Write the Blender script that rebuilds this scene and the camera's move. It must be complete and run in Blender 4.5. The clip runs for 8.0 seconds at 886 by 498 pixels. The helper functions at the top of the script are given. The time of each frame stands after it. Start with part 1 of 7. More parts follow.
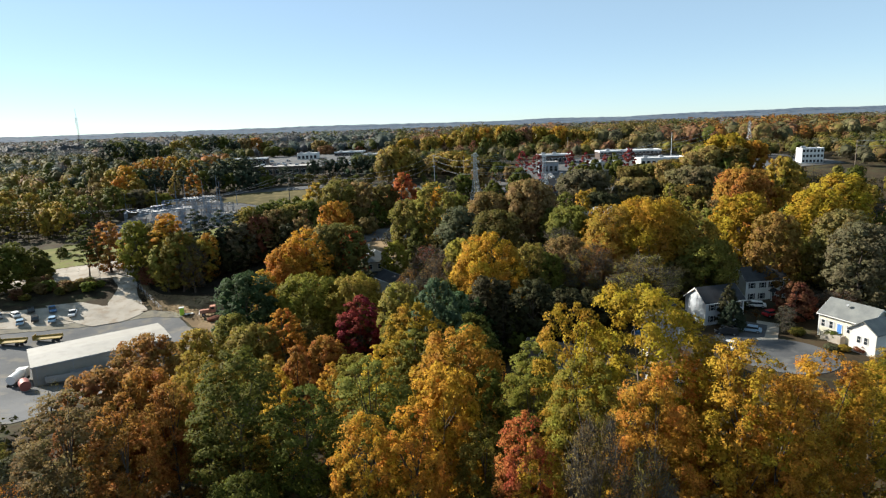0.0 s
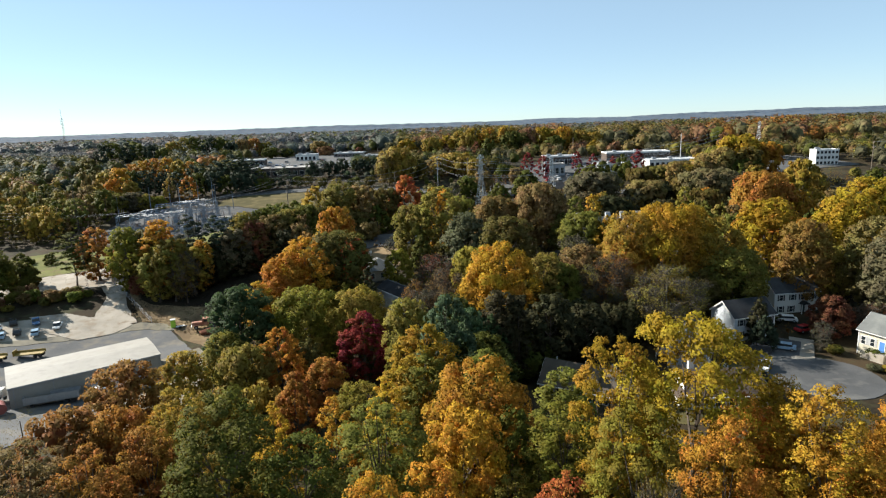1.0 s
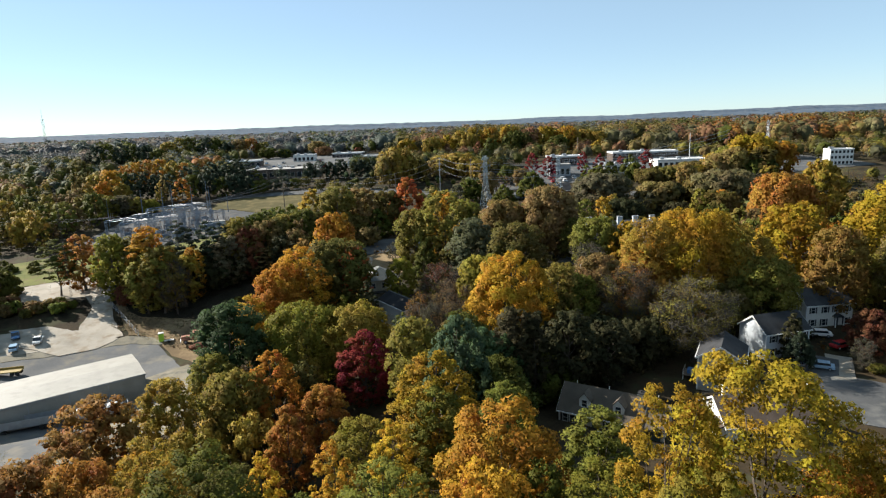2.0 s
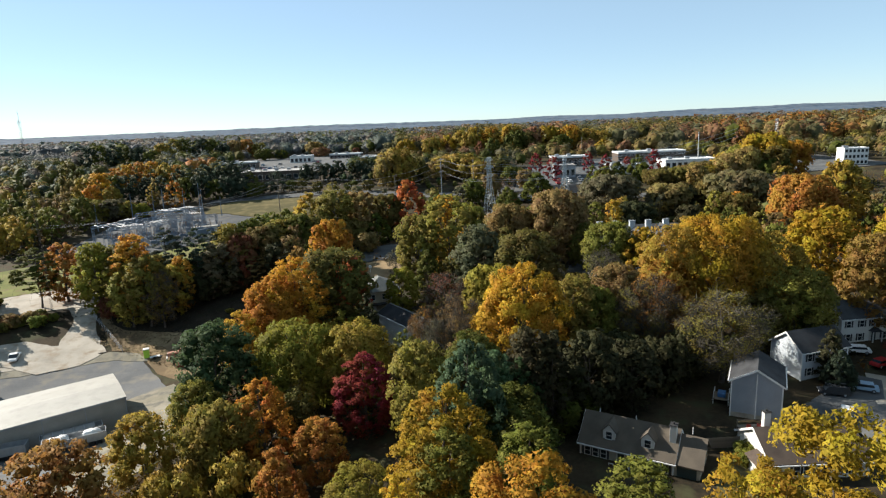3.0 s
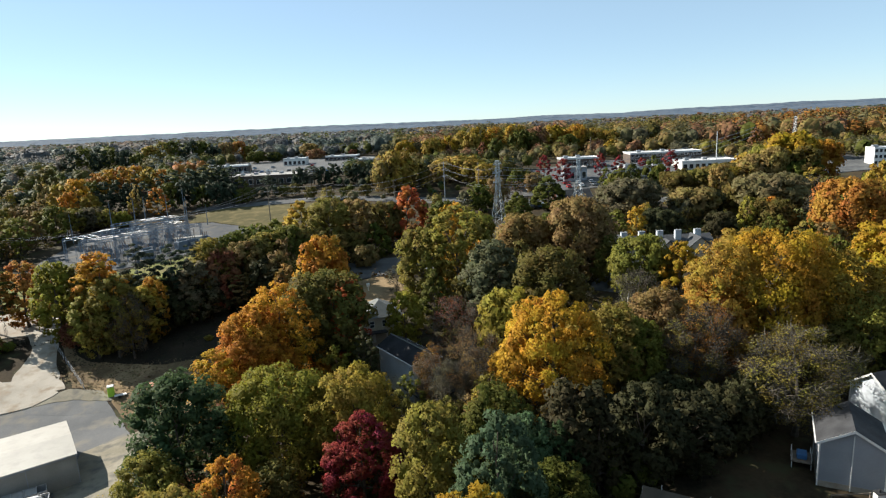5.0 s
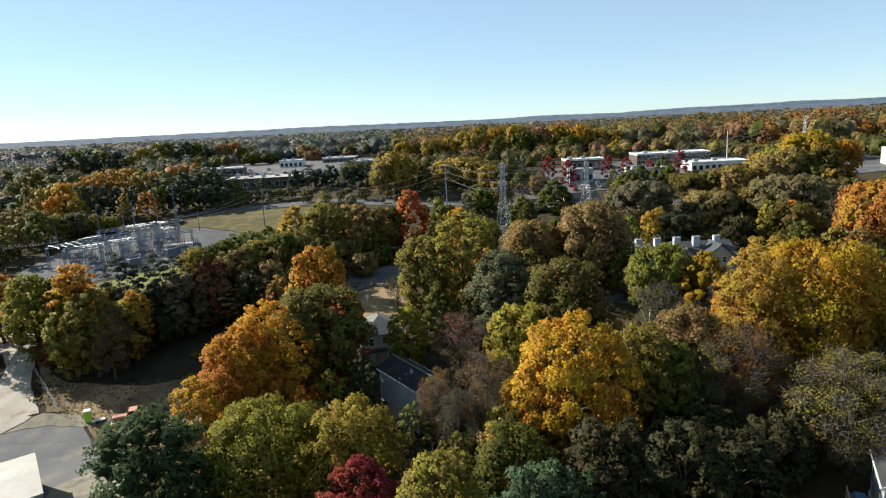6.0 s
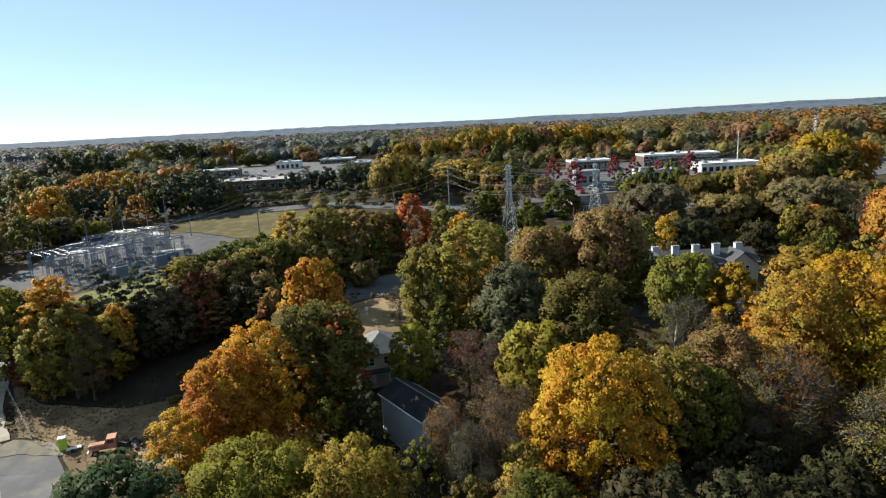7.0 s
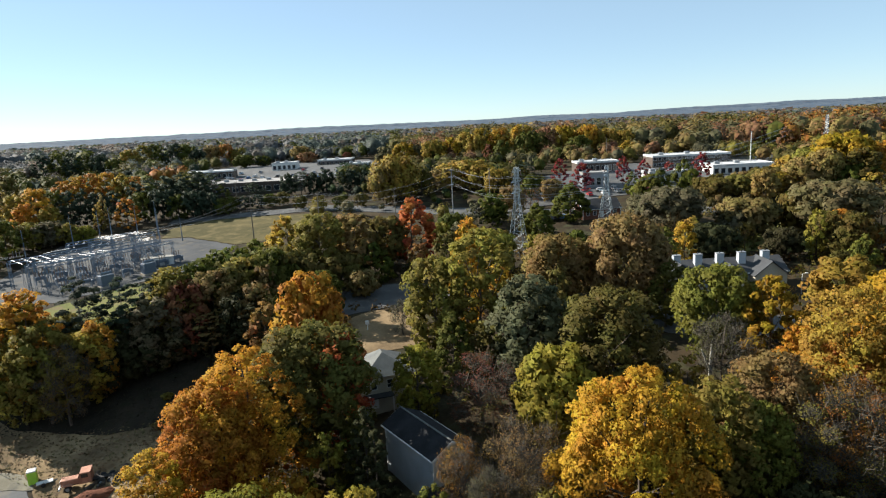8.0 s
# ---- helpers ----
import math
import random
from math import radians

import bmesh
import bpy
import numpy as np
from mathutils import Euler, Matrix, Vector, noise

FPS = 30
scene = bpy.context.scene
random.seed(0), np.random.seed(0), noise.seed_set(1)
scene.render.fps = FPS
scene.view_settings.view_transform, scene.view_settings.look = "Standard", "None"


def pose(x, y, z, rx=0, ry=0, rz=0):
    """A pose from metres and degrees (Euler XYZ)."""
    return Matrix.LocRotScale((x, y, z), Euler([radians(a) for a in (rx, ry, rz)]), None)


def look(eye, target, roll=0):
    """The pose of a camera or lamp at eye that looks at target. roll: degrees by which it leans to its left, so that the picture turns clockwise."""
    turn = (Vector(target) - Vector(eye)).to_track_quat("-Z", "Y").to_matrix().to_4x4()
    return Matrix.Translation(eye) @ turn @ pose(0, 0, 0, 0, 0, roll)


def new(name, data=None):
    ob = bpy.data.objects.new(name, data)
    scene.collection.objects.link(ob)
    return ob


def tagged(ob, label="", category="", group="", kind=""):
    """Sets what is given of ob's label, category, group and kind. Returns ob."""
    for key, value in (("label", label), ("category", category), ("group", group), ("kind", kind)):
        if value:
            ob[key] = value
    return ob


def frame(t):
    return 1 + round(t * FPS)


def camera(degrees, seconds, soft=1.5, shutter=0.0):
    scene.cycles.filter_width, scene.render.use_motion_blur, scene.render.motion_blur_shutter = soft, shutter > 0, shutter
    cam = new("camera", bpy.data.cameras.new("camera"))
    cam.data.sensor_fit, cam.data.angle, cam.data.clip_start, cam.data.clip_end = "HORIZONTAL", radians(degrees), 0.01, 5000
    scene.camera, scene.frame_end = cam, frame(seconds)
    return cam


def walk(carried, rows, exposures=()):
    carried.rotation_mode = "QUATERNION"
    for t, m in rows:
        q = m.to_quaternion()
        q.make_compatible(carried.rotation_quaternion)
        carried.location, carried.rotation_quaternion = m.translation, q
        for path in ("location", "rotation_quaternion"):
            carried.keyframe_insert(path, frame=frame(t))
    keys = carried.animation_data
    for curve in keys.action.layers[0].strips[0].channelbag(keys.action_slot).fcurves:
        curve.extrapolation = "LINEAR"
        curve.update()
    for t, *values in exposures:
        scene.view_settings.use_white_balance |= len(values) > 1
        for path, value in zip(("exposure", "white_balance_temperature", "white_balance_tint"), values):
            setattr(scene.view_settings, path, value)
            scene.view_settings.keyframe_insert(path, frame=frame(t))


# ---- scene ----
cam = camera(71.9, 8.0, soft=1.25)
METRES, EYE, TILT, LEAN, TURN = 85.0, 53.0, -11.5, 2.0, 0.0
ROWS = [
    (0.0, 0.0, 0.0, 0.0, 0.0, 0.0, -0.0),
    (0.5, -0.0136, 0.0595, 0.0135, -0.03, 0.02, -0.04),
    (1.0, -0.0255, 0.1195, 0.0279, -0.09, 0.01, 0.03),
    (1.5, -0.0361, 0.1802, 0.0426, -0.14, -0.04, 0.1),
    (3.0, -0.0599, 0.3648, 0.0843, -0.3, -0.13, 0.47),
    (3.5, -0.0673, 0.4237, 0.0967, -0.35, -0.15, 0.56),
    (4.0, -0.0737, 0.4829, 0.1089, -0.4, -0.16, 0.64),
    (4.5, -0.0802, 0.5423, 0.1218, -0.45, -0.15, 0.75),
    (6.0, -0.1006, 0.7259, 0.1604, -0.64, -0.1, 1.05),
    (6.5, -0.109, 0.7865, 0.1736, -0.74, -0.08, 1.12),
    (7.0, -0.1174, 0.8437, 0.1854, -0.82, -0.08, 1.15),
    (7.5, -0.1281, 0.9051, 0.1982, -0.93, -0.08, 1.15),
    (8.0, -0.1377, 0.9672, 0.2106, -1.01, -0.09, 1.21),
]
walk(cam, [(t, pose(0, 0, EYE, TILT, LEAN, TURN) @ pose(METRES * x, METRES * y, METRES * z, 90 + pitch, roll, yaw)) for t, x, y, z, yaw, pitch, roll in ROWS])

# ---- world, sun, exposure ----
SUN_AZ, SUN_EL = -62.0, 31.0            # degrees clockwise from +y; height above the horizon
world = bpy.data.worlds.new("sky")
scene.world = world
world.use_nodes = True
wn = world.node_tree.nodes
sky = wn.new("ShaderNodeTexSky")
sky.sky_type = "NISHITA"
sky.sun_disc = False
sky.sun_elevation, sky.sun_rotation = radians(SUN_EL), radians(SUN_AZ)
sky.altitude, sky.air_density, sky.dust_density, sky.ozone_density = 250.0, 0.7, 0.1, 2.0
wn["Background"].inputs[1].default_value = 0.051
cool = wn.new("ShaderNodeMix")
cool.data_type, cool.blend_type = "RGBA", "MULTIPLY"
cool.inputs[0].default_value, cool.inputs[7].default_value = 1.0, (0.92, 1.0, 1.02, 1)
world.node_tree.links.new(sky.outputs[0], cool.inputs[6])
haze = wn.new("ShaderNodeMix")
haze.data_type = "RGBA"
haze.inputs[0].default_value, haze.inputs[7].default_value = 0.42, (4.5, 6.1, 6.9, 1)
world.node_tree.links.new(cool.outputs[2], haze.inputs[6])
world.node_tree.links.new(haze.outputs[2], wn["Background"].inputs[0])
sun_data = bpy.data.lights.new("sun", "SUN")
sun_data.energy, sun_data.angle, sun_data.color = 4.2, radians(0.53), (1.0, 0.93, 0.82)
sun = new("sun", sun_data)
saz, sel = radians(SUN_AZ), radians(SUN_EL)
SUN_DIR = Vector((math.sin(saz) * math.cos(sel), math.cos(saz) * math.cos(sel), math.sin(sel)))
sun.matrix_world = look(SUN_DIR * 300, (0, 0, 0))
scene.view_settings.exposure = 1.53


# ---- materials ----
def mat(name, rough=0.8, metal=0.0, spec=0.4):
    m = bpy.data.materials.new(name)
    m.use_nodes = True
    b = m.node_tree.nodes["Principled BSDF"]
    b.inputs["Roughness"].default_value = rough
    b.inputs["Metallic"].default_value = metal
    b.inputs["Specular IOR Level"].default_value = spec
    return m, m.node_tree.nodes, m.node_tree.links, b


def surface(name, dark, light, scale=1.0, fine=12.0, rough=0.8, metal=0.0, spec=0.4, bump=0.2, stain=None, detail=6.0, wave=None, coords="Object"):
    """A surface with patches between two colours, fine grain, relief and, where given, stains of a third colour."""
    m, n, l, b = mat(name, rough, metal, spec)
    tc = n.new("ShaderNodeTexCoord")
    big, small = n.new("ShaderNodeTexNoise"), n.new("ShaderNodeTexNoise")
    big.inputs["Scale"].default_value, big.inputs["Detail"].default_value = scale, detail
    small.inputs["Scale"].default_value, small.inputs["Detail"].default_value = fine, 4.0
    for q in (big, small):
        l.new(tc.outputs[coords], q.inputs["Vector"])
    ramp = n.new("ShaderNodeValToRGB")
    ramp.color_ramp.elements[0].position, ramp.color_ramp.elements[0].color = 0.32, (*dark, 1)
    ramp.color_ramp.elements[1].position, ramp.color_ramp.elements[1].color = 0.68, (*light, 1)
    add = n.new("ShaderNodeMath")
    add.operation = "MULTIPLY_ADD"
    l.new(small.outputs["Fac"], add.inputs[0])
    add.inputs[1].default_value = 0.35
    sub = n.new("ShaderNodeMath")
    sub.operation = "SUBTRACT"
    l.new(big.outputs["Fac"], sub.inputs[0])
    sub.inputs[1].default_value = 0.175
    l.new(sub.outputs[0], add.inputs[2])
    l.new(add.outputs[0], ramp.inputs[0])
    col = ramp.outputs[0]
    if stain:
        third = n.new("ShaderNodeTexNoise")
        third.inputs["Scale"].default_value, third.inputs["Detail"].default_value = scale * 2.7, 8.0
        l.new(tc.outputs[coords], third.inputs["Vector"])
        sr = n.new("ShaderNodeValToRGB")
        sr.color_ramp.elements[0].position, sr.color_ramp.elements[1].position = 0.5, 0.68
        l.new(third.outputs["Fac"], sr.inputs[0])
        mix = n.new("ShaderNodeMix")
        mix.data_type = "RGBA"
        l.new(sr.outputs[0], mix.inputs[0])
        l.new(col, mix.inputs[6])
        mix.inputs[7].default_value = (*stain, 1)
        col = mix.outputs[2]
    l.new(col, b.inputs["Base Color"])
    height = small.outputs["Fac"]
    if wave:
        w = n.new("ShaderNodeTexWave")
        w.bands_direction, w.wave_profile = wave[0], "SAW"
        w.inputs["Scale"].default_value = wave[1]
        l.new(tc.outputs["Object"], w.inputs["Vector"])
        height = w.outputs["Fac"]
    if bump:
        bp = n.new("ShaderNodeBump")
        bp.inputs["Strength"].default_value = bump
        bp.inputs["Distance"].default_value = 0.05
        l.new(height, bp.inputs["Height"])
        l.new(bp.outputs[0], b.inputs["Normal"])
    return m


def foliage(name, from_attribute=False, translucent=0.42):
    """Leaves: the tree's own colour, shifted leaf by leaf and in larger patches, and partly letting light through."""
    m, n, l, b = mat(name, 0.7, 0.0, 0.08)
    geo, info = n.new("ShaderNodeNewGeometry"), n.new("ShaderNodeObjectInfo")
    tc = n.new("ShaderNodeTexCoord")
    if from_attribute:
        at = n.new("ShaderNodeAttribute")
        at.attribute_name = "tint"
        base = at.outputs["Color"]
    else:
        base = info.outputs["Color"]
    patch = n.new("ShaderNodeTexNoise")
    patch.inputs["Scale"].default_value, patch.inputs["Detail"].default_value = 0.28, 3.0
    l.new(tc.outputs["Object"], patch.inputs["Vector"])
    hue = n.new("ShaderNodeMapRange")
    l.new(patch.outputs["Fac"], hue.inputs["Value"])
    hue.inputs["From Min"].default_value, hue.inputs["From Max"].default_value = 0.3, 0.7
    hue.inputs["To Min"].default_value, hue.inputs["To Max"].default_value = 0.475, 0.53
    val = n.new("ShaderNodeMapRange")
    l.new(geo.outputs["Random Per Island"], val.inputs["Value"])
    val.inputs["To Min"].default_value, val.inputs["To Max"].default_value = 0.68, 1.28
    hsv = n.new("ShaderNodeHueSaturation")
    l.new(hue.outputs[0], hsv.inputs["Hue"])
    l.new(val.outputs[0], hsv.inputs["Value"])
    l.new(base, hsv.inputs["Color"])
    l.new(hsv.outputs[0], b.inputs["Base Color"])
    tr = n.new("ShaderNodeBsdfTranslucent")
    l.new(hsv.outputs[0], tr.inputs["Color"])
    mix = n.new("ShaderNodeMixShader")
    mix.inputs[0].default_value = translucent
    l.new(b.outputs[0], mix.inputs[1])
    l.new(tr.outputs[0], mix.inputs[2])
    l.new(mix.outputs[0], n["Material Output"].inputs["Surface"])
    return m


LEAF = foliage("leaves")
LEAF_FAR = foliage("far_leaves", True, 0.25)
BARK = surface("bark", (0.0371, 0.0297, 0.0223), (0.104, 0.0817, 0.0631), 1.5, 14, 0.9, bump=0.6)
PALE_BARK = surface("pale_bark", (0.30, 0.28, 0.24), (0.52, 0.50, 0.45), 1.2, 10, 0.85, bump=0.3, stain=(0.16, 0.14, 0.11))
TWIG = surface("twigs", (0.0415, 0.0356, 0.0267), (0.0832, 0.0712, 0.0535), 0.8, 9, 0.9, bump=0.2)
LITTER = surface("leaf_litter", (0.0148, 0.0126, 0.00817), (0.052, 0.0371, 0.0208), 0.10, 1.6, 0.95, spec=0.1, bump=0.5, stain=(0.0445, 0.0445, 0.0223))
LAWN = surface("lawn", (0.0802, 0.0935, 0.0267), (0.152, 0.155, 0.049), 0.12, 2.5, 0.95, spec=0.1, bump=0.4, stain=(0.133, 0.107, 0.0535))
# Clearing grass with the tree belt's shade in its colour.
SHADE_GRASS = surface("shaded_grass", (0.0150, 0.0128, 0.0098), (0.0360, 0.0290, 0.0205), 0.15, 2.0, 0.95, spec=0.1, bump=0.5, stain=(0.0230, 0.0225, 0.0135))
DRY_GRASS = surface("dry_grass", (0.117, 0.0844, 0.0493), (0.258, 0.187, 0.106), 0.10, 2.0, 0.95, spec=0.1, bump=0.5, stain=(0.117, 0.082, 0.0469))
FIELD_GRASS = surface("field_grass", (0.0554, 0.0505, 0.0202), (0.101, 0.0836, 0.0354), 0.08, 1.0, 0.95, spec=0.1, bump=0.4, stain=(0.126, 0.101, 0.0455))
ASPHALT = surface("asphalt", (0.0473, 0.0501, 0.0529), (0.0835, 0.0863, 0.0887), 0.12, 5, 0.9, spec=0.3, bump=0.3, stain=(0.111, 0.111, 0.106))
OLD_ASPHALT = surface("yard_asphalt", (0.0652, 0.0702, 0.0752), (0.105, 0.108, 0.111), 0.09, 3, 0.9, spec=0.3, bump=0.3, stain=(0.136, 0.125, 0.105))
CONCRETE = surface("concrete", (0.239, 0.215, 0.176), (0.347, 0.316, 0.266), 0.15, 4, 0.9, spec=0.3, bump=0.3, stain=(0.227, 0.183, 0.132))
DUST = surface("dusty_gravel", (0.14, 0.128, 0.094), (0.217, 0.198, 0.155), 0.15, 3, 0.95, spec=0.2, bump=0.5, stain=(0.104, 0.0988, 0.0849))
GRAVEL = surface("grey_gravel", (0.0463, 0.0509, 0.0556), (0.0789, 0.0833, 0.0883), 0.10, 3, 0.95, spec=0.2, bump=0.5, stain=(0.0883, 0.0833, 0.0738))
METAL_ROOF = surface("metal_roof", (0.278, 0.266, 0.233), (0.318, 0.304, 0.271), 0.2, 3, 0.55, spec=0.4, bump=0.05, stain=(0.259, 0.246, 0.219))
METAL_WALL = surface("ribbed_wall", (0.22, 0.212, 0.191), (0.277, 0.269, 0.245), 0.3, 4, 0.6, bump=0.25, wave=("X", 1.2))
PYLON_STEEL = surface("pale_galvanised_steel", (0.302, 0.336, 0.348), (0.418, 0.452, 0.464), 0.6, 8, 0.5, 0.2, bump=0.03)
GALV = surface("galvanised_steel", (0.193, 0.208, 0.223), (0.282, 0.297, 0.312), 0.6, 8, 0.55, 0.2, bump=0.05)
WHITE = surface("white_paint", (0.572, 0.572, 0.556), (0.653, 0.653, 0.637), 0.6, 6, 0.6, bump=0.05)
GREY_SIDING = surface("grey_siding", (0.223, 0.245, 0.275), (0.267, 0.29, 0.319), 0.4, 6, 0.6, bump=0.5, wave=("Z", 1.6))
BLUE_SIDING = surface("pale_blue_siding", (0.408, 0.449, 0.49), (0.49, 0.531, 0.572), 0.4, 6, 0.6, bump=0.5, wave=("Z", 1.6))
CREAM_SIDING = surface("cream_siding", (0.506, 0.473, 0.368), (0.588, 0.556, 0.441), 0.4, 6, 0.6, bump=0.5, wave=("Z", 1.6))
BEIGE_SIDING = surface("beige_siding", (0.356, 0.319, 0.253), (0.43, 0.393, 0.319), 0.4, 6, 0.6, bump=0.5, wave=("Z", 1.6))
WHITE_SIDING = surface("white_siding", (0.556, 0.548, 0.515), (0.637, 0.629, 0.596), 0.4, 6, 0.6, bump=0.5, wave=("Z", 1.6))
SHINGLE_DARK = surface("charcoal_shingles", (0.017, 0.018, 0.0205), (0.036, 0.0375, 0.041), 0.5, 9, 0.9, bump=0.4)
SHINGLE_GREY = surface("grey_shingles", (0.0965, 0.104, 0.104), (0.155, 0.164, 0.155), 0.5, 9, 0.9, bump=0.4)
SHINGLE_SLATE = surface("slate_shingles", (0.030, 0.0325, 0.037), (0.050, 0.054, 0.059), 0.5, 9, 0.9, bump=0.4)
SHINGLE_TAN = surface("tan_shingles", (0.066, 0.054, 0.041), (0.098, 0.080, 0.060), 0.5, 9, 0.9, bump=0.4)
# Brown shingles for the low house, with its grazing shade in the colour.
SHINGLE_SHADED = surface("shaded_brown_shingles", (0.0557, 0.0394, 0.029), (0.087, 0.0626, 0.0464), 0.5, 9, 0.9, bump=0.4)
SHINGLE_BLACK = surface("black_shingles", (0.0105, 0.0115, 0.0135), (0.0235, 0.025, 0.0285), 0.5, 9, 0.9, spec=0.2, bump=0.4)
BRICK = surface("red_brick", (0.118, 0.0445, 0.0297), (0.193, 0.0742, 0.0445), 1.0, 8, 0.9, bump=0.4)
BROWN_WALL = surface("brown_masonry", (0.0579, 0.0423, 0.0334), (0.0891, 0.0668, 0.0535), 0.4, 6, 0.9, bump=0.3)
FLAT_ROOF = surface("flat_roofing", (0.223, 0.216, 0.208), (0.312, 0.304, 0.29), 0.08, 2, 0.9, bump=0.2, stain=(0.179, 0.171, 0.164))
PALE_ROOF = surface("pale_roofing", (0.449, 0.457, 0.457), (0.588, 0.596, 0.596), 0.08, 2, 0.8, bump=0.1, stain=(0.368, 0.368, 0.36))
WOOD = surface("weathered_wood", (0.118, 0.0965, 0.0742), (0.208, 0.171, 0.133), 1.2, 12, 0.9, bump=0.4)
RUBBER = surface("rubber", (0.0096, 0.0096, 0.0102), (0.0224, 0.0224, 0.023), 3, 20, 0.85, bump=0.2)
GLASS, gn, gl, gb = mat("dark_window_glass", 0.06, 0.0, 0.6)
gb.inputs["Base Color"].default_value = (0.02, 0.025, 0.03, 1)


def paint(name, colour, rough=0.35, metal=0.0):
    d = tuple(c * 0.85 for c in colour)
    return surface(name, d, colour, 1.5, 10, rough, metal, 0.5, 0.03)


# ---- mesh helpers ----
def sprays_mesh(name, q, tint=None, normals=None):
    """A mesh of loose triangles from an array (n, 3, 3), with a shading normal for each (or each corner) where given."""
    n = len(q)
    me = bpy.data.meshes.new(name)
    me.vertices.add(n * 3)
    me.vertices.foreach_set("co", np.ascontiguousarray(q, dtype=np.float32).ravel())
    me.loops.add(n * 3)
    me.loops.foreach_set("vertex_index", np.arange(n * 3, dtype=np.int32))
    me.polygons.add(n)
    me.polygons.foreach_set("loop_start", np.arange(0, n * 3, 3, dtype=np.int32))
    me.update(calc_edges=True)
    if normals is not None:
        at = me.attributes.new("custom_normal", "FLOAT_VECTOR", "POINT")
        at.data.foreach_set("vector", (np.repeat(normals.astype(np.float32), 3, axis=0) if normals.ndim == 2 else normals.astype(np.float32)).ravel())
        me.update()
    if tint is not None:
        at = me.attributes.new("tint", "FLOAT_COLOR", "POINT")
        c = np.ones((n, 3, 4), dtype=np.float32)
        c[:, :, :3] = tint[:, None, :]
        at.data.foreach_set("color", c.ravel())
    return me


def halves(q):
    """Each quad of (n, 4, 3) as two triangles."""
    return np.concatenate([q[:, (0, 1, 2)], q[:, (0, 2, 3)]])


def bm_mesh(name, bm, material):
    me = bpy.data.meshes.new(name)
    bm.normal_update()
    bm.to_mesh(me)
    bm.free()
    me.materials.append(material)
    return me


def part(name, bm, material, parent, label="", m=None):
    """Links a bmesh (or a ready mesh) as one mesh object under a thing or under a part."""
    me = bm if isinstance(bm, bpy.types.Mesh) else bm_mesh(name, bm, material)
    ob = new(name, me)
    ob.parent = parent
    if m is not None:
        ob.matrix_basis = m
    if label:
        ob["label"] = label
    return ob


def thing(name, m, label, category, group="", kind=""):
    ob = new(name)
    ob.empty_display_size = 0.3
    ob.matrix_basis = m
    return tagged(ob, label, category, group, kind)


def solid(name, bm, material, m, label, category, group="", kind=""):
    ob = new(name, bm_mesh(name, bm, material))
    ob.matrix_basis = m
    return tagged(ob, label, category, group, kind)


def add_box(bm, x0, x1, y0, y1, z0, z1, bevel=0.0):
    r = bmesh.ops.create_cube(bm, size=1, matrix=Matrix.LocRotScale(((x0 + x1) / 2, (y0 + y1) / 2, (z0 + z1) / 2), None, (x1 - x0, y1 - y0, z1 - z0)))
    if bevel:
        ed = {e for v in r["verts"] for e in v.link_edges}
        bmesh.ops.bevel(bm, geom=list(ed), offset=bevel, segments=2, affect="EDGES", profile=0.5)
    return bm


def box(x0, x1, y0, y1, z0, z1, bevel=0.0):
    return add_box(bmesh.new(), x0, x1, y0, y1, z0, z1, bevel)


def add_bar(bm, a, b, r0, r1=None, sides=5):
    """A tapered round bar from a to b."""
    a, b = Vector(a), Vector(b)
    r1 = r0 if r1 is None else r1
    d = b - a
    m = Matrix.Translation((a + b) / 2) @ d.to_track_quat("Z", "Y").to_matrix().to_4x4()
    bmesh.ops.create_cone(bm, cap_ends=True, segments=sides, radius1=r0, radius2=r1, depth=d.length, matrix=m)
    return bm


def add_tube(bm, pts, radii, sides=5):
    """One bent, tapered round bar through the points."""
    rings = []
    for k, p in enumerate(pts):
        d = (Vector(pts[min(k + 1, len(pts) - 1)]) - Vector(pts[max(k - 1, 0)])).normalized()
        a = d.cross(Vector((0.31, 0.95, 0.05)) if abs(d.y) < 0.9 else Vector((1, 0, 0))).normalized()
        c = d.cross(a)
        rings.append([bm.verts.new(Vector(p) + radii[k] * (a * math.cos(s * math.tau / sides) + c * math.sin(s * math.tau / sides))) for s in range(sides)])
    for lo, hi in zip(rings, rings[1:]):
        for s in range(sides):
            bm.faces.new((lo[s], lo[(s + 1) % sides], hi[(s + 1) % sides], hi[s]))
    bm.faces.new(rings[0][::-1])
    bm.faces.new(rings[-1])
    return bm


def add_prism(bm, outline, y0, y1):
    """A solid from an outline of (x, z) points, between two y."""
    a = [bm.verts.new((x, y0, z)) for x, z in outline]
    b = [bm.verts.new((x, y1, z)) for x, z in outline]
    n = len(a)
    bm.faces.new(a)
    bm.faces.new(b[::-1])
    for i in range(n):
        bm.faces.new((a[i], b[i], b[(i + 1) % n], a[(i + 1) % n]))
    bmesh.ops.recalc_face_normals(bm, faces=bm.faces)
    return bm


# ---- ground ----
RISE_Y = (-400, 60, 150, 184, 235, 265, 306, 400, 500, 700, 1500, 3000, 6000)
RISE_Z = (3, 4, 4, 7, 12, 13.5, 18, 27, 30, 31, 25, 22, 20)


def ground_z(x, y):
    """The lie of the land: it climbs away from the flight's start, with a hollow for the contractor's yard."""
    x, y = np.asarray(x, float), np.asarray(y, float)
    z = np.interp(y + 0.25 * np.clip(x, -260, 260), RISE_Y, RISE_Z)
    return z - 7.8 * np.exp(-(((x + 85) / 42) ** 2 + ((y - 150) / 48) ** 2))


def gz(x, y):
    return float(ground_z(x, y))


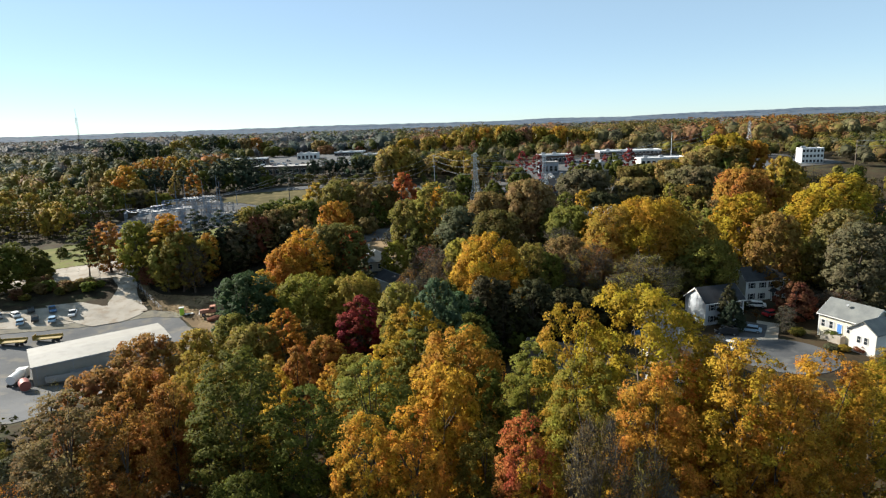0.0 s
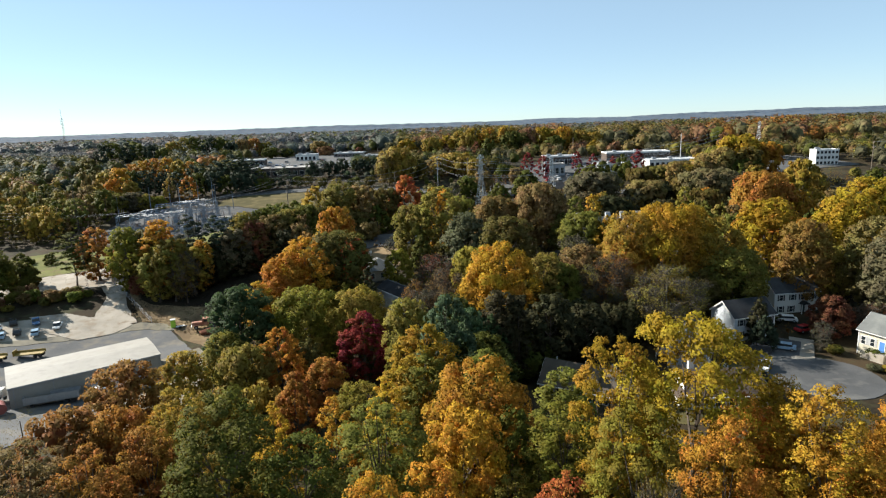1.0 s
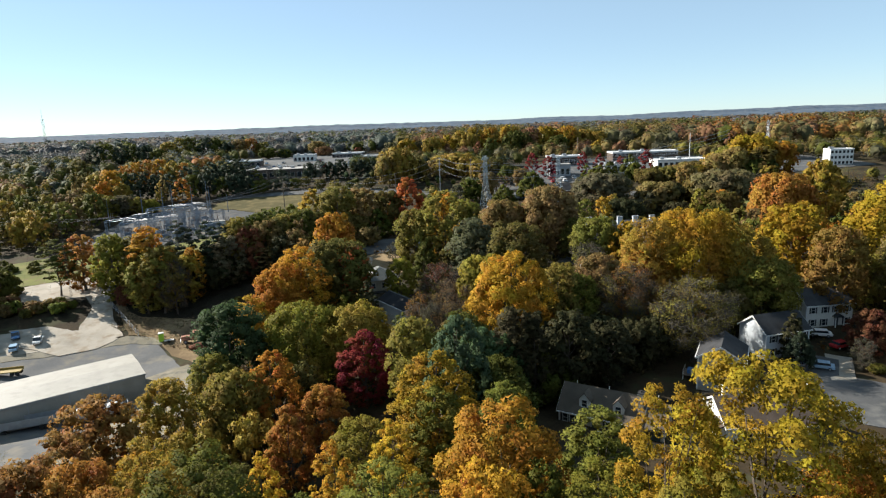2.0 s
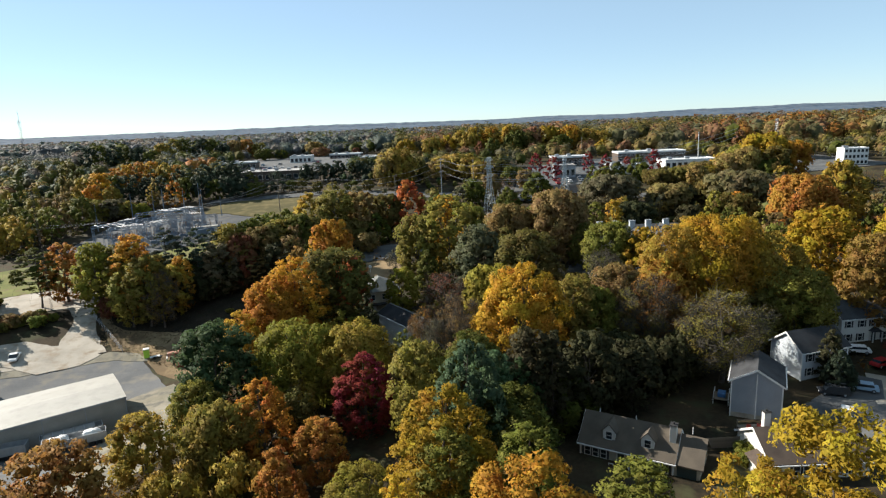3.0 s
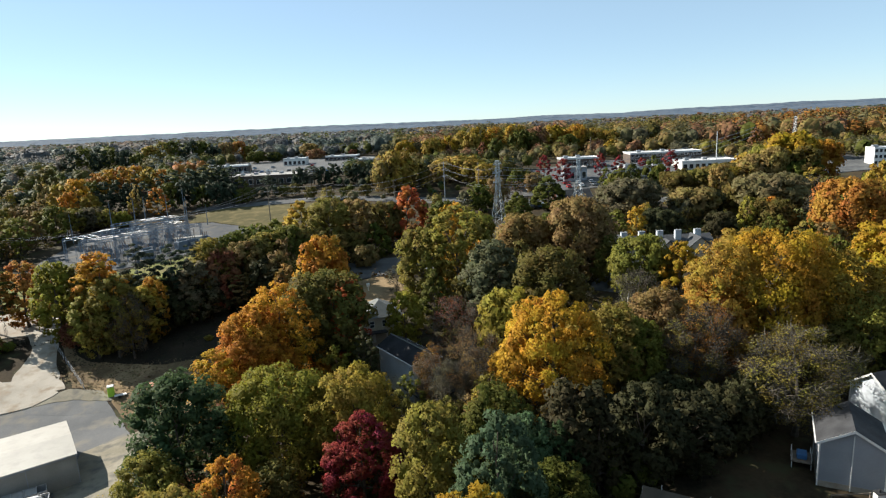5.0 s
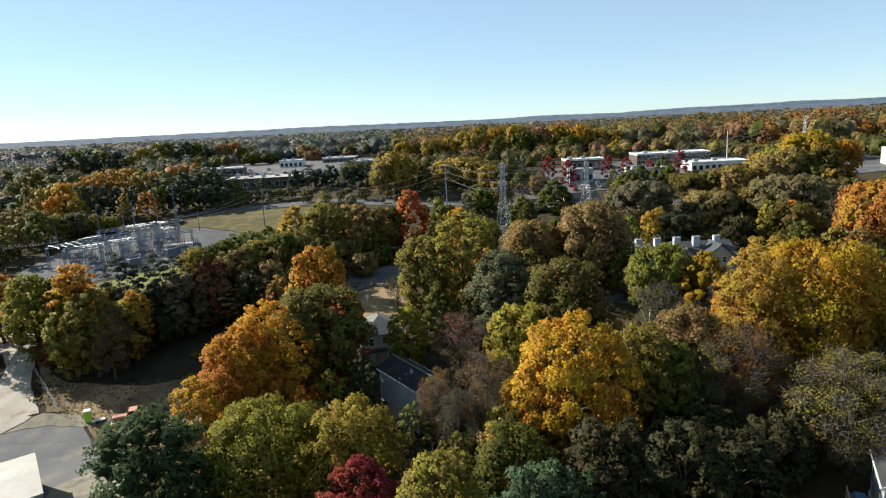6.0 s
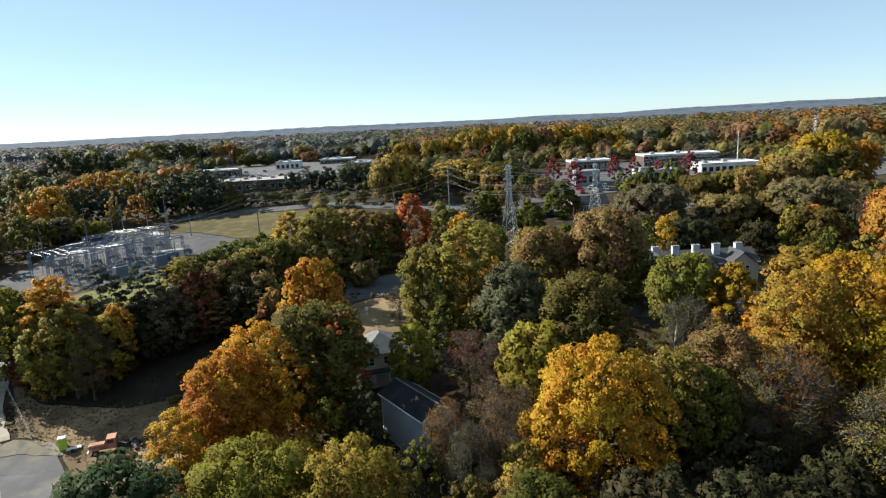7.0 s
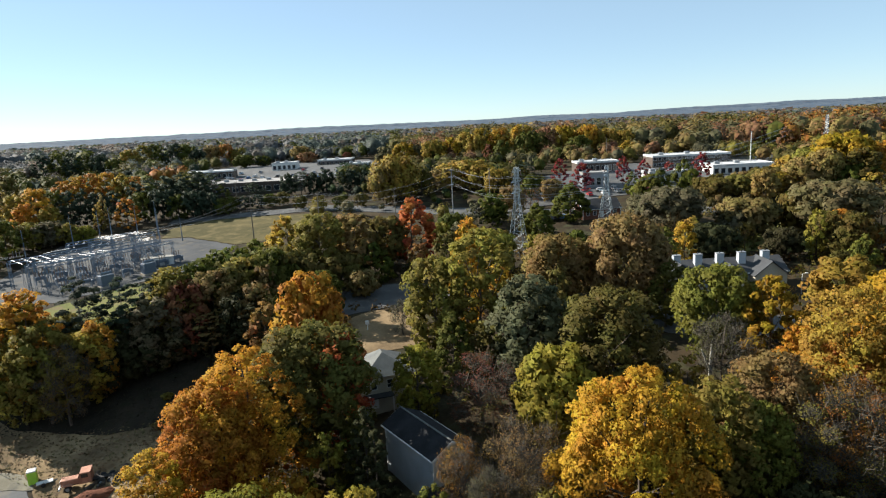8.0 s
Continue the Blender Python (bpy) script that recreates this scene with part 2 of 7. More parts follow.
def grid_mesh(name, xs, ys, zs, material):
    nx, ny = len(xs), len(ys)
    gx, gy = np.meshgrid(xs, ys)
    v = np.stack([gx.ravel(), gy.ravel(), zs.ravel()], 1)
    i = (np.arange(ny - 1)[:, None] * nx + np.arange(nx - 1)[None, :]).ravel()
    f = np.stack([i, i + 1, i + 1 + nx, i + nx], 1)
    me = bpy.data.meshes.new(name)
    me.vertices.add(len(v))
    me.vertices.foreach_set("co", v.astype(np.float32).ravel())
    me.loops.add(f.size)
    me.loops.foreach_set("vertex_index", f.astype(np.int32).ravel())
    me.polygons.add(len(f))
    me.polygons.foreach_set("loop_start", np.arange(0, f.size, 4, dtype=np.int32))
    me.update(calc_edges=True)
    me.polygons.foreach_set("use_smooth", np.ones(len(f), dtype=bool))
    me.materials.append(material)
    return me


near_x = np.arange(-320, 321, 4.0)
out = 320 + np.cumsum(np.geomspace(6, 700, 26))
gxs = np.concatenate([-out[::-1], near_x, out])
gys = np.concatenate([-200 - np.cumsum(np.geomspace(8, 900, 12))[::-1], np.arange(-200, 521, 4.0), 520 + np.cumsum(np.geomspace(6, 600, 26))])
mx, my = np.meshgrid(gxs, gys)
ground = new("ground", grid_mesh("ground", gxs, gys, ground_z(mx, my), LITTER))
tagged(ground, "gently rising woodland floor of brown leaf litter", "ground", kind="structure")


def sheet(name, outline, material, label, category, lift=0.12, cell=4.0, kind="structure", ragged=0.7):
    """A paved or grown patch that lies on the ground within an outline of (x, y), with a short skirt at its rim."""
    bm = bmesh.new()
    rim = []
    for (ax, ay), (bx, by) in zip(outline, outline[1:] + outline[:1]):
        n = max(1, int(math.hypot(bx - ax, by - ay) / 1.6))
        for k in range(n):
            x, y = ax + (bx - ax) * k / n, ay + (by - ay) * k / n
            w = noise.noise_vector(Vector((x * 0.35, y * 0.35, lift * 20))) * ragged
            rim.append((x + w.x, y + w.y))
    outline = rim
    bm.faces.new([bm.verts.new((x, y, 0)) for x, y in outline])
    for axis in (0, 1):
        lo, hi = min(p[axis] for p in outline), max(p[axis] for p in outline)
        no = Vector((1, 0, 0)) if axis == 0 else Vector((0, 1, 0))
        for s in np.arange(math.ceil(lo / cell) * cell, hi, cell):
            bmesh.ops.bisect_plane(bm, geom=bm.verts[:] + bm.edges[:] + bm.faces[:], plane_co=no * float(s), plane_no=no)
    for v in bm.verts:
        v.co.z = gz(v.co.x, v.co.y) + lift
    for f in bm.faces:
        if f.normal.z < 0:
            f.normal_flip()
    rim = [e for e in bm.edges if e.is_boundary]
    ext = bmesh.ops.extrude_edge_only(bm, edges=rim)
    for v in (g for g in ext["geom"] if isinstance(g, bmesh.types.BMVert)):
        v.co.z -= lift + 0.1
    bmesh.ops.recalc_face_normals(bm, faces=bm.faces)
    ob = new(name, bm_mesh(name, bm, material))
    return tagged(ob, label, category, kind=kind)

# ---- paved and grown patches ----
sheet("pavement_yard", [(-127, 161), (-112, 169.5), (-92.5, 180), (-84, 179), (-74, 168), (-66, 157), (-66, 143), (-72, 128), (-83, 106), (-104, 104), (-130, 132)], OLD_ASPHALT, "worn grey asphalt of a contractor's yard", "yard")
sheet("pavement_dusty", [(-77, 158), (-68.5, 163.5), (-62, 155), (-60, 146), (-55, 125), (-62, 112), (-72, 114), (-71, 134)], DUST, "pale dusty gravel at the yard's edge", "gravel", lift=0.17)
sheet("pavement_lane", [(-140, 158), (-141, 172), (-120, 183), (-113.6, 182), (-107, 184), (-110, 197), (-117, 206), (-123, 212), (-114, 214), (-107, 203), (-100.6, 191), (-93.5, 181.5), (-113, 169.8), (-127.5, 161.5)], CONCRETE, "sunlit pale concrete lane up to the yard", "lane", lift=0.17)
sheet("road_upper", [(-165, 203), (-146, 211), (-140, 216), (-123, 222), (-112, 218), (-109, 206), (-117, 205), (-124, 203), (-137, 201), (-160, 192)], CONCRETE, "pale paved road above the yard", "road", lift=0.24)
sheet("grass_bank", [(-190, 212), (-178, 236), (-157, 246), (-146, 252), (-126, 236), (-117, 222), (-124, 223), (-140, 217), (-150, 211), (-165, 205)], LAWN, "green mown grass bank", "grass")
sheet("grass_clearing", [(-104, 199), (-96, 213), (-66, 219), (-55, 239), (-43, 228), (-57, 195), (-54, 170), (-66, 163), (-75, 170), (-84, 180), (-92, 182)], DRY_GRASS, "dry tan grass in a mown clearing under power lines", "grass")
# Lays the belt's shade on the clearing as a sheet of darker grass.
sheet("grass_shade", [(-103, 200), (-95, 212), (-66, 218.5), (-55, 238), (-44, 228), (-57.5, 196), (-62, 190), (-72, 188), (-84, 190), (-94, 192)], SHADE_GRASS, "clearing grass darkened with the shade of the tree belt", "grass", lift=0.19)
sheet("pavement_substation", [(-152, 264), (-158, 322), (-107, 318), (-84, 302), (-91, 275), (-104, 262), (-120, 252), (-137, 252)], GRAVEL, "grey crushed stone pad under the switchyard", "gravel")
sheet("grass_field", [(-120, 334), (-110, 346), (-58, 342), (-58, 318), (-70, 306), (-84, 303), (-107, 319), (-118, 320)], FIELD_GRASS, "yellow-green mown field beyond the switchyard", "grass")
sheet("grass_by_pines", [(-124, 240), (-118, 249), (-103, 261), (-90, 273), (-78, 262), (-82, 235), (-90, 220), (-100, 214), (-114, 224)], LAWN, "green grass strip beside the switchyard", "grass")
sheet("lawn_yard", [(-38, 221), (-28, 228), (-17, 224), (-15, 207), (-30, 205)], DRY_GRASS, "patchy dry tan lawn behind the houses", "lawn")
sheet("road_shaded", [(-46, 240), (-24, 246), (0, 238), (4, 231), (-22, 230), (-36, 226)], ASPHALT, "shaded asphalt lane", "road", lift=0.17)
sheet("road_cul_de_sac", [(60.5, 131), *[(68.5 + 10 * math.cos(a), 119 + 10 * math.sin(a)) for a in np.linspace(1.3, -3.6, 26)], (57, 122), (55.5, 129)], ASPHALT, "grey asphalt turning circle of a side street", "road", ragged=0.12)
sheet("driveway", [(73, 139), (77, 136.5), (72, 127.6), (67.5, 127.8)], CONCRETE, "pale concrete driveway", "driveway", lift=0.17, ragged=0.12)
sheet("driveway_houses", [(57.5, 130), (70, 139), (74, 136), (70, 129.5), (60.5, 127.5)], ASPHALT, "asphalt parking strip before the houses", "driveway", lift=0.2, ragged=0.12)
# Darker field grass stands in for the shade on these two lawns.
sheet("lawn_houses", [(50, 122), (53, 127), (57, 130), (60.3, 127.3), (57.5, 121), (53, 119)], FIELD_GRASS, "green lawn between the houses, darkened for shade", "lawn", lift=0.08)
sheet("lawn_front", [(30, 104), (31, 110), (36, 113), (38, 108), (38, 102)], FIELD_GRASS, "shaded front lawn", "lawn", lift=0.08)
sheet("pavement_dirt", [(-130, 157), (-127, 161.5), (-112.6, 170), (-92.5, 181), (-84, 180), (-80, 176), (-84, 176.5), (-92.8, 177.2), (-112, 166.5), (-125, 158.5)], DUST, "sandy dirt strip beside the lane", "dirt", lift=0.2)
sheet("pavement_parking_west", [(-160, 425), (-60, 430), (-40, 470), (-60, 560), (-160, 560), (-190, 480)], ASPHALT, "asphalt car park of a shopping centre", "car park", lift=0.25, cell=8)
sheet("road_west", [(-125, 352), (-60, 356), (20, 322), (60, 306), (110, 300), (110, 294), (58, 296), (12, 312), (-60, 347), (-125, 343)], ASPHALT, "asphalt road crossing the woods", "road", lift=0.2, cell=8)
sheet("pavement_parking_east", [(20, 320), (30, 372), (80, 412), (200, 410), (215, 330), (150, 322), (110, 340), (60, 330)], ASPHALT, "asphalt car park beside flat-roofed offices", "car park", lift=0.25, cell=8)
sheet("grass_slope", [(58, 260), (62, 276), (90, 284), (125, 276), (120, 256), (92, 248)], LAWN, "green grassy slope between the trees", "grass")
sheet("road_townhouses", [(30, 206), (36, 216), (42, 217), (50, 208), (80, 205), (80, 197), (46, 198)], ASPHALT, "shaded asphalt lane before the townhouses", "road", lift=0.15)

sheet("pavement_parking", [(-124.8, 182.2), (-116.3, 185.3), (-93.8, 179.9), (-96.7, 175.1), (-104.5, 170.0), (-115.6, 172.8)], CONCRETE, "pale concrete parking apron of the yard", "pavement", lift=0.3)

# ---- buildings ----
def window(parent, x, y, z, w, h, turn=0.0, shutters=None, bars=True):
    """A window on a wall, at the middle of its sill, facing local -y when turn is 0: frame, sash bars, pane and shutters."""
    f = bmesh.new()
    t = 0.09
    for a, b, c, d in ((-w / 2 - t, w / 2 + t, h, h + t), (-w / 2 - t, w / 2 + t, -t, 0), (-w / 2 - t, -w / 2, 0, h), (w / 2, w / 2 + t, 0, h)):
        add_box(f, a, b, -0.07, 0.02, c, d)
    if bars:
        add_box(f, -w / 2, w / 2, -0.05, 0.0, h / 2 - 0.03, h / 2 + 0.03)
    win = part("window", f, WHITE, parent, m=pose(x, y, z, 0, 0, turn))
    part("pane", box(-w / 2, w / 2, -0.03, 0.01, 0, h), GLASS, win)
    if shutters:
        for s in (-1, 1):
            x0 = s * (w / 2 + t + 0.2)
            part("shutter", box(x0 - 0.17, x0 + 0.17, -0.06, 0.0, -0.05, h + 0.05), shutters, win)
    return win


def roof_prism(L, D, E, R, over=0.4, thick=0.22):
    """A gable roof shell with its ridge along x: two slabs with thickness and overhangs."""
    s = (R - E) / (D / 2)
    y = D / 2 + over
    z = E - over * s
    outline = [(-y, z), (0, R), (y, z), (y, z + thick), (0, R + thick), (-y, z + thick)]
    bm = bmesh.new()
    a = [bm.verts.new((-L / 2 - over, p, q)) for p, q in outline]
    b = [bm.verts.new((L / 2 + over, p, q)) for p, q in outline]
    for i in range(6):
        j = (i + 1) % 6
        bm.faces.new((a[i], a[j], b[j], b[i]))
    for v in (a, b):
        bm.faces.new((v[0], v[1], v[4], v[5]))
        bm.faces.new((v[1], v[2], v[3], v[4]))
    bmesh.ops.recalc_face_normals(bm, faces=bm.faces)
    return bm


def gable_walls(L, D, E, R, foot=-1.2):
    bm = bmesh.new()
    outline = [(-D / 2, foot), (D / 2, foot), (D / 2, E), (0, R - 0.02), (-D / 2, E)]
    a = [bm.verts.new((-L / 2, p, q)) for p, q in outline]
    b = [bm.verts.new((L / 2, p, q)) for p, q in outline]
    bm.faces.new(a[::-1])
    bm.faces.new(b)
    for i in range(5):
        j = (i + 1) % 5
        bm.faces.new((a[i], a[j], b[j], b[i]))
    bmesh.ops.recalc_face_normals(bm, faces=bm.faces)
    return bm


def gable_house(x, y, turn, L, D, E, R, walls, roofing, label, z=None, trim=WHITE, name="house", category="house"):
    """A house with its ridge along local x and its front on local -y."""
    root = thing(name, pose(x, y, gz(x, y) if z is None else z, 0, 0, turn), label, category)
    part("wall", gable_walls(L, D, E, R), walls, root)
    part("roof", roof_prism(L, D, E, R), roofing, root)
    s = (R - E) / (D / 2)
    for sx in (-1, 1):
        bm = bmesh.new()
        for sy in (-1, 1):
            x0 = sx * (L / 2 + 0.4)
            n = Vector((0, -sy * s, 0)).normalized()
            e0, e1 = Vector((x0, sy * (D / 2 + 0.42), E - 0.42 * s)), Vector((x0, 0, R))
            for k in (0,):
                vs = [bm.verts.new(p) for p in (e0 + Vector((sx * 0.03, 0, -0.16)), e1 + Vector((sx * 0.03, 0, -0.16)), e1 + Vector((sx * 0.03, 0, 0.2)), e0 + Vector((sx * 0.03, 0, 0.2)))]
                ws = [bm.verts.new(v.co + Vector((-sx * 0.07, 0, 0))) for v in vs]
                bm.faces.new(vs)
                bm.faces.new(ws[::-1])
                for i in range(4):
                    bm.faces.new((vs[i], ws[i], ws[(i + 1) % 4], vs[(i + 1) % 4]))
        bmesh.ops.recalc_face_normals(bm, faces=bm.faces)
        part("barge_board", bm, trim, root, "white painted roof edge")
    for sy in (-1, 1):
        zz = E - 0.42 * s
        part("gutter", box(-L / 2 - 0.4, L / 2 + 0.4, sy * (D / 2 + 0.5) - 0.07, sy * (D / 2 + 0.5) + 0.07, zz - 0.02, zz + 0.14), trim, root)
        for sx in (-1, 1):
            part("corner_board", box(sx * L / 2 - 0.09, sx * L / 2 + 0.09, sy * D / 2 - 0.09, sy * D / 2 + 0.09, -1.0, E - 0.3), trim, root)
    return root


def chimney(parent, x, y, z0, z1, w, d, material, cap=None):
    c = part("chimney", box(x - w / 2, x + w / 2, y - d / 2, y + d / 2, z0, z1, 0.02), material, parent)
    part("chimney_cap", box(x - w / 2 - 0.08, x + w / 2 + 0.08, y - d / 2 - 0.08, y + d / 2 + 0.08, z1, z1 + 0.12), cap or RUBBER, c)
    bm = bmesh.new()
    add_bar(bm, (x, y, z1 + 0.1), (x, y, z1 + 0.45), 0.14, 0.14, 8)
    part("flue", bm, RUBBER, c)
    return c


def door(parent, x, y, z, w, h, material, turn=0.0):
    d = part("door", box(-w / 2, w / 2, -0.06, 0.01, 0, h), material, parent, m=pose(x, y, z, 0, 0, turn))
    f = bmesh.new()
    for a, b, c, e in ((-w / 2 - 0.12, -w / 2, 0, h + 0.12), (w / 2, w / 2 + 0.12, 0, h + 0.12), (-w / 2, w / 2, h, h + 0.12)):
        add_box(f, a, b, -0.08, 0.01, c, e)
    part("door_frame", f, WHITE, d)
    return d


BLACK_SHUTTER = paint("black_shutters", (0.025, 0.027, 0.03), 0.5)
GREY_SHUTTER = paint("grey_shutters", (0.42, 0.43, 0.44), 0.5)
BLUE_DOOR = paint("blue_door", (0.08, 0.22, 0.55), 0.4)
DARK_DOOR = paint("dark_door", (0.03, 0.05, 0.05), 0.4)

# grey two-storey house whose gable faces the flight
grey = gable_house(47.0, 128.3, 61.5, 8.6, 7.5, 6.6, 8.8, GREY_SIDING, SHINGLE_DARK, "grey-sided two-storey house with a charcoal shingle roof", 3.9)
part("downpipe", box(-4.42, -4.30, -0.06, 0.06, 0.0, 8.0), WHITE, grey, "white downpipe")
part("foundation", box(-4.33, 4.33, -3.78, 3.78, -1.2, 0.9), CONCRETE, grey, "pale parged foundation")
for wx in (-2.5, 0.2, 2.8):
    window(grey, wx, -3.76, 1.6, 0.9, 1.4)
    window(grey, wx, -3.76, 4.4, 0.9, 1.4)
steps = bmesh.new()
add_box(steps, -2.6, -0.4, -5.6, -3.7, -0.5, 1.0)
for i in range(5):
    add_box(steps, -2.6, -1.5, -5.9 - i * 0.28, -5.6 - i * 0.28, -0.5, 0.82 - i * 0.18)
part("porch", steps, WOOD, grey, "small wooden porch with steps")
rail = bmesh.new()
for px in (-2.6, -1.5, -0.4):
    add_box(rail, px - 0.05, px + 0.05, -5.6, -5.5, 1.0, 1.95)
add_box(rail, -2.6, -0.4, -5.6, -5.5, 1.85, 1.95)
for px in (-2.6, -1.5):
    add_bar(rail, (px, -5.6, 1.9), (px, -7.0, 1.0), 0.05)
    add_bar(rail, (px, -7.0, 0.0), (px, -7.0, 1.0), 0.05)
part("railing", rail, WHITE, grey, "white porch railing")

# pale blue house behind it
blue = gable_house(64.3, 142.7, 14.0, 10.4, 7.4, 5.6, 8.3, BLUE_SIDING, SHINGLE_DARK, "pale blue two-storey house with a dark roof", 4.3)
for wx in (-3.4, -0.6, 2.0, 4.0):
    window(blue, wx, -3.71, 3.6, 0.9, 1.3, 0, BLACK_SHUTTER)
for wx in (-3.4, 2.6, 4.2):
    window(blue, wx, -3.71, 0.8, 0.9, 1.4, 0, BLACK_SHUTTER)
door(blue, -0.4, -3.72, 0.2, 1.0, 2.1, DARK_DOOR)

# white house at the end of the drive
far_house = gable_house(81.2, 155.6, 6.0, 11.0, 7.4, 5.6, 8.2, WHITE_SIDING, SHINGLE_SLATE, "white two-storey house with grey roof and dark shutters", 5.6)
for wx in (-3.9, -1.0, 1.5, 4.2):
    window(far_house, wx, -3.71, 3.6, 0.9, 1.3, 0, BLACK_SHUTTER)
for wx in (-3.9, -1.2, 4.2):
    window(far_house, wx, -3.71, 0.7, 0.9, 1.4, 0, BLACK_SHUTTER)
door(far_house, 1.8, -3.72, 0.1, 1.0, 2.1, DARK_DOOR)
part("porch_roof", add_prism(bmesh.new(), [(0.6, 2.6), (3.0, 2.6), (1.8, 3.4)], -5.0, -3.7), SHINGLE_DARK, far_house, "small gabled porch roof")
for px in (0.8, 2.8):
    part("porch_post", box(px - 0.08, px + 0.08, -4.95, -4.79, -0.3, 2.6), WHITE, far_house)

# cream house beside the turning circle
cream = gable_house(87.7, 126.6, -67.0, 10.6, 7.6, 5.2, 7.9, CREAM_SIDING, SHINGLE_GREY, "cream-sided house with a grey roof and blue front door", 4.2)
part("wing_wall", add_prism(bmesh.new(), [(3.4, -1.2), (8.8, -1.2), (8.8, 4.7), (6.1, 6.7), (3.4, 4.7)], -6.6, 3.6), WHITE_SIDING, cream, "white gabled wing")
wing = bmesh.new()
for s in (-1, 1):
    vs = [(6.1, 6.7), (6.1 + s * 3.1, 4.4), (6.1 + s * 3.1, 4.62), (6.1, 6.95)]
    add_prism(wing, vs, -7.0, 3.8)
part("wing_roof", wing, SHINGLE_GREY, cream)
for wx in (5.4, 6.8):
    window(cream, wx, -6.61, 2.0, 0.75, 1.4)
for wx in (-4.3, -2.5, 1.4, 2.7):
    window(cream, wx, -3.81, 2.3, 0.8, 1.5, 0, GREY_SHUTTER)
door(cream, -0.6, -3.82, 1.6, 1.0, 2.1, BLUE_DOOR)
part("stoop", box(-2.0, 0.8, -5.4, -3.8, -0.8, 1.5), CONCRETE, cream, "raised front landing")
for i in range(6):
    part("step", box(-3.8 + i * 0.3, -3.5 + i * 0.3, -5.2, -4.0, -0.8, 0.2 + i * 0.22), CONCRETE, cream)
sr = bmesh.new()
for px in (-3.7, -2.0, -0.6, 0.8):
    add_bar(sr, (px, -5.35, 0.3 if px < -3 else 1.5), (px, -5.35, 1.2 if px < -3 else 2.4), 0.04)
add_bar(sr, (-3.7, -5.35, 1.2), (-2.0, -5.35, 2.4), 0.04)
add_bar(sr, (-2.0, -5.35, 2.4), (0.8, -5.35, 2.4), 0.04)
part("railing", sr, RUBBER, cream, "thin black handrail")
part("satellite_dish", add_bar(add_bar(bmesh.new(), (-0.5, -1.5, 6.7), (-0.5, -1.7, 7.6), 0.04), (-0.5, -1.7, 7.6), (-0.9, -1.9, 7.7), 0.38, 0.1, 12), GALV, cream, "grey rooftop dish")

# single-storey house with dormers and an attached garage
dorm = gable_house(22.0, 116.2, -31.4, 13.4, 7.2, 2.8, 6.0, BEIGE_SIDING, SHINGLE_TAN, "single-storey beige house with tan shingles and two dormers", 3.3)
part("garage_wall", gable_walls(3.6, 6.6, 2.7, 5.4), BEIGE_SIDING, dorm, m=pose(8.4, -0.2, 0))
part("garage_roof", roof_prism(3.6, 6.6, 2.7, 5.4), SHINGLE_TAN, dorm, m=pose(8.5, -0.2, 0))
part("garage_door", box(7.2, 9.8, -3.56, -3.48, 0, 2.2), DARK_DOOR, dorm, "dark garage door")
for dx in (-2.6, 3.0):
    d = part("dormer", add_prism(bmesh.new(), [(dx - 0.9, 3.3), (dx + 0.9, 3.3), (dx + 0.9, 4.9), (dx, 5.95), (dx - 0.9, 4.9)], -2.9, -0.3), WHITE_SIDING, dorm)
    rf = bmesh.new()
    for s in (-1, 1):
        add_prism(rf, [(dx, 5.95), (dx + s * 1.12, 4.68), (dx + s * 1.12, 4.82), (dx, 6.1)], -3.05, -0.1)
    part("dormer_roof", rf, SHINGLE_TAN, d)
    window(d, dx, -2.91, 3.65, 0.85, 1.15)
chimney(dorm, 6.2, -1.2, 2.5, 7.2, 0.9, 1.1, WHITE_SIDING)
for wx in (-5.6, -4.4, -3.2, 1.6, 2.8, 4.6, 5.6):
    window(dorm, wx, -3.61, 0.8, 0.8, 1.3, 0, BLACK_SHUTTER)
door(dorm, -0.6, -3.62, 0.1, 1.0, 2.1, DARK_DOOR)
pr = bmesh.new()
add_box(pr, -2.0, 0.9, -5.0, -3.7, -0.5, 0.12)
for px in (-2.0, -1.3, 0.2, 0.9):
    add_box(pr, px - 0.05, px + 0.05, -5.0, -4.9, 0.1, 1.0)
for a, b in ((-2.0, -1.3), (0.2, 0.9)):
    add_box(pr, a, b, -5.0, -4.92, 0.9, 1.0)
    add_box(pr, a, b, -5.0, -4.92, 0.3, 0.38)
part("front_porch", pr, WHITE, dorm, "low white porch with rails")
for vx in (-5.0, 0.5, 8.5):
    part("vent_pipe", add_bar(bmesh.new(), (vx, 0.6, 5.4), (vx, 0.6, 6.5), 0.06, 0.06, 6), WHITE, dorm)

# low house with a broad tan roof
tan = gable_house(45.2, 112.2, 0.0, 13.4, 9.4, 2.7, 5.5, WHITE_SIDING, SHINGLE_SHADED, "low white house with a broad tan shingle roof", 3.8)
part("lean_to_roof", add_prism(bmesh.new(), [(-8.6, 2.1), (-6.9, 2.7), (-6.9, 2.9), (-8.6, 2.3)], -4.7, -1.0), SHINGLE_SHADED, tan)
part("lean_to_wall", box(-8.3, -6.71, -4.5, -1.2, -0.8, 2.2), WHITE_SIDING, tan)
chimney(tan, -3.8, 2.6, 2.8, 6.6, 0.95, 0.8, WHITE_SIDING)
for wx in (-3.2, -1.8, 0.6, 3.4, 4.8):
    window(tan, wx, -4.71, 0.8, 0.9, 1.3, 0, BLACK_SHUTTER)
window(tan, -6.71, 1.4, 0.8, 0.9, 1.3, -90)

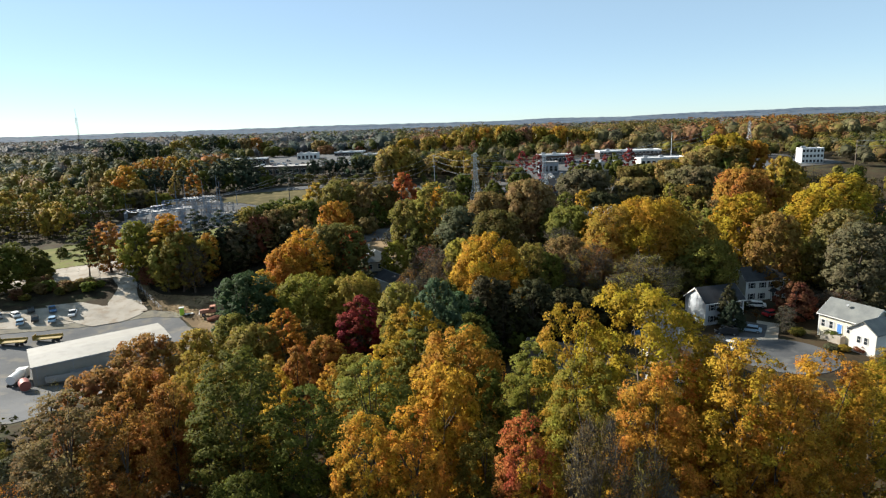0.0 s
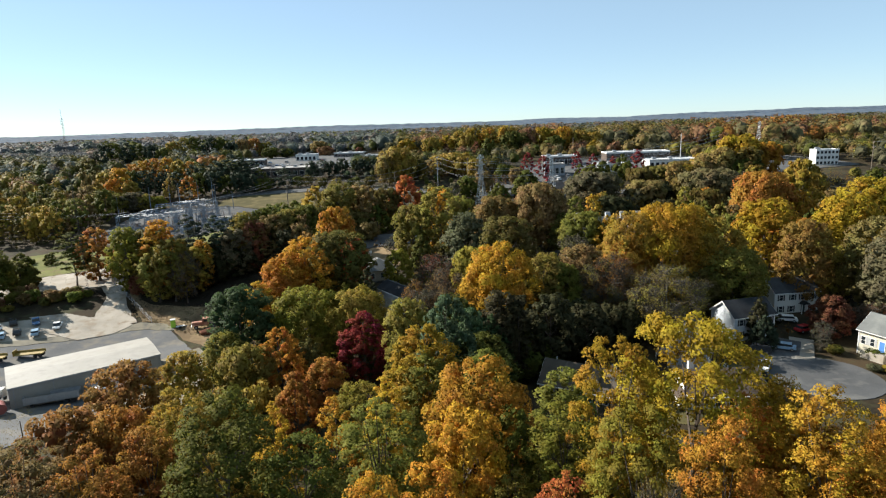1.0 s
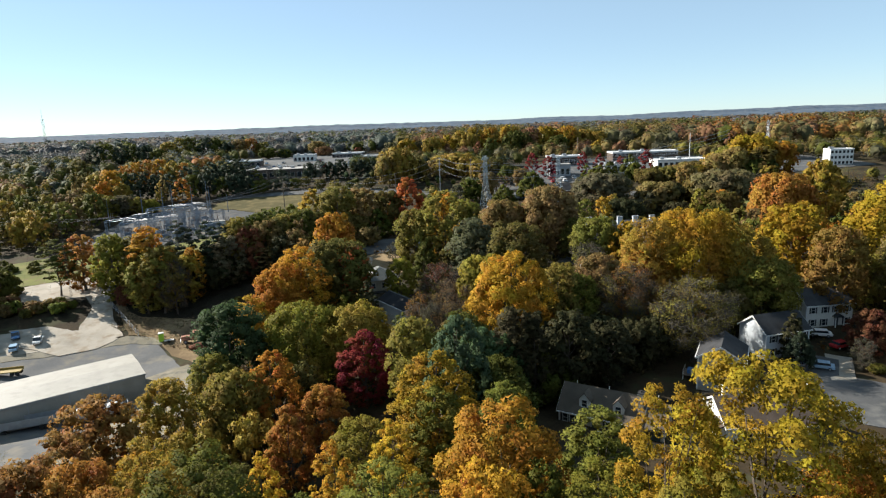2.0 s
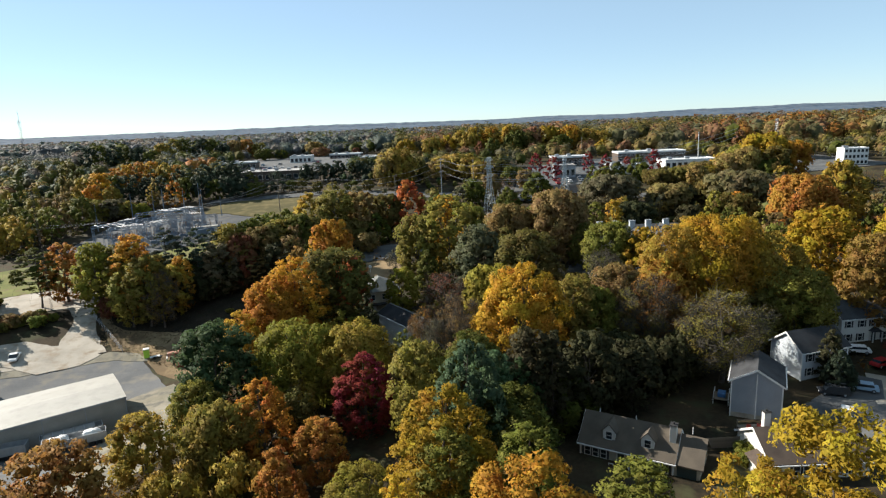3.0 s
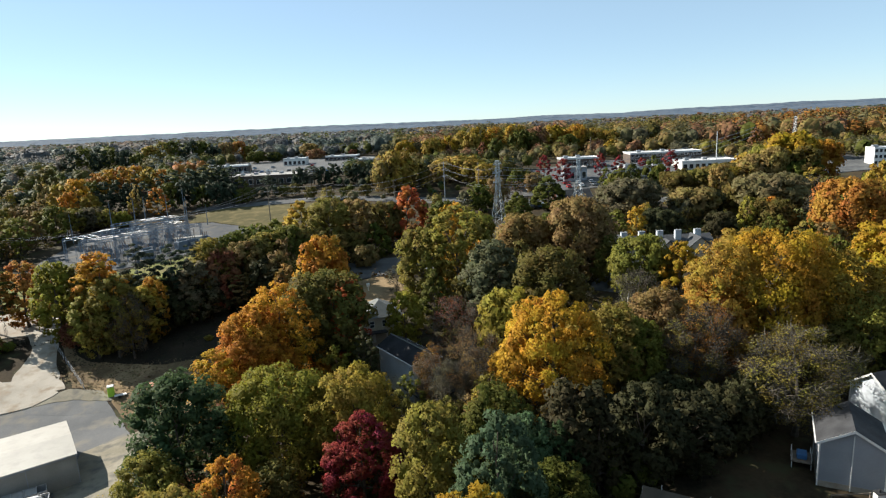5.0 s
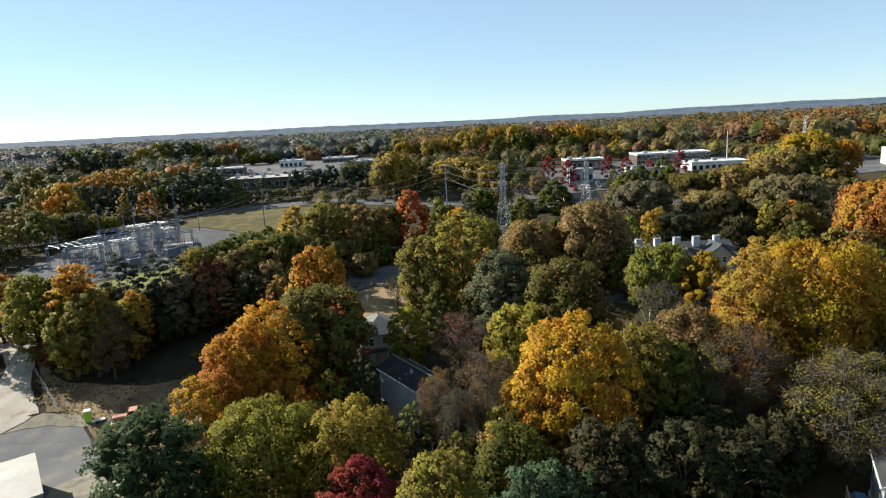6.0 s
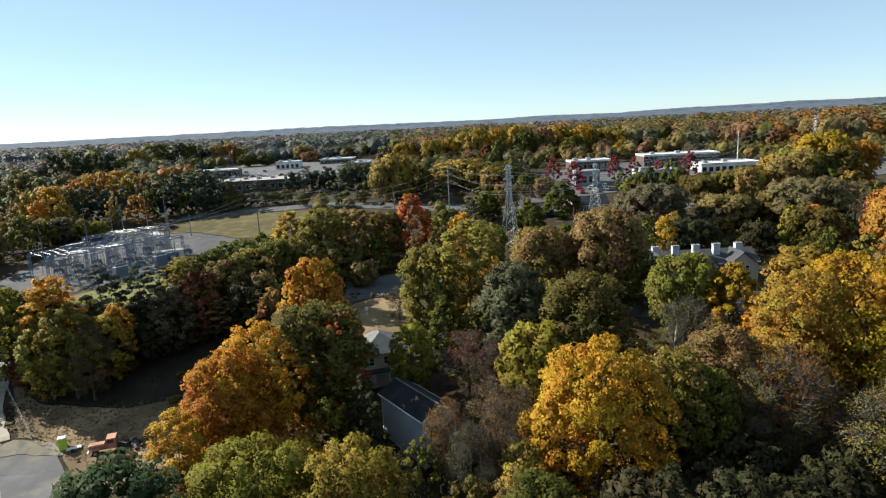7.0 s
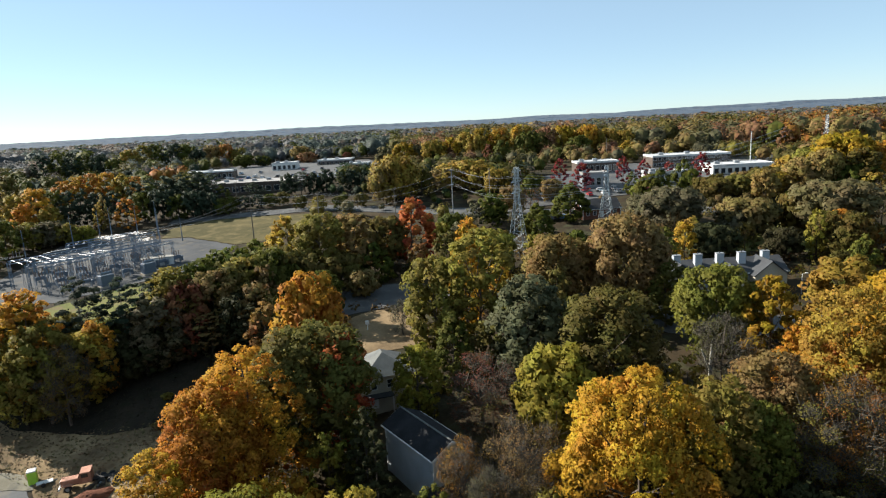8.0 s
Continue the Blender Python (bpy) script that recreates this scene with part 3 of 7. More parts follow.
# white-walled house with a hipped grey roof
hip = thing("house", pose(-22.6, 187.5, 6.6, 0, 0, 18), "pale two-storey house with a hipped grey roof", "house")
part("wall", box(-4.3, 4.3, -4.6, 4.6, -1.5, 6.2), BEIGE_SIDING, hip)
hr = bmesh.new()
ev = [hr.verts.new(p) for p in ((-4.8, -5.1, 6.0), (4.8, -5.1, 6.0), (4.8, 5.1, 6.0), (-4.8, 5.1, 6.0))]
rd = [hr.verts.new(p) for p in ((0, -0.8, 8.9), (0, 0.8, 8.9))]
hr.faces.new(ev[::-1])
hr.faces.new((ev[0], ev[1], rd[0]))
hr.faces.new((ev[1], ev[2], rd[1], rd[0]))
hr.faces.new((ev[2], ev[3], rd[1]))
hr.faces.new((ev[3], ev[0], rd[0], rd[1]))
part("roof", hr, SHINGLE_GREY, hip)
for wx in (-2.6, 0.2, 2.8):
    window(hip, wx, -4.61, 3.8, 0.9, 1.4)
    window(hip, -4.31, wx, 3.8, 0.9, 1.4, -90)
door(hip, -2.6, -4.62, 0.3, 1.0, 2.1, WHITE)
part("porch_roof", box(-4.6, 0.5, -6.4, -4.6, 2.8, 3.0), SHINGLE_DARK, hip)
for px in (-4.4, 0.3):
    part("porch_post", box(px - 0.1, px + 0.1, -6.3, -6.1, -0.8, 2.8), WHITE, hip)

# two-storey house in the trees' shade
dark = gable_house(-14.7, 163.4, -56.0, 12.4, 5.8, 7.2, 8.7, BLUE_SIDING, SHINGLE_BLACK, "two-storey pale blue house with a dark roof under trees", 4.6)
part("ridge_cap", add_bar(bmesh.new(), (-6.5, 0, 8.95), (6.5, 0, 8.95), 0.13, 0.13, 6), SHINGLE_GREY, dark, "pale worn ridge cap")
for wx in (-4.5, -1.5, 1.8, 4.6):
    window(dark, wx, 2.91, 3.8, 0.9, 1.3, 180)
for wy in (-1.4, 1.4):
    window(dark, 6.21, wy, 3.8, 0.9, 1.3, 90)
part("carport_roof", box(5.4, 12.6, -4.6, 3.2, 2.5, 2.75), SHINGLE_BLACK, dark, "flat dark carport roof")
for px in (6.6, 12.2):
    for py in (-4.3, 2.9):
        part("carport_post", box(px - 0.08, px + 0.08, py - 0.08, py + 0.08, -1.0, 2.5), WHITE, dark)
steps = bmesh.new()
for i in range(5):
    add_box(steps, 12.7 + i * 0.28, 12.98 + i * 0.28, 1.2, 2.6, -0.8, 0.9 - i * 0.18)
part("steps", steps, WOOD, dark, "short flight of wooden steps")

# contractor's long metal shed
SHED_M = pose(-87.4, 144.8, -2.9, 0, 0, 36.5)
shed = thing("warehouse", SHED_M, "long grey metal-clad shed with a pale low-pitched roof", "warehouse")
part("wall", gable_walls(29.8, 15.4, 5.3, 5.75), METAL_WALL, shed)
part("roof", roof_prism(29.8, 15.4, 5.3, 5.75, 0.15, 0.14), METAL_ROOF, shed)
for i in range(5):
    px = -14.0 + i * 7.2
    part("downpipe", box(px - 0.07, px + 0.07, -7.84, -7.70, 0, 5.2), GALV, shed)
part("gutter", box(-15, 15, -7.98, -7.80, 5.1, 5.3), GALV, shed)
for i in range(3):
    part("roller_door", box(-11 + i * 8.5, -7 + i * 8.5, 7.70, 7.76, 0, 4.2), GALV, shed, "grey roller door")

# ---- townhouses, offices and shops beyond the woods ----
row = gable_house(56.0, 226.0, 0.0, 28.0, 9.0, 5.4, 7.9, GREY_SIDING, SHINGLE_SLATE, "grey row of townhouses with five boxed chimneys", 11.4, name="townhouse_row", category="townhouses")
for gx, gw, gr in ((-12.0, 9.6, 8.6), (0.2, 5.4, 7.6), (9.0, 7.4, 8.2)):
    g = part("cross_gable", add_prism(bmesh.new(), [(gx - gw / 2, -1.0), (gx + gw / 2, -1.0), (gx + gw / 2, 5.2), (gx, gr - 0.1), (gx - gw / 2, 5.2)], -7.0, 0.0), BEIGE_SIDING, row)
    rf = bmesh.new()
    for s in (-1, 1):
        add_prism(rf, [(gx, gr), (gx + s * (gw / 2 + 0.4), 4.9), (gx + s * (gw / 2 + 0.4), 5.1), (gx, gr + 0.22)], -7.4, 0.4)
    part("gable_roof", rf, SHINGLE_SLATE, g)
    for wx in (gx - 1.0, gx + 1.0):
        window(g, wx, -7.01, 3.4, 0.9, 1.5)
        window(g, wx, -7.01, 0.6, 0.9, 1.6)
for cx in (-11.0, -5.9, -0.7, 4.5, 10.1):
    chimney(row, cx, -1.6, 6.0, 9.6, 1.7, 1.2, BLUE_SIDING, GALV)
for wx in (-6.5, -4.0, 4.0):
    window(row, wx, -4.51, 3.2, 0.9, 1.4)
    window(row, wx, -4.51, 0.6, 0.9, 1.5)

brick_home = gable_house(47.4, 303.0, 8.0, 14.0, 8.0, 3.2, 6.0, BRICK, SHINGLE_DARK, "red brick bungalow with a dark roof", 18.8)
for wx in (-5.2, -2.6, 2.4, 5.0):
    window(brick_home, wx, -4.01, 0.9, 1.1, 1.4)
door(brick_home, 0.0, -4.02, 0.1, 1.0, 2.1, WHITE)


def flat_block(x, y, z, turn, L, D, H, walls, roofing, label, rows=1, columns=8, band=True, units=2, name="office_building", category="building"):
    """A flat-roofed block: walls, a parapet round a roof, windows along its front and rooftop units."""
    root = thing(name, pose(x, y, z, 0, 0, turn), label, category)
    part("wall", box(-L / 2, L / 2, -D / 2, D / 2, -2.0, H), walls, root)
    part("roof", box(-L / 2 + 0.3, L / 2 - 0.3, -D / 2 + 0.3, D / 2 - 0.3, H, H + 0.12), roofing, root)
    bm = bmesh.new()
    for a, b, c, d in ((-L / 2 - 0.1, L / 2 + 0.1, -D / 2 - 0.1, -D / 2 + 0.28), (-L / 2 - 0.1, L / 2 + 0.1, D / 2 - 0.28, D / 2 + 0.1), (-L / 2 - 0.1, -L / 2 + 0.28, -D / 2 + 0.28, D / 2 - 0.28), (L / 2 - 0.28, L / 2 + 0.1, -D / 2 + 0.28, D / 2 - 0.28)):
        add_box(bm, a, b, c, d, H - (0.5 if band else 0.05), H + 0.4)
    part("parapet", bm, roofing if band else walls, root)
    step = L / columns
    for r in range(rows):
        for c in range(columns):
            wx = -L / 2 + (c + 0.5) * step
            window(root, wx, -D / 2 - 0.01, H / rows * r + 0.9, step * 0.62, H / rows * 0.5, bars=False)
    for u in range(units):
        ux = -L / 3 + u * L / max(1, units) * 0.7
        part("rooftop_unit", box(ux - 1.1, ux + 1.1, -1.0 + u % 2, 1.0 + u % 2, H + 0.1, H + 1.3, 0.05), GALV, root)
    return root


flat_block(117, 394, 27.4, -3, 38, 16, 5.6, BROWN_WALL, PALE_ROOF, "long dark office block with a pale roof edge", 2, 16)
flat_block(127, 362, 25.4, -2, 27, 15, 4.4, WHITE_SIDING, PALE_ROOF, "low white flat-roofed building with a bright parapet", 1, 9)
flat_block(69, 388, 26.9, 0, 20, 12, 5.4, BROWN_WALL, PALE_ROOF, "grey shop block with a pale flat roof", 1, 7)
flat_block(59, 353, 24.0, 0, 11, 9, 6.0, GREY_SIDING, FLAT_ROOF, "small grey block with a flat roof", 1, 4, units=1)
flat_block(90, 352, 25.0, 4, 16, 10, 4.0, WHITE_SIDING, PALE_ROOF, "low pale shop with a flat roof", 1, 5)
flat_block(200, 338, 25.2, -8, 11, 8, 8.2, WHITE, PALE_ROOF, "white three-storey modern block with blue-dark windows", 3, 6, False, 1)
flat_block(-107, 412, 24.6, 2, 42, 26, 5.2, BROWN_WALL, FLAT_ROOF, "wide brown store with a grey flat roof", 1, 10, False, 4, "store_building")
flat_block(-111, 506, 29.0, 3, 16, 14, 5.0, WHITE_SIDING, PALE_ROOF, "white shop building with a flat roof", 1, 5)
flat_block(-80, 528, 29.8, -2, 24, 16, 3.6, BROWN_WALL, PALE_ROOF, "brown shopping parade with a pale roof", 1, 8)
flat_block(-150, 470, 28.0, 6, 30, 14, 4.8, BROWN_WALL, PALE_ROOF, "brown shop building with a pale roof", 1, 9)
flat_block(-58, 476, 29.2, 0, 14, 12, 3.6, BROWN_WALL, PALE_ROOF, "low brown shop with rooftop units", 1, 6)


# ---- switchyard ----
STEEL = surface("weathered_steel", (0.11, 0.15, 0.20), (0.18, 0.225, 0.28), 0.6, 8, 0.6, 0.2, bump=0.05)

def lattice(h, w, step=1.4, r=0.075):
    """A square lattice column along z."""
    bm = bmesh.new()
    for sx in (-1, 1):
        for sy in (-1, 1):
            add_bar(bm, (sx * w / 2, sy * w / 2, 0), (sx * w / 2, sy * w / 2, h), r, r, 4)
    n = max(1, int(h / step))
    for k in range(n):
        z0, z1 = h * k / n, h * (k + 1) / n
        s = 1 if k % 2 else -1
        for c in (-1, 1):
            add_bar(bm, (-s * w / 2, c * w / 2, z0), (s * w / 2, c * w / 2, z1), r * 0.6, r * 0.6, 3)
            add_bar(bm, (c * w / 2, -s * w / 2, z0), (c * w / 2, s * w / 2, z1), r * 0.6, r * 0.6, 3)
    return bm


YARD = pose(-139.8, 270.6, 12.2, 0, 0, math.degrees(math.atan2(0.79, 0.62))) @ Matrix.Diagonal((0.85, 0.9, 1.0, 1.0))
TUBE = surface("aluminium_tube", (0.26, 0.28, 0.30), (0.34, 0.36, 0.38), 0.6, 8, 0.45, 0.3, bump=0.02)
CERAMIC = paint("brown_ceramic", (0.16, 0.10, 0.07), 0.3)
BLUE_GREY = paint("transformer_paint", (0.10, 0.135, 0.18), 0.5)
COLS, BEAMS = {}, {}


def yard_z(u, v):
    p = YARD @ Vector((u, v, 0))
    return gz(p.x, p.y) + 0.1 - p.z


def gantry(u0, u1, v, h, bays, label):
    """A steel portal along the yard: lattice columns and a lattice beam on them."""
    root = thing("switchyard_gantry", YARD @ pose(u0, v, 0), label, "steel gantry", "switchyard gantries")
    L = u1 - u0
    for i in range(bays + 1):
        u = L * i / bays
        base = yard_z(u0 + u, v) - 0.2
        key = round(h - base, 1)
        if key not in COLS:
            COLS[key] = bm_mesh("column", lattice(key, 0.8), STEEL)
        part("column", COLS[key], GALV, root, m=pose(u, 0, base))
    if (L,) not in BEAMS:
        BEAMS[(L,)] = bm_mesh("beam", lattice(L, 0.9), STEEL)
    part("beam", BEAMS[(L,)], GALV, root, m=pose(0, 0, h - 0.3, 0, 90, 0))
    return root


for v, h, u0, u1, bays in ((0, 8.0, -4, 44, 6), (-10, 7.6, -2, 46, 6), (-20, 8.0, 0, 46, 6), (-5, 11.0, 14, 38, 3), (-15, 11.0, 18, 42, 3)):
    gantry(u0, u1, v, h, bays, "galvanised steel switchyard portal on lattice columns")
def busbar(points, label, r=0.055):
    bm = bmesh.new()
    add_tube(bm, points, [r] * len(points), 6)
    return solid("busbar", bm, TUBE, YARD, label, "busbar", "switchyard busbars")


def bay(u0, n, step, v0, v1, z0, z1):
    """A bay of parallel straight tubes between two beams."""
    for i in range(n):
        busbar([(u0 + i * step, v0, z0), (u0 + i * step, v1, z1)], "pale tubular busbar across a switchyard bay")


def droppers(u0, n, step, v0, v1, z0, z1, lean):
    """Sagging tubes that lead from a beam down to the switchgear."""
    for i in range(n):
        u = u0 + i * step
        busbar([(u + lean * t, v0 + (v1 - v0) * t, z0 + (z1 - z0) * t - 3.2 * t * (1 - t)) for t in (0, 0.25, 0.5, 0.75, 1)], "sagging pale busbar down to the switchgear", 0.06)


bay(8.0, 5, 1.7, 1.5, -9.8, 8.4, 10.2)
bay(25.0, 5, 1.7, -4.8, -15.2, 11.5, 11.5)
bay(36.0, 3, 1.7, -5.0, -14.8, 11.4, 11.4)
bay(-3.0, 4, 3.0, 0.3, -9.7, 8.3, 8.0)
bay(2.0, 4, 2.4, -10.3, -19.7, 8.0, 8.3)
bay(15.0, 4, 2.4, -10.3, -19.7, 8.0, 8.3)
bay(41.0, 4, 1.5, 0.3, -9.7, 8.3, 8.0)
droppers(-2.0, 3, 1.0, 0.0, 6.0, 10.8, 8.2, 2.0)
droppers(16.5, 6, 1.3, -10.0, -19.0, 8.2, 4.2, 3.0)
droppers(30.5, 6, 1.3, -15.0, -24.0, 11.0, 4.4, 3.2)
droppers(41.0, 4, 1.3, -10.0, -18.0, 8.2, 4.6, 2.0)
droppers(5.0, 4, 1.4, -20.0, -27.0, 8.1, 3.8, 1.2)
droppers(23.0, 4, 1.4, -20.0, -27.0, 8.1, 3.8, 1.2)


def breaker(u, v):
    z = yard_z(u, v)
    root = thing("circuit_breaker", YARD @ pose(u, v, z), "grey circuit breaker on steel legs with three bushings", "switchgear", "switchyard breakers")
    part("tank", box(-1.5, 1.5, -0.5, 0.5, 1.5, 2.6, 0.08), BLUE_GREY, root)
    part("cabinet", box(1.6, 2.3, -0.5, 0.5, 0.6, 2.2, 0.03), BLUE_GREY, root)
    for sx in (-1.3, 1.3):
        part("leg", box(sx - 0.08, sx + 0.08, -0.4, 0.4, 0, 1.5), STEEL, root)
    for k in (-1, 0, 1):
        bm = bmesh.new()
        for q in range(5):
            add_bar(bm, (k, 0, 2.6 + q * 0.32), (k, 0, 2.9 + q * 0.32), 0.2, 0.1, 8)
        part("bushing", bm, CERAMIC, root)


for u in (3, 10, 17, 24, 31, 38, 44):
    breaker(u, -5.2)
    breaker(u, -25.5)
for u in (6, 14, 25, 34, 42):
    breaker(u, -14.8)


def transformer(u, v):
    root = thing("transformer", YARD @ pose(u, v, yard_z(u, v)), "large grey-blue power transformer with cooling fins", "transformer", "switchyard transformers")
    part("tank", box(-2.2, 2.2, -1.4, 1.4, 0.4, 3.6, 0.1), BLUE_GREY, root)
    part("plinth", box(-2.6, 2.6, -1.8, 1.8, -0.4, 0.4), CONCRETE, root)
    for k in range(8):
        part("radiator", box(-2.0 + k * 0.55, -1.75 + k * 0.55, 1.45, 2.3, 0.8, 3.2), BLUE_GREY, root)
    part("conservator", add_bar(bmesh.new(), (-1.8, -0.6, 4.2), (1.8, -0.6, 4.2), 0.45, 0.45, 12), BLUE_GREY, root)
    for k in (-1.2, 0, 1.2):
        part("bushing", add_bar(bmesh.new(), (k, 0.6, 3.6), (k, 0.8, 5.6), 0.22, 0.1, 8), CERAMIC, root)


def support(u, v, h):
    """A post insulator on a steel stand."""
    root = thing("insulator_stand", YARD @ pose(u, v, yard_z(u, v)), "grey steel stand with a brown post insulator", "insulator", "switchyard insulator stands")
    part("stand", add_bar(add_bar(bmesh.new(), (-0.35, 0, -0.2), (-0.1, 0, h), 0.07, 0.06, 4), (0.35, 0, -0.2), (0.1, 0, h), 0.07, 0.06, 4), STEEL, root)
    bm = bmesh.new()
    for q in range(4):
        add_bar(bm, (0, 0, h + q * 0.35), (0, 0, h + 0.33 + q * 0.35), 0.17, 0.09, 7)
    part("insulator", bm, CERAMIC, root)


for i in range(15):
    for v in (-2.6, -7.6, -12.4, -17.4, -22.8):
        support(-1 + i * 3.2, v, 3.4 if i % 3 else 4.6)
transformer(14, -31)
transformer(30, -30)
control = thing("control_building", pose(-104.5, 284.5, gz(-104.5, 284.5), 0, 0, 20), "long white control house in the switchyard", "building")
part("wall", box(-5, 5, -1.8, 1.8, -0.5, 2.7), WHITE, control)
part("roof", box(-5.2, 5.2, -2.0, 2.0, 2.7, 2.9), METAL_ROOF, control)
part("door", box(-0.5, 0.5, -1.84, -1.8, 0, 2.1), BLUE_GREY, control)
for x, y, h in ((-141.6, 320, 13), (-116.6, 315, 13), (-128, 322, 13), (-150, 316, 13), (-107.7, 314, 9), (-158, 300, 12), (-136, 318, 14), (-122, 326, 14)):
    solid("lightning_mast", add_bar(bmesh.new(), (0, 0, -0.5), (0, 0, h), 0.22, 0.07, 6), STEEL, pose(x, y, gz(x, y)), "slender grey lightning mast", "mast", "lightning masts")


# ---- pylons, poles and wires ----
def pylon(x, y, h, base, arms, turn):
    """A lattice tower: four legs, braced faces and crossarms with insulators."""
    z = gz(x, y) - 0.3
    root = thing("transmission_tower", pose(x, y, z, 0, 0, turn), "tall galvanised lattice transmission tower", "pylon", "transmission towers")
    waist = 0.62

    def half(t):
        return base / 2 * (1 - t / waist) + 0.7 * t / waist if t < waist else 0.7 - 0.2 * (t - waist) / (1 - waist)

    levels = [0, 0.14, 0.26, 0.37, 0.47, 0.55, 0.62, 0.68, 0.74, 0.80, 0.86, 0.92, 1.0]
    for sx in (-1, 1):
        for sy in (-1, 1):
            bm = bmesh.new()
            add_tube(bm, [(sx * half(a), sy * half(a), a * h) for a in levels], [0.10] * len(levels), 4)
            part("leg", bm, PYLON_STEEL, root)
    for face in range(4):
        bm = bmesh.new()
        for a, b in zip(levels, levels[1:]):
            p, q = half(a), half(b)
            add_bar(bm, (-p, -p, a * h), (q, -q, b * h), 0.045, 0.045, 3)
            add_bar(bm, (p, -p, a * h), (-q, -q, b * h), 0.045, 0.045, 3)
            add_bar(bm, (-q, -q, b * h), (q, -q, b * h), 0.035, 0.035, 3)
        part("bracing", bm, PYLON_STEEL, root, m=pose(0, 0, 0, 0, 0, face * 90))
    for t, w in arms:
        for s in (-1, 1):
            bm = bmesh.new()
            k = half(t)
            for sy in (-1, 1):
                add_bar(bm, (s * k, sy * k, t * h), (s * w, 0, t * h + 0.1), 0.08, 0.06, 3)
                add_bar(bm, (s * k, sy * k, t * h + 1.3), (s * w, 0, t * h + 0.1), 0.07, 0.05, 3)
            arm = part("crossarm", bm, PYLON_STEEL, root)
            part("insulator", add_bar(bmesh.new(), (s * w, 0, t * h + 0.05), (s * w, 0, t * h - 1.3), 0.12, 0.12, 6), CERAMIC, arm)
    return [tuple(root.matrix_basis @ Vector((s * w, 0, t * h - 1.3))) for t, w in arms for s in (-1, 1)]


# The sun's glint along the cables is put into this pale base colour.
WIRE = surface("glint_cable", (0.22, 0.22, 0.23), (0.30, 0.30, 0.31), 1, 8, 0.5, bump=0)


def wire(a, b, sag, r=0.045):
    a, b = Vector(a), Vector(b)
    bm = bmesh.new()
    n = 14
    pts = [a.lerp(b, i / n) - Vector((0, 0, sag * 4 * (i / n) * (1 - i / n))) for i in range(n + 1)]
    add_tube(bm, pts, [r] * len(pts), 3)
    return solid("power_line", bm, WIRE, Matrix.Identity(4), "thin sagging overhead power line", "cable", "overhead power lines")


p1 = pylon(13.4, 267.0, 26.8, 5.4, ((0.72, 4.2), (0.84, 4.6), (0.95, 3.8)), 62)
p2 = pylon(47.0, 290.0, 20.5, 5.2, ((0.72, 3.2), (0.84, 3.6), (0.95, 3.0)), 62)
pylon(211.5, 430.0, 19.0, 4.5, ((0.74, 3.0), (0.9, 3.0)), 40)
pylon(194.0, 436.0, 15.0, 4.0, ((0.74, 3.0), (0.9, 3.0)), 40)


def pole(x, y, top, arms=2, wide=1.4, turn=70, lattice_like=False):
    """A tall power pole with crossarms and insulators."""
    z = gz(x, y)
    root = thing("power_pole", pose(x, y, z, 0, 0, turn), "tall grey power pole with crossarms", "utility pole", "power poles")
    h = top - z
    part("shaft", add_bar(bmesh.new(), (0, 0, -0.5), (0, 0, h), 0.24, 0.13, 8), GALV if lattice_like else WOOD, root)
    ends = []
    for k in range(arms):
        za = h - 0.6 - k * 2.6
        arm = part("crossarm", box(-wide, wide, -0.08, 0.08, za - 0.08, za + 0.08), GALV if lattice_like else WOOD, root)
        for s in (-1, 1):
            part("insulator", add_bar(bmesh.new(), (s * wide * 0.92, 0, za + 0.08), (s * wide * 0.92, 0, za + 0.5), 0.1, 0.05, 6), CERAMIC, arm)
            ends.append(tuple(root.matrix_basis @ Vector((s * wide * 0.92, 0, za + 0.5))))
    return ends


q1 = pole(-5.0, 300.0, 39.0, 3, 2.2, 70, True)
q2 = pole(-26.5, 315.0, 31.5, 3, 1.8)
q3 = pole(-56.5, 320.0, 30.8, 3, 1.8)
q4 = pole(-78.0, 305.0, 33.0, 3, 1.8, 40)
pole(84.0, 420.0, 42.0, 2, 1.4)
pole(10.0, 318.0, 37.0, 2, 1.4)
q7 = pole(212.0, 318.0, 38.0, 2, 1.6)
q8 = pole(240.0, 322.0, 38.0, 2, 1.6)
pole(-122.0, 430.0, 36.0, 2, 1.4)
pole(-104.0, 372.0, 33.0, 2, 1.4)
for a, b in zip(p1, p2):
    wire(a, b, 1.0)
for a, b in zip(p1[::-1], q1):
    wire(a, b, 1.6)
for a, b in zip(q1, q2):
    wire(a, b, 1.0)
for a, b in zip(q2, q3):
    wire(a, b, 1.4)
for a, b in zip(q3, q4):
    wire(a, b, 1.2)
for a, b in zip(q7, q8):
    wire(a, b, 0.8)
for k, a in enumerate(q4):
    wire(a, (-112.0 - k * 2.5, 308.0 - k * 4, 22.5), 1.2)
for k in range(3):
    wire((-141.0 + k, 270.0 + k * 2, 21.0), (-215.0 + k * 3, 262.0 + k * 3, 24.0 + k), 2.2)
for a in p2:
    wire(a, (a[0] + 130, a[1] + 120, a[2] + 8), 2.5)

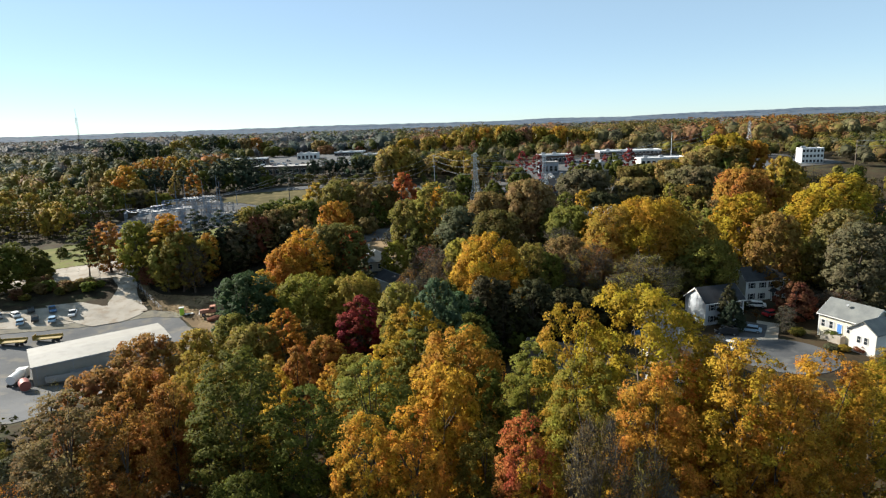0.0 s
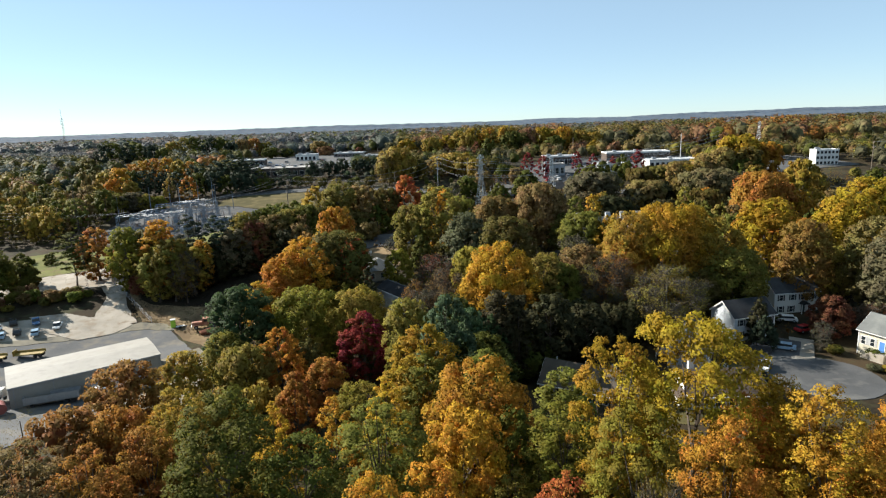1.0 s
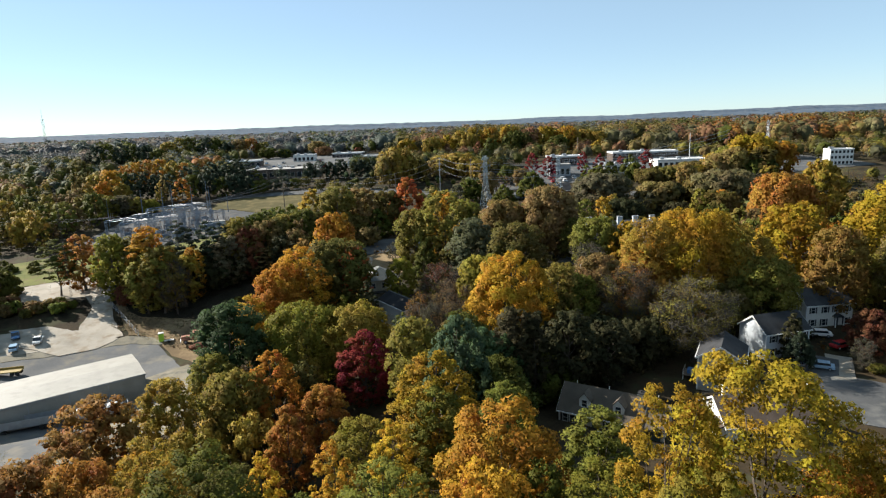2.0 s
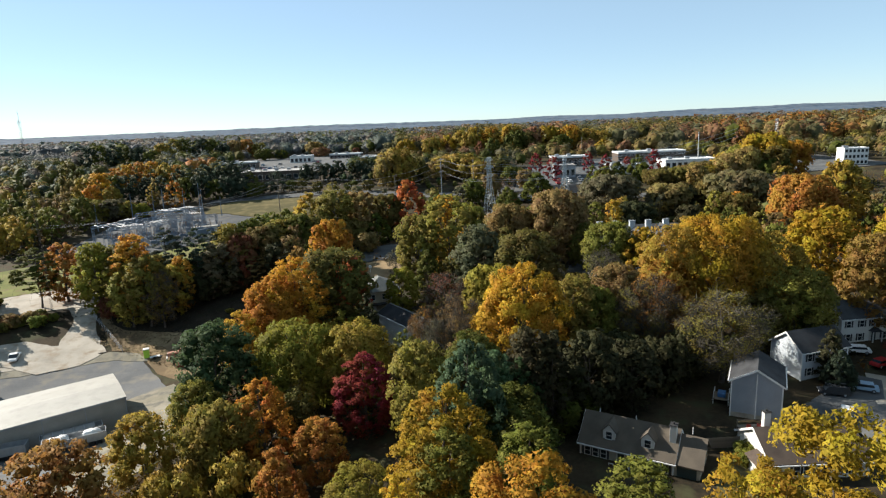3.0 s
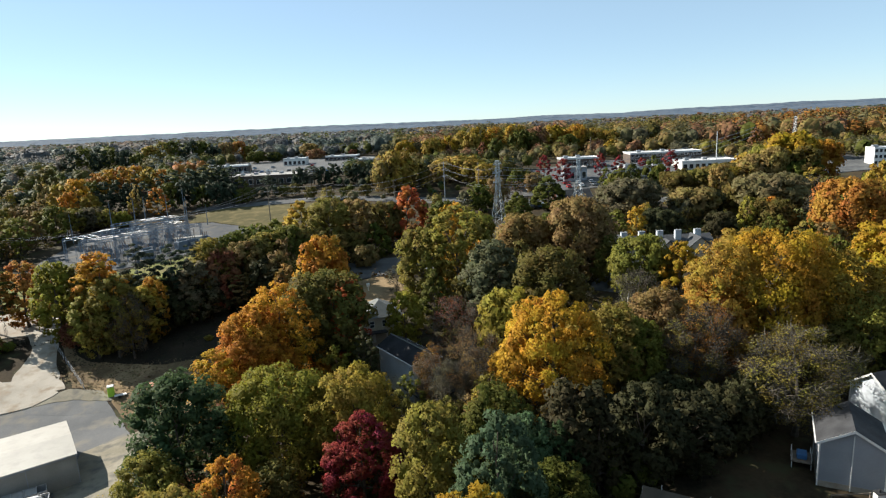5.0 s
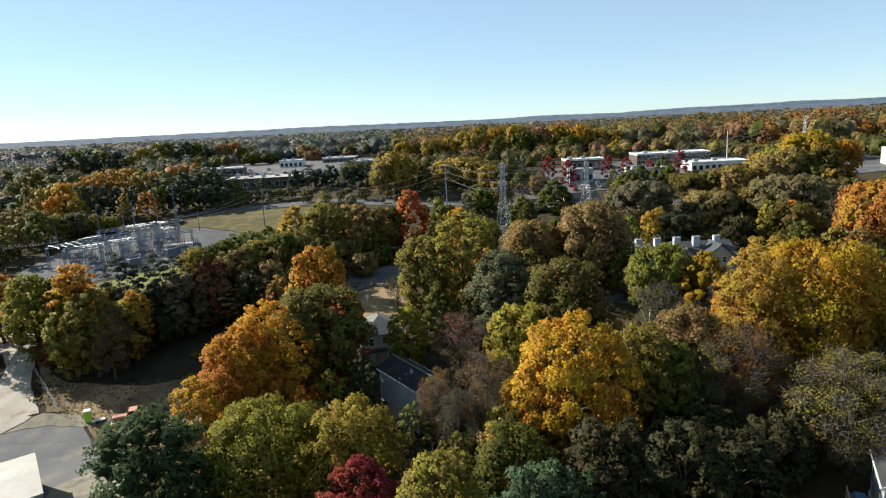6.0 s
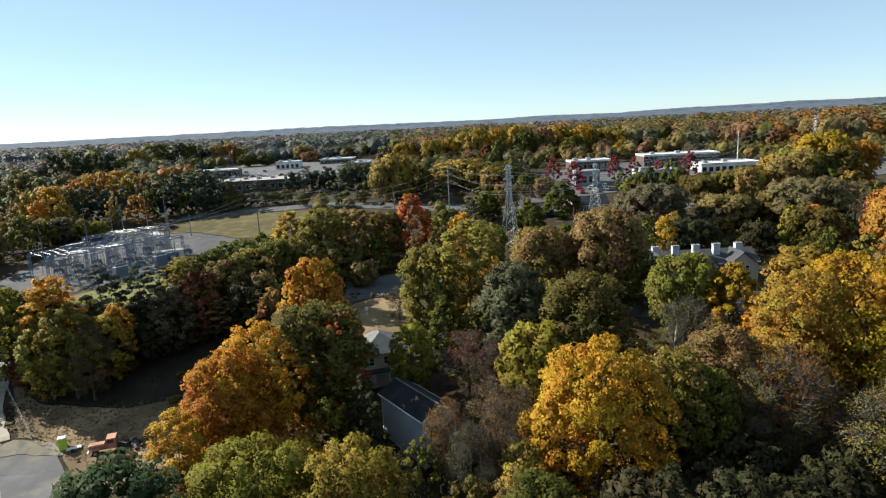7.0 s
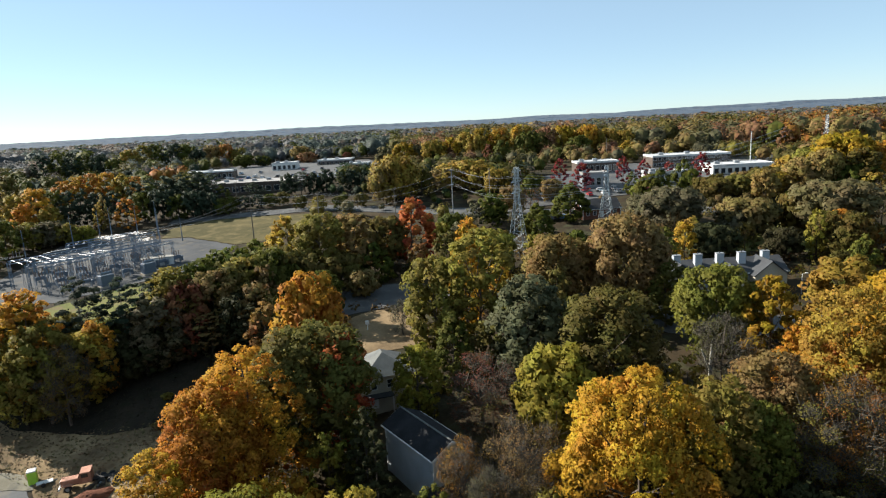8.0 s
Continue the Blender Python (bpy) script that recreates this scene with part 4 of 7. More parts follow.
mast = thing("radio_mast", pose(-115.6, 197.0, gz(-115.6, 197.0)), "slim guyed lattice radio mast", "mast")
part("shaft", lattice(55.5, 0.45, 1.2, 0.022), RUBBER, mast)
part("aerial", add_bar(bmesh.new(), (0, 0, 55), (0, 0, 58), 0.05, 0.03, 5), GALV, mast)
for k in range(3):
    a = radians(20 + 120 * k)
    for zz in (26, 50):
        part("guy_wire", add_bar(bmesh.new(), (0, 0, zz), (20 * math.cos(a), 20 * math.sin(a), 0.5), 0.012, 0.012, 3), RUBBER, mast)
tall = thing("lamp_mast", pose(132.3, 360.0, gz(132.3, 360.0)), "tall white lighting mast beside the offices", "mast")
part("shaft", add_bar(bmesh.new(), (0, 0, -0.4), (0, 0, 17.5), 0.25, 0.15, 8), WHITE, tall)


# ---- vehicles and yard things ----
def car(x, y, turn, colour, label, long=4.6, tall=1.5, cab=(-0.30, 0.22), kind="car", wide=1.85):
    """A car or van with its nose on local +x: body, cabin with glass, four wheels, bumpers and lamps."""
    root = thing(kind, pose(x, y, gz(x, y) + 0.24, 0, 0, turn), label, kind, "parked vehicles")
    body = bmesh.new()
    add_prism(body, [(-long / 2, 0.35), (long / 2, 0.35), (long / 2, 0.75), (long / 2 - 0.3, 0.92), (-long / 2 + 0.1, 0.98), (-long / 2, 0.8)], -wide / 2, wide / 2)
    bmesh.ops.bevel(body, geom=body.edges[:], offset=0.06, segments=2, affect="EDGES")
    shell = part("body", body, colour, root)
    a, b = cab[0] * long, cab[1] * long
    glass = bmesh.new()
    add_prism(glass, [(a - 0.25, 0.94), (b + 0.55, 0.92), (b, tall - 0.06), (a, tall - 0.06)], -wide / 2 + 0.08, wide / 2 - 0.08)
    part("windows", glass, GLASS, root).name = "glasshouse"
    part("cabin_roof", box(a - 0.05, b + 0.05, -wide / 2 + 0.1, wide / 2 - 0.1, tall - 0.07, tall, 0.03), colour, root)
    for sx in (-0.32, 0.32):
        for sy in (-1, 1):
            w = part("wheel", add_bar(bmesh.new(), (sx * long, sy * (wide / 2 - 0.2), 0.33), (sx * long, sy * (wide / 2 + 0.02), 0.33), 0.33, 0.33, 14), RUBBER, root)
            part("rim", add_bar(bmesh.new(), (sx * long, sy * (wide / 2), 0.33), (sx * long, sy * (wide / 2 + 0.03), 0.33), 0.2, 0.2, 10), GALV, w)
    for sy in (-1, 1):
        part("headlight", box(long / 2 - 0.05, long / 2 + 0.02, sy * 0.62 - 0.17, sy * 0.62 + 0.17, 0.62, 0.78), PALE_ROOF, shell)
    return root


CAR_WHITE, CAR_BLUE, CAR_DARK = paint("white_car", (0.75, 0.75, 0.74), 0.25), paint("blue_car", (0.06, 0.16, 0.34), 0.25), paint("dark_car", (0.03, 0.032, 0.036), 0.25)
CAR_RED, CAR_SILVER, CAR_PALE = paint("red_car", (0.38, 0.03, 0.03), 0.25), paint("silver_car", (0.36, 0.38, 0.40), 0.25, 0.4), paint("pale_blue_car", (0.28, 0.40, 0.52), 0.25)
car(-113.5, 176.7, -68, CAR_WHITE, "white pickup truck parked on the lane", 5.4, 1.75, (-0.05, 0.2), "pickup")
car(-116.3, 171.2, 118, CAR_PALE, "pale blue car parked at the yard", 4.6)
car(-120.9, 170.6, 122, CAR_DARK, "dark car parked at the yard", 4.6)
car(-122.9, 167.2, 120, CAR_PALE, "light blue car parked at the yard", 4.4)
car(-127.8, 172.4, 140, CAR_WHITE, "white car parked at the yard", 4.7)
car(-120.7, 178.5, -55, CAR_BLUE, "blue pickup truck parked at the yard", 5.4, 1.75, (-0.05, 0.2), "pickup")
car(-131.5, 170.6, 130, CAR_SILVER, "silver car parked at the yard", 4.6)
car(-126.0, 176.8, 125, CAR_DARK, "dark car under the trees", 4.6)
car(65.6, 134.8, 160, CAR_SILVER, "silver minivan parked before the houses", 4.9, 1.75, (-0.44, 0.2), "minivan")
car(62.6, 131.9, 160, CAR_DARK, "dark minivan parked before the houses", 4.9, 1.75, (-0.44, 0.2), "minivan")
car(59.6, 123.6, -122, CAR_WHITE, "white pickup truck in the turning circle", 5.4, 1.75, (-0.05, 0.2), "pickup")
car(77.4, 141.0, 20, CAR_RED, "red car beside the driveway", 4.3)
car(76.6, 146.8, 160, CAR_WHITE, "white car in front of the house", 4.6)
car(68.6, 133.0, 150, CAR_PALE, "pale car in the shade of the houses", 4.6)
car(-142.5, 208.5, 8, CAR_DARK, "dark flatbed truck on the upper road", 7.5, 2.3, (0.18, 0.34), "truck", 2.3)
for i in range(16):
    car(34 + (i % 8) * 6.2, (334, 341)[i // 8] + (i % 3), 90, (CAR_WHITE, CAR_SILVER, CAR_DARK, CAR_RED)[i % 4], "small car in the office car park", 4.6)
for i in range(18):
    car(-140 + (i % 9) * 9.0, (440, 452)[i // 9] + (i % 3), 90, (CAR_WHITE, CAR_DARK, CAR_SILVER, CAR_BLUE)[i % 4], "small car in the shopping centre car park", 4.6)

YELLOW_PAINT = paint("yellow_machine_paint", (0.25, 0.17, 0.03), 0.6)
for x, y, turn in ((-116.0, 153.6, 8), (-109.6, 158.4, 12)):
    t = thing("flatbed_trailer", pose(x, y, gz(x, y) + 0.15, 0, 0, turn), "yellow flatbed trailer standing in the yard", "trailer", "yellow trailers")
    part("bed", box(-3.4, 3.4, -1.15, 1.15, 0.95, 1.2, 0.03), YELLOW_PAINT, t)
    part("headboard", box(-3.4, -3.25, -1.15, 1.15, 1.2, 2.2), YELLOW_PAINT, t)
    part("side_rail", box(-3.2, 3.4, 1.05, 1.15, 1.2, 1.7), YELLOW_PAINT, t)
    for wx in (1.6, 2.7):
        for sy in (-1, 1):
            part("wheel", add_bar(bmesh.new(), (wx, sy * 0.8, 0.48), (wx, sy * 1.1, 0.48), 0.48, 0.48, 14), RUBBER, t)
    part("leg", box(-2.6, -2.4, -0.4, 0.4, 0, 0.95), GALV, t)
SILVER = paint("aluminium", (0.36, 0.37, 0.38), 0.4, 0.5)
for k, (x, y) in enumerate(((-77.6, 139.6), (-75.4, 136.8), (-88.0, 133.2))):
    t = thing("dump_trailer", pose(x, y, gz(x, y) + 0.15, 0, 0, 33.4 - 6 * k), "long silver dump trailer parked beside the shed", "trailer", "dump trailers")
    hull = bmesh.new()
    for sy in (-1, 1):
        add_box(hull, -5.2, 5.2, sy * 1.2 - 0.05, sy * 1.2 + 0.05, 1.2, 2.7)
    add_box(hull, -5.2, -5.1, -1.2, 1.2, 1.2, 2.8)
    add_box(hull, 5.1, 5.2, -1.2, 1.2, 1.2, 2.6)
    add_box(hull, -5.1, 5.1, -1.15, 1.15, 1.1, 1.3)
    part("hopper", hull, SILVER, t)
    for q in range(6):
        part("rib", box(-4.6 + q * 1.85, -4.48 + q * 1.85, -1.34, -1.26, 1.2, 2.7), SILVER, t)
    if k == 0:
        for q in range(5):
            part("cover_panel", box(-4.7 + q * 1.72, -3.15 + q * 1.72, -1.0, 1.0, 2.55, 2.66, 0.03), FLAT_ROOF, t, "grey rolled load cover")
        for q in range(6):
            part("hoop", box(-4.86 + q * 1.72, -4.72 + q * 1.72, -1.22, 1.22, 2.62, 2.76), SILVER, t)
    if k == 1:
        for q, (lx, ls, lh) in enumerate(((-3.4, 1.5, 0.75), (-1.9, 1.0, 0.9), (2.8, 1.6, 0.85))):
            heap = bmesh.new()
            bmesh.ops.create_icosphere(heap, subdivisions=3, radius=1.0)
            for v in heap.verts:
                v.co *= 1 + 0.16 * noise.noise(v.co * 2.2 + Vector((q * 7, 0, 0)))
            bmesh.ops.transform(heap, matrix=Matrix.LocRotScale((lx, 0, 2.35), None, (ls, 1.0, lh)), verts=heap.verts)
            part("tarpaulin", heap, WHITE, t, "crumpled white tarpaulin")
    for wx in (2.6, 3.8, -3.8):
        for sy in (-1, 1):
            part("wheel", add_bar(bmesh.new(), (wx, sy * 0.8, 0.5), (wx, sy * 1.15, 0.5), 0.5, 0.5, 14), RUBBER, t)
tank = thing("fuel_tank", pose(-94.9, 127.0, gz(-94.9, 127.0) + 0.1, 0, 0, -50), "faded red cylindrical fuel tank on a cradle", "tank")
part("drum", add_bar(bmesh.new(), (-1.5, 0, 1.5), (1.5, 0, 1.5), 1.1, 1.1, 20), paint("faded_red", (0.26, 0.075, 0.06), 0.6), tank)
for sx in (-1, 1):
    part("cradle", box(sx - 0.15, sx + 0.15, -0.9, 0.9, 0, 0.7), GALV, tank)
tanker = thing("tank_truck", pose(-99.6, 131.5, gz(-99.6, 131.5) + 0.1, 0, 0, 100), "white tank truck at the end of the shed", "truck")
part("tank", add_bar(bmesh.new(), (-3.0, 0, 1.9), (1.4, 0, 1.9), 1.0, 1.0, 18), WHITE, tanker)
part("cab", box(1.7, 3.6, -1.1, 1.1, 0.7, 2.7, 0.12), WHITE, tanker)
part("chassis", box(-3.1, 3.4, -0.5, 0.5, 0.6, 0.9), RUBBER, tanker)
for wx in (-2.4, -1.2, 2.7):
    for sy in (-1, 1):
        part("wheel", add_bar(bmesh.new(), (wx, sy * 0.75, 0.48), (wx, sy * 1.08, 0.48), 0.48, 0.48, 14), RUBBER, tanker)
loo = thing("portable_toilet", pose(-81.2, 178.0, gz(-81.2, 178.0), 0, 0, 25), "lime green portable toilet with a white roof", "toilet")
LIME = paint("lime_plastic", (0.36, 0.62, 0.05), 0.5)
part("cabin", box(-0.65, 0.65, -0.65, 0.65, 0.0, 2.15, 0.04), LIME, loo)
part("roof", box(-0.7, 0.7, -0.7, 0.7, 2.15, 2.4, 0.1), WHITE, loo)
part("door", box(-0.4, 0.4, -0.68, -0.65, 0.1, 1.95), LIME, loo)
skid = thing("hand_cart", pose(-78.8, 177.2, gz(-78.8, 177.2), 0, 0, 30), "pale trailer frame beside the toilet", "trailer")
part("frame", box(-1.2, 1.2, -0.5, 0.5, 0.5, 0.65), WHITE, skid)
part("drawbar", add_bar(bmesh.new(), (1.2, 0, 0.5), (2.4, 0, 0.3), 0.06), GALV, skid)
for sy in (-1, 1):
    part("wheel", add_bar(bmesh.new(), (-0.2, sy * 0.55, 0.35), (-0.2, sy * 0.75, 0.35), 0.35, 0.35, 12), RUBBER, skid)
RUSTY = surface("rusty_orange_paint", (0.24, 0.10, 0.06), (0.42, 0.20, 0.13), 1.2, 9, 0.7, bump=0.2)
lorry = thing("old_truck", pose(-70.3, 175.9, gz(-70.3, 175.9), 0, 0, -160), "faded orange lorry with a bare chassis and big tyres", "truck")
part("chassis", box(-5.2, 3.2, -0.45, 0.45, 0.75, 1.05, 0.03), RUBBER, lorry)
part("bonnet", box(1.5, 4.2, -0.75, 0.75, 1.0, 1.95, 0.15), RUSTY, lorry)
part("grille", box(4.2, 4.28, -0.6, 0.6, 1.0, 1.8), GALV, lorry)
part("bumper", box(4.25, 4.5, -1.2, 1.2, 0.6, 0.95, 0.04), WHITE, lorry, "pale front bumper")
cab = part("cab", add_prism(bmesh.new(), [(-0.3, 1.0), (1.6, 1.0), (1.6, 1.95), (1.25, 2.85), (-0.3, 2.85)], -1.1, 1.1), RUSTY, lorry)
part("windscreen", add_prism(bmesh.new(), [(1.5, 2.05), (1.63, 2.02), (1.3, 2.75), (1.2, 2.75)], -0.95, 0.95), GLASS, cab)
for sy in (-1, 1):
    part("side_window", box(0.1, 1.1, sy * 1.11 - 0.02, sy * 1.11 + 0.02, 2.0, 2.65), GLASS, cab)
    part("mudguard", box(2.4, 3.9, sy * 1.0 - 0.25, sy * 1.0 + 0.25, 1.05, 1.25, 0.08), RUSTY, lorry)
for wx in (3.2, -1.6, -3.0, -4.4):
    for sy in (-1, 1):
        w = part("wheel", add_bar(bmesh.new(), (wx, sy * 0.75, 0.55), (wx, sy * 1.25, 0.55), 0.55, 0.55, 16), RUBBER, lorry)
        part("rim", add_bar(bmesh.new(), (wx, sy * 1.2, 0.55), (wx, sy * 1.27, 0.55), 0.28, 0.28, 12), GALV, w)
logs = random.Random(3)
for i in range(14):
    lx, ly = -67.5 + logs.uniform(-3.4, 3.4), 176.6 + logs.uniform(-1.6, 1.6)
    bm = bmesh.new()
    L = logs.uniform(1.2, 2.8)
    add_bar(bm, (-L / 2, 0, 0.3), (L / 2, 0, 0.3 + logs.uniform(-0.1, 0.3)), logs.uniform(0.2, 0.4), logs.uniform(0.2, 0.35), 8)
    solid("log", bm, BARK, pose(lx, ly, gz(lx, ly), 0, 0, logs.uniform(0, 180)), "dark cut log in a scattered heap", "log", "cut logs")

# ---- fences, posts and garden things ----
fence = thing("wooden_fence", pose(0, 0, 0), "weathered plank fence between the gardens", "fence")
fa, fb = Vector((33.6, 116.2, 0)), Vector((39.6, 116.4, 0))
for i in range(44):
    p = fa.lerp(fb, i / 43)
    part("board", box(-0.075, 0.075, -0.012, 0.012, -0.2, 1.75), WOOD, fence, m=pose(p.x, p.y, gz(p.x, p.y), 0, 0, math.degrees(math.atan2(fb.y - fa.y, fb.x - fa.x))))
chain = thing("wire_fence", pose(0, 0, 0), "grey wire fence with steel posts along the lane", "fence")
ca, cb = Vector((-112, 206, 0)), Vector((-88.5, 180.5, 0))
tops = []
for i in range(15):
    p = ca.lerp(cb, i / 14)
    z = gz(p.x, p.y)
    part("post", add_bar(bmesh.new(), (p.x, p.y, z - 0.3), (p.x, p.y, z + 1.9), 0.05, 0.05, 6), GALV, chain)
    tops.append((p.x, p.y, z))
for hh in (0.6, 1.25, 1.85):
    bm = bmesh.new()
    add_tube(bm, [(a[0], a[1], a[2] + hh) for a in tops], [0.03] * len(tops), 3)
    part("rail", bm, GALV, chain)
stand = thing("garden_post", pose(-28.3, 217.1, gz(-28.3, 217.1)), "white box on a post in the lawn", "post")
part("shaft", box(-0.1, 0.1, -0.1, 0.1, -0.2, 1.5), WHITE, stand)
part("box", box(-0.4, 0.4, -0.3, 0.3, 1.4, 2.2, 0.05), WHITE, stand)
lamp = thing("street_lamp", pose(71.5, 217.9, gz(71.5, 217.9)), "curved white street lamp by the townhouses", "street lamp")
part("shaft", add_bar(bmesh.new(), (0, 0, -0.2), (0, 0, 4.6), 0.09, 0.06, 8), WHITE, lamp)
part("arm", add_bar(bmesh.new(), (0, 0, 4.55), (0.9, 0, 4.8), 0.05, 0.05, 6), WHITE, lamp)
part("head", box(0.7, 1.3, -0.16, 0.16, 4.68, 4.86, 0.04), WHITE, lamp)
RED_PLASTIC = paint("red_plastic", (0.45, 0.06, 0.04), 0.5)
deck = thing("garden_deck", pose(43.2, 120.3, gz(43.2, 120.3), 0, 0, 0), "small wooden deck behind the low house", "deck")
part("floor_board", box(-2.6, 2.6, -1.6, 1.6, 0.5, 0.65), WOOD, deck)
for px in (-2.5, 2.5):
    for py in (-1.5, 1.5):
        part("post", box(px - 0.07, px + 0.07, py - 0.07, py + 0.07, -0.3, 1.6), WOOD, deck)
part("railing", box(-2.5, 2.5, 1.46, 1.54, 1.4, 1.55), WOOD, deck)
for px in (-1.4, 0.2):
    ch = thing("garden_chair", pose(43.2 + px, 120.3, gz(43.2, 120.3) + 0.65, 0, 0, 150), "red garden chair on the deck", "chair", "garden chairs")
    part("seat", box(-0.3, 0.3, -0.3, 0.3, 0.38, 0.45), RED_PLASTIC, ch)
    part("backrest", box(-0.3, 0.3, 0.25, 0.32, 0.45, 1.0), RED_PLASTIC, ch)
    for sx in (-0.26, 0.26):
        for sy in (-0.26, 0.26):
            part("leg", box(sx - 0.03, sx + 0.03, sy - 0.03, sy + 0.03, 0, 0.38), RED_PLASTIC, ch)

# ---- shrubs on the bank and round the houses are planted with the trees ----


BLUE_COVER = paint("blue_plastic_cover", (0.05, 0.16, 0.36), 0.5)
side_deck = thing("side_deck", pose(42.6, 131.6, gz(42.6, 131.6), 0, 0, 61.5), "small white-railed deck with a blue cover beside the grey house", "deck")
part("floor_board", box(-1.6, 1.6, -1.3, 1.3, 0.9, 1.05), WOOD, side_deck)
for dx in (-1.5, 1.5):
    for dy in (-1.2, 1.2):
        part("post", box(dx - 0.05, dx + 0.05, dy - 0.05, dy + 0.05, -0.2, 1.95), WHITE, side_deck)
for dy in (-1.2, 1.2):
    part("rail", box(-1.55, 1.55, dy - 0.03, dy + 0.03, 1.85, 1.95), WHITE, side_deck)
part("cover", box(-0.9, 0.7, -0.7, 0.6, 1.05, 1.9, 0.15), BLUE_COVER, side_deck, "blue covered grill")

# heap of red soil beside the digger
RED_SOIL = surface("red_soil", (0.10, 0.04, 0.025), (0.17, 0.075, 0.045), 0.6, 5, 0.95, spec=0.1, bump=0.6)
heap = bmesh.new()
bmesh.ops.create_uvsphere(heap, u_segments=36, v_segments=18, radius=1.0)
for v in heap.verts:
    v.co *= 1 + 0.22 * noise.noise(v.co * 1.6) + 0.08 * noise.noise(v.co * 5.0)
    v.co = Vector((v.co.x * 3.4, v.co.y * 1.7, v.co.z * 1.1))
solid("soil_heap", heap, RED_SOIL, pose(-67.9, 172.7, gz(-67.9, 172.7) + 0.1, 0, 0, 20), "heap of reddish clay soil at the clearing's edge", "soil heap")

lot_rng = random.Random(5)
LOT_PAINTS = ((CAR_WHITE, "white"), (CAR_SILVER, "silver"), (CAR_DARK, "dark"), (CAR_PALE, "pale blue"), (CAR_RED, "red"), (CAR_BLUE, "blue"))
cp, cw = lot_rng.choice(LOT_PAINTS)
car(28.0, 304.0, 75, cp, cw + " car parked near the brick bungalow", 4.5)
cp, cw = lot_rng.choice(LOT_PAINTS)
car(30.6, 300.8, 75, cp, cw + " car parked near the brick bungalow", 4.5)
cp, cw = lot_rng.choice(LOT_PAINTS)
car(34.4, 301.3, 75, cp, cw + " car parked near the brick bungalow", 4.5)
cp, cw = lot_rng.choice(LOT_PAINTS)
car(38.5, 304.9, 75, cp, cw + " car parked near the brick bungalow", 4.5)
for row_y in (446, 462, 486):
    for k in range(7):
        if lot_rng.random() < 0.75:
            cp, cw = lot_rng.choice(LOT_PAINTS)
            car(-148 + k * 13.0 + lot_rng.uniform(-2, 2), row_y + lot_rng.uniform(-0.4, 0.4), 90, cp, cw + " car parked in the shopping centre's car park", 4.6)

# ---- trees ----
TINTS = {
    "yellow": (0.244, 0.148, 0.0167), "gold": (0.241, 0.124, 0.0157), "yolive": (0.158, 0.110, 0.0195), "ygreen": (0.108, 0.0924, 0.015),
    "green": (0.0827, 0.0851, 0.0158), "dkgreen": (0.0487, 0.0529, 0.00972), "darkgreen": (0.0218, 0.031, 0.0188), "olive": (0.106, 0.0869, 0.0187),
    "dkolive": (0.066, 0.056, 0.0148), "greyolive": (0.0633, 0.0598, 0.0328), "orange": (0.224, 0.0968, 0.0147), "redor": (0.214, 0.06, 0.0208),
    # The very dark olive tint below carries the shade between trees in its colour.
    "rust": (0.175, 0.078, 0.018), "rustbrown": (0.126, 0.068, 0.02), "brown": (0.108, 0.074, 0.028), "red": (0.120, 0.016, 0.0165),
    "redbrown": (0.1, 0.04, 0.022), "pinegreen": (0.0233, 0.039, 0.0149), "deepolive": (0.0262, 0.026, 0.0117), "amber": (0.168, 0.108, 0.0115),
    # The greyed, muted tints here put distance haze into the leaf colours.
    "teal": (0.036, 0.056, 0.028), "bronze": (0.125, 0.082, 0.0165), "haze_green": (0.0605, 0.0736, 0.0616), "haze_brown": (0.097, 0.0824, 0.0669), "straw": (0.139, 0.101, 0.0356),
    "khaki": (0.078, 0.0697, 0.0325), "russet": (0.139, 0.074, 0.0374), "haze_grey": (0.0807, 0.0832, 0.0845), "haze_rust": (0.109, 0.08, 0.0616)}
WORDS = {
    "yellow": "bright yellow autumn leaves", "gold": "golden orange-yellow autumn leaves", "yolive": "yellow-olive turning leaves", "ygreen": "light yellow-green leaves",
    "green": "green leaves", "dkgreen": "dark green leaves", "darkgreen": "dark green needles", "olive": "olive green leaves", "dkolive": "dark olive leaves",
    "greyolive": "grey-olive leaves", "orange": "orange autumn leaves", "redor": "red-orange autumn leaves", "rust": "rust-coloured autumn leaves",
    "rustbrown": "rusty brown autumn leaves", "brown": "dull brown autumn leaves", "red": "crimson autumn leaves", "redbrown": "reddish brown leaves", "straw": "straw-yellow autumn leaves, greyed for haze", "khaki": "khaki leaves, greyed for haze", "russet": "russet leaves, greyed for haze", "teal": "blue-green needles", "bronze": "bronze-olive turning leaves", "deepolive": "olive leaves darkened for shade", "amber": "amber yellow autumn leaves", "pinegreen": "dense blue-green foliage"}
NOMINAL_H, NOMINAL_R = 20.0, 6.0
FORMS = {  # lowest part of the crown, height of its widest part, fullness above it, lobe size, lobe flatness
    "broad": (0.10, 0.42, 2.3, 0.36, 0.88), "oval": (0.06, 0.30, 1.75, 0.27, 1.0), "syc": (0.20, 0.50, 2.4, 0.31, 0.8),
    "pine": (0.32, 0.42, 1.7, 0.30, 0.5), "conifer": (0.02, 0.16, 1.45, 0.27, 0.85), "bare": (0.15, 0.45, 2.2, 0.34, 0.9)}


def unit(v):
    return v / np.maximum(np.linalg.norm(v, axis=-1, keepdims=True), 1e-9)


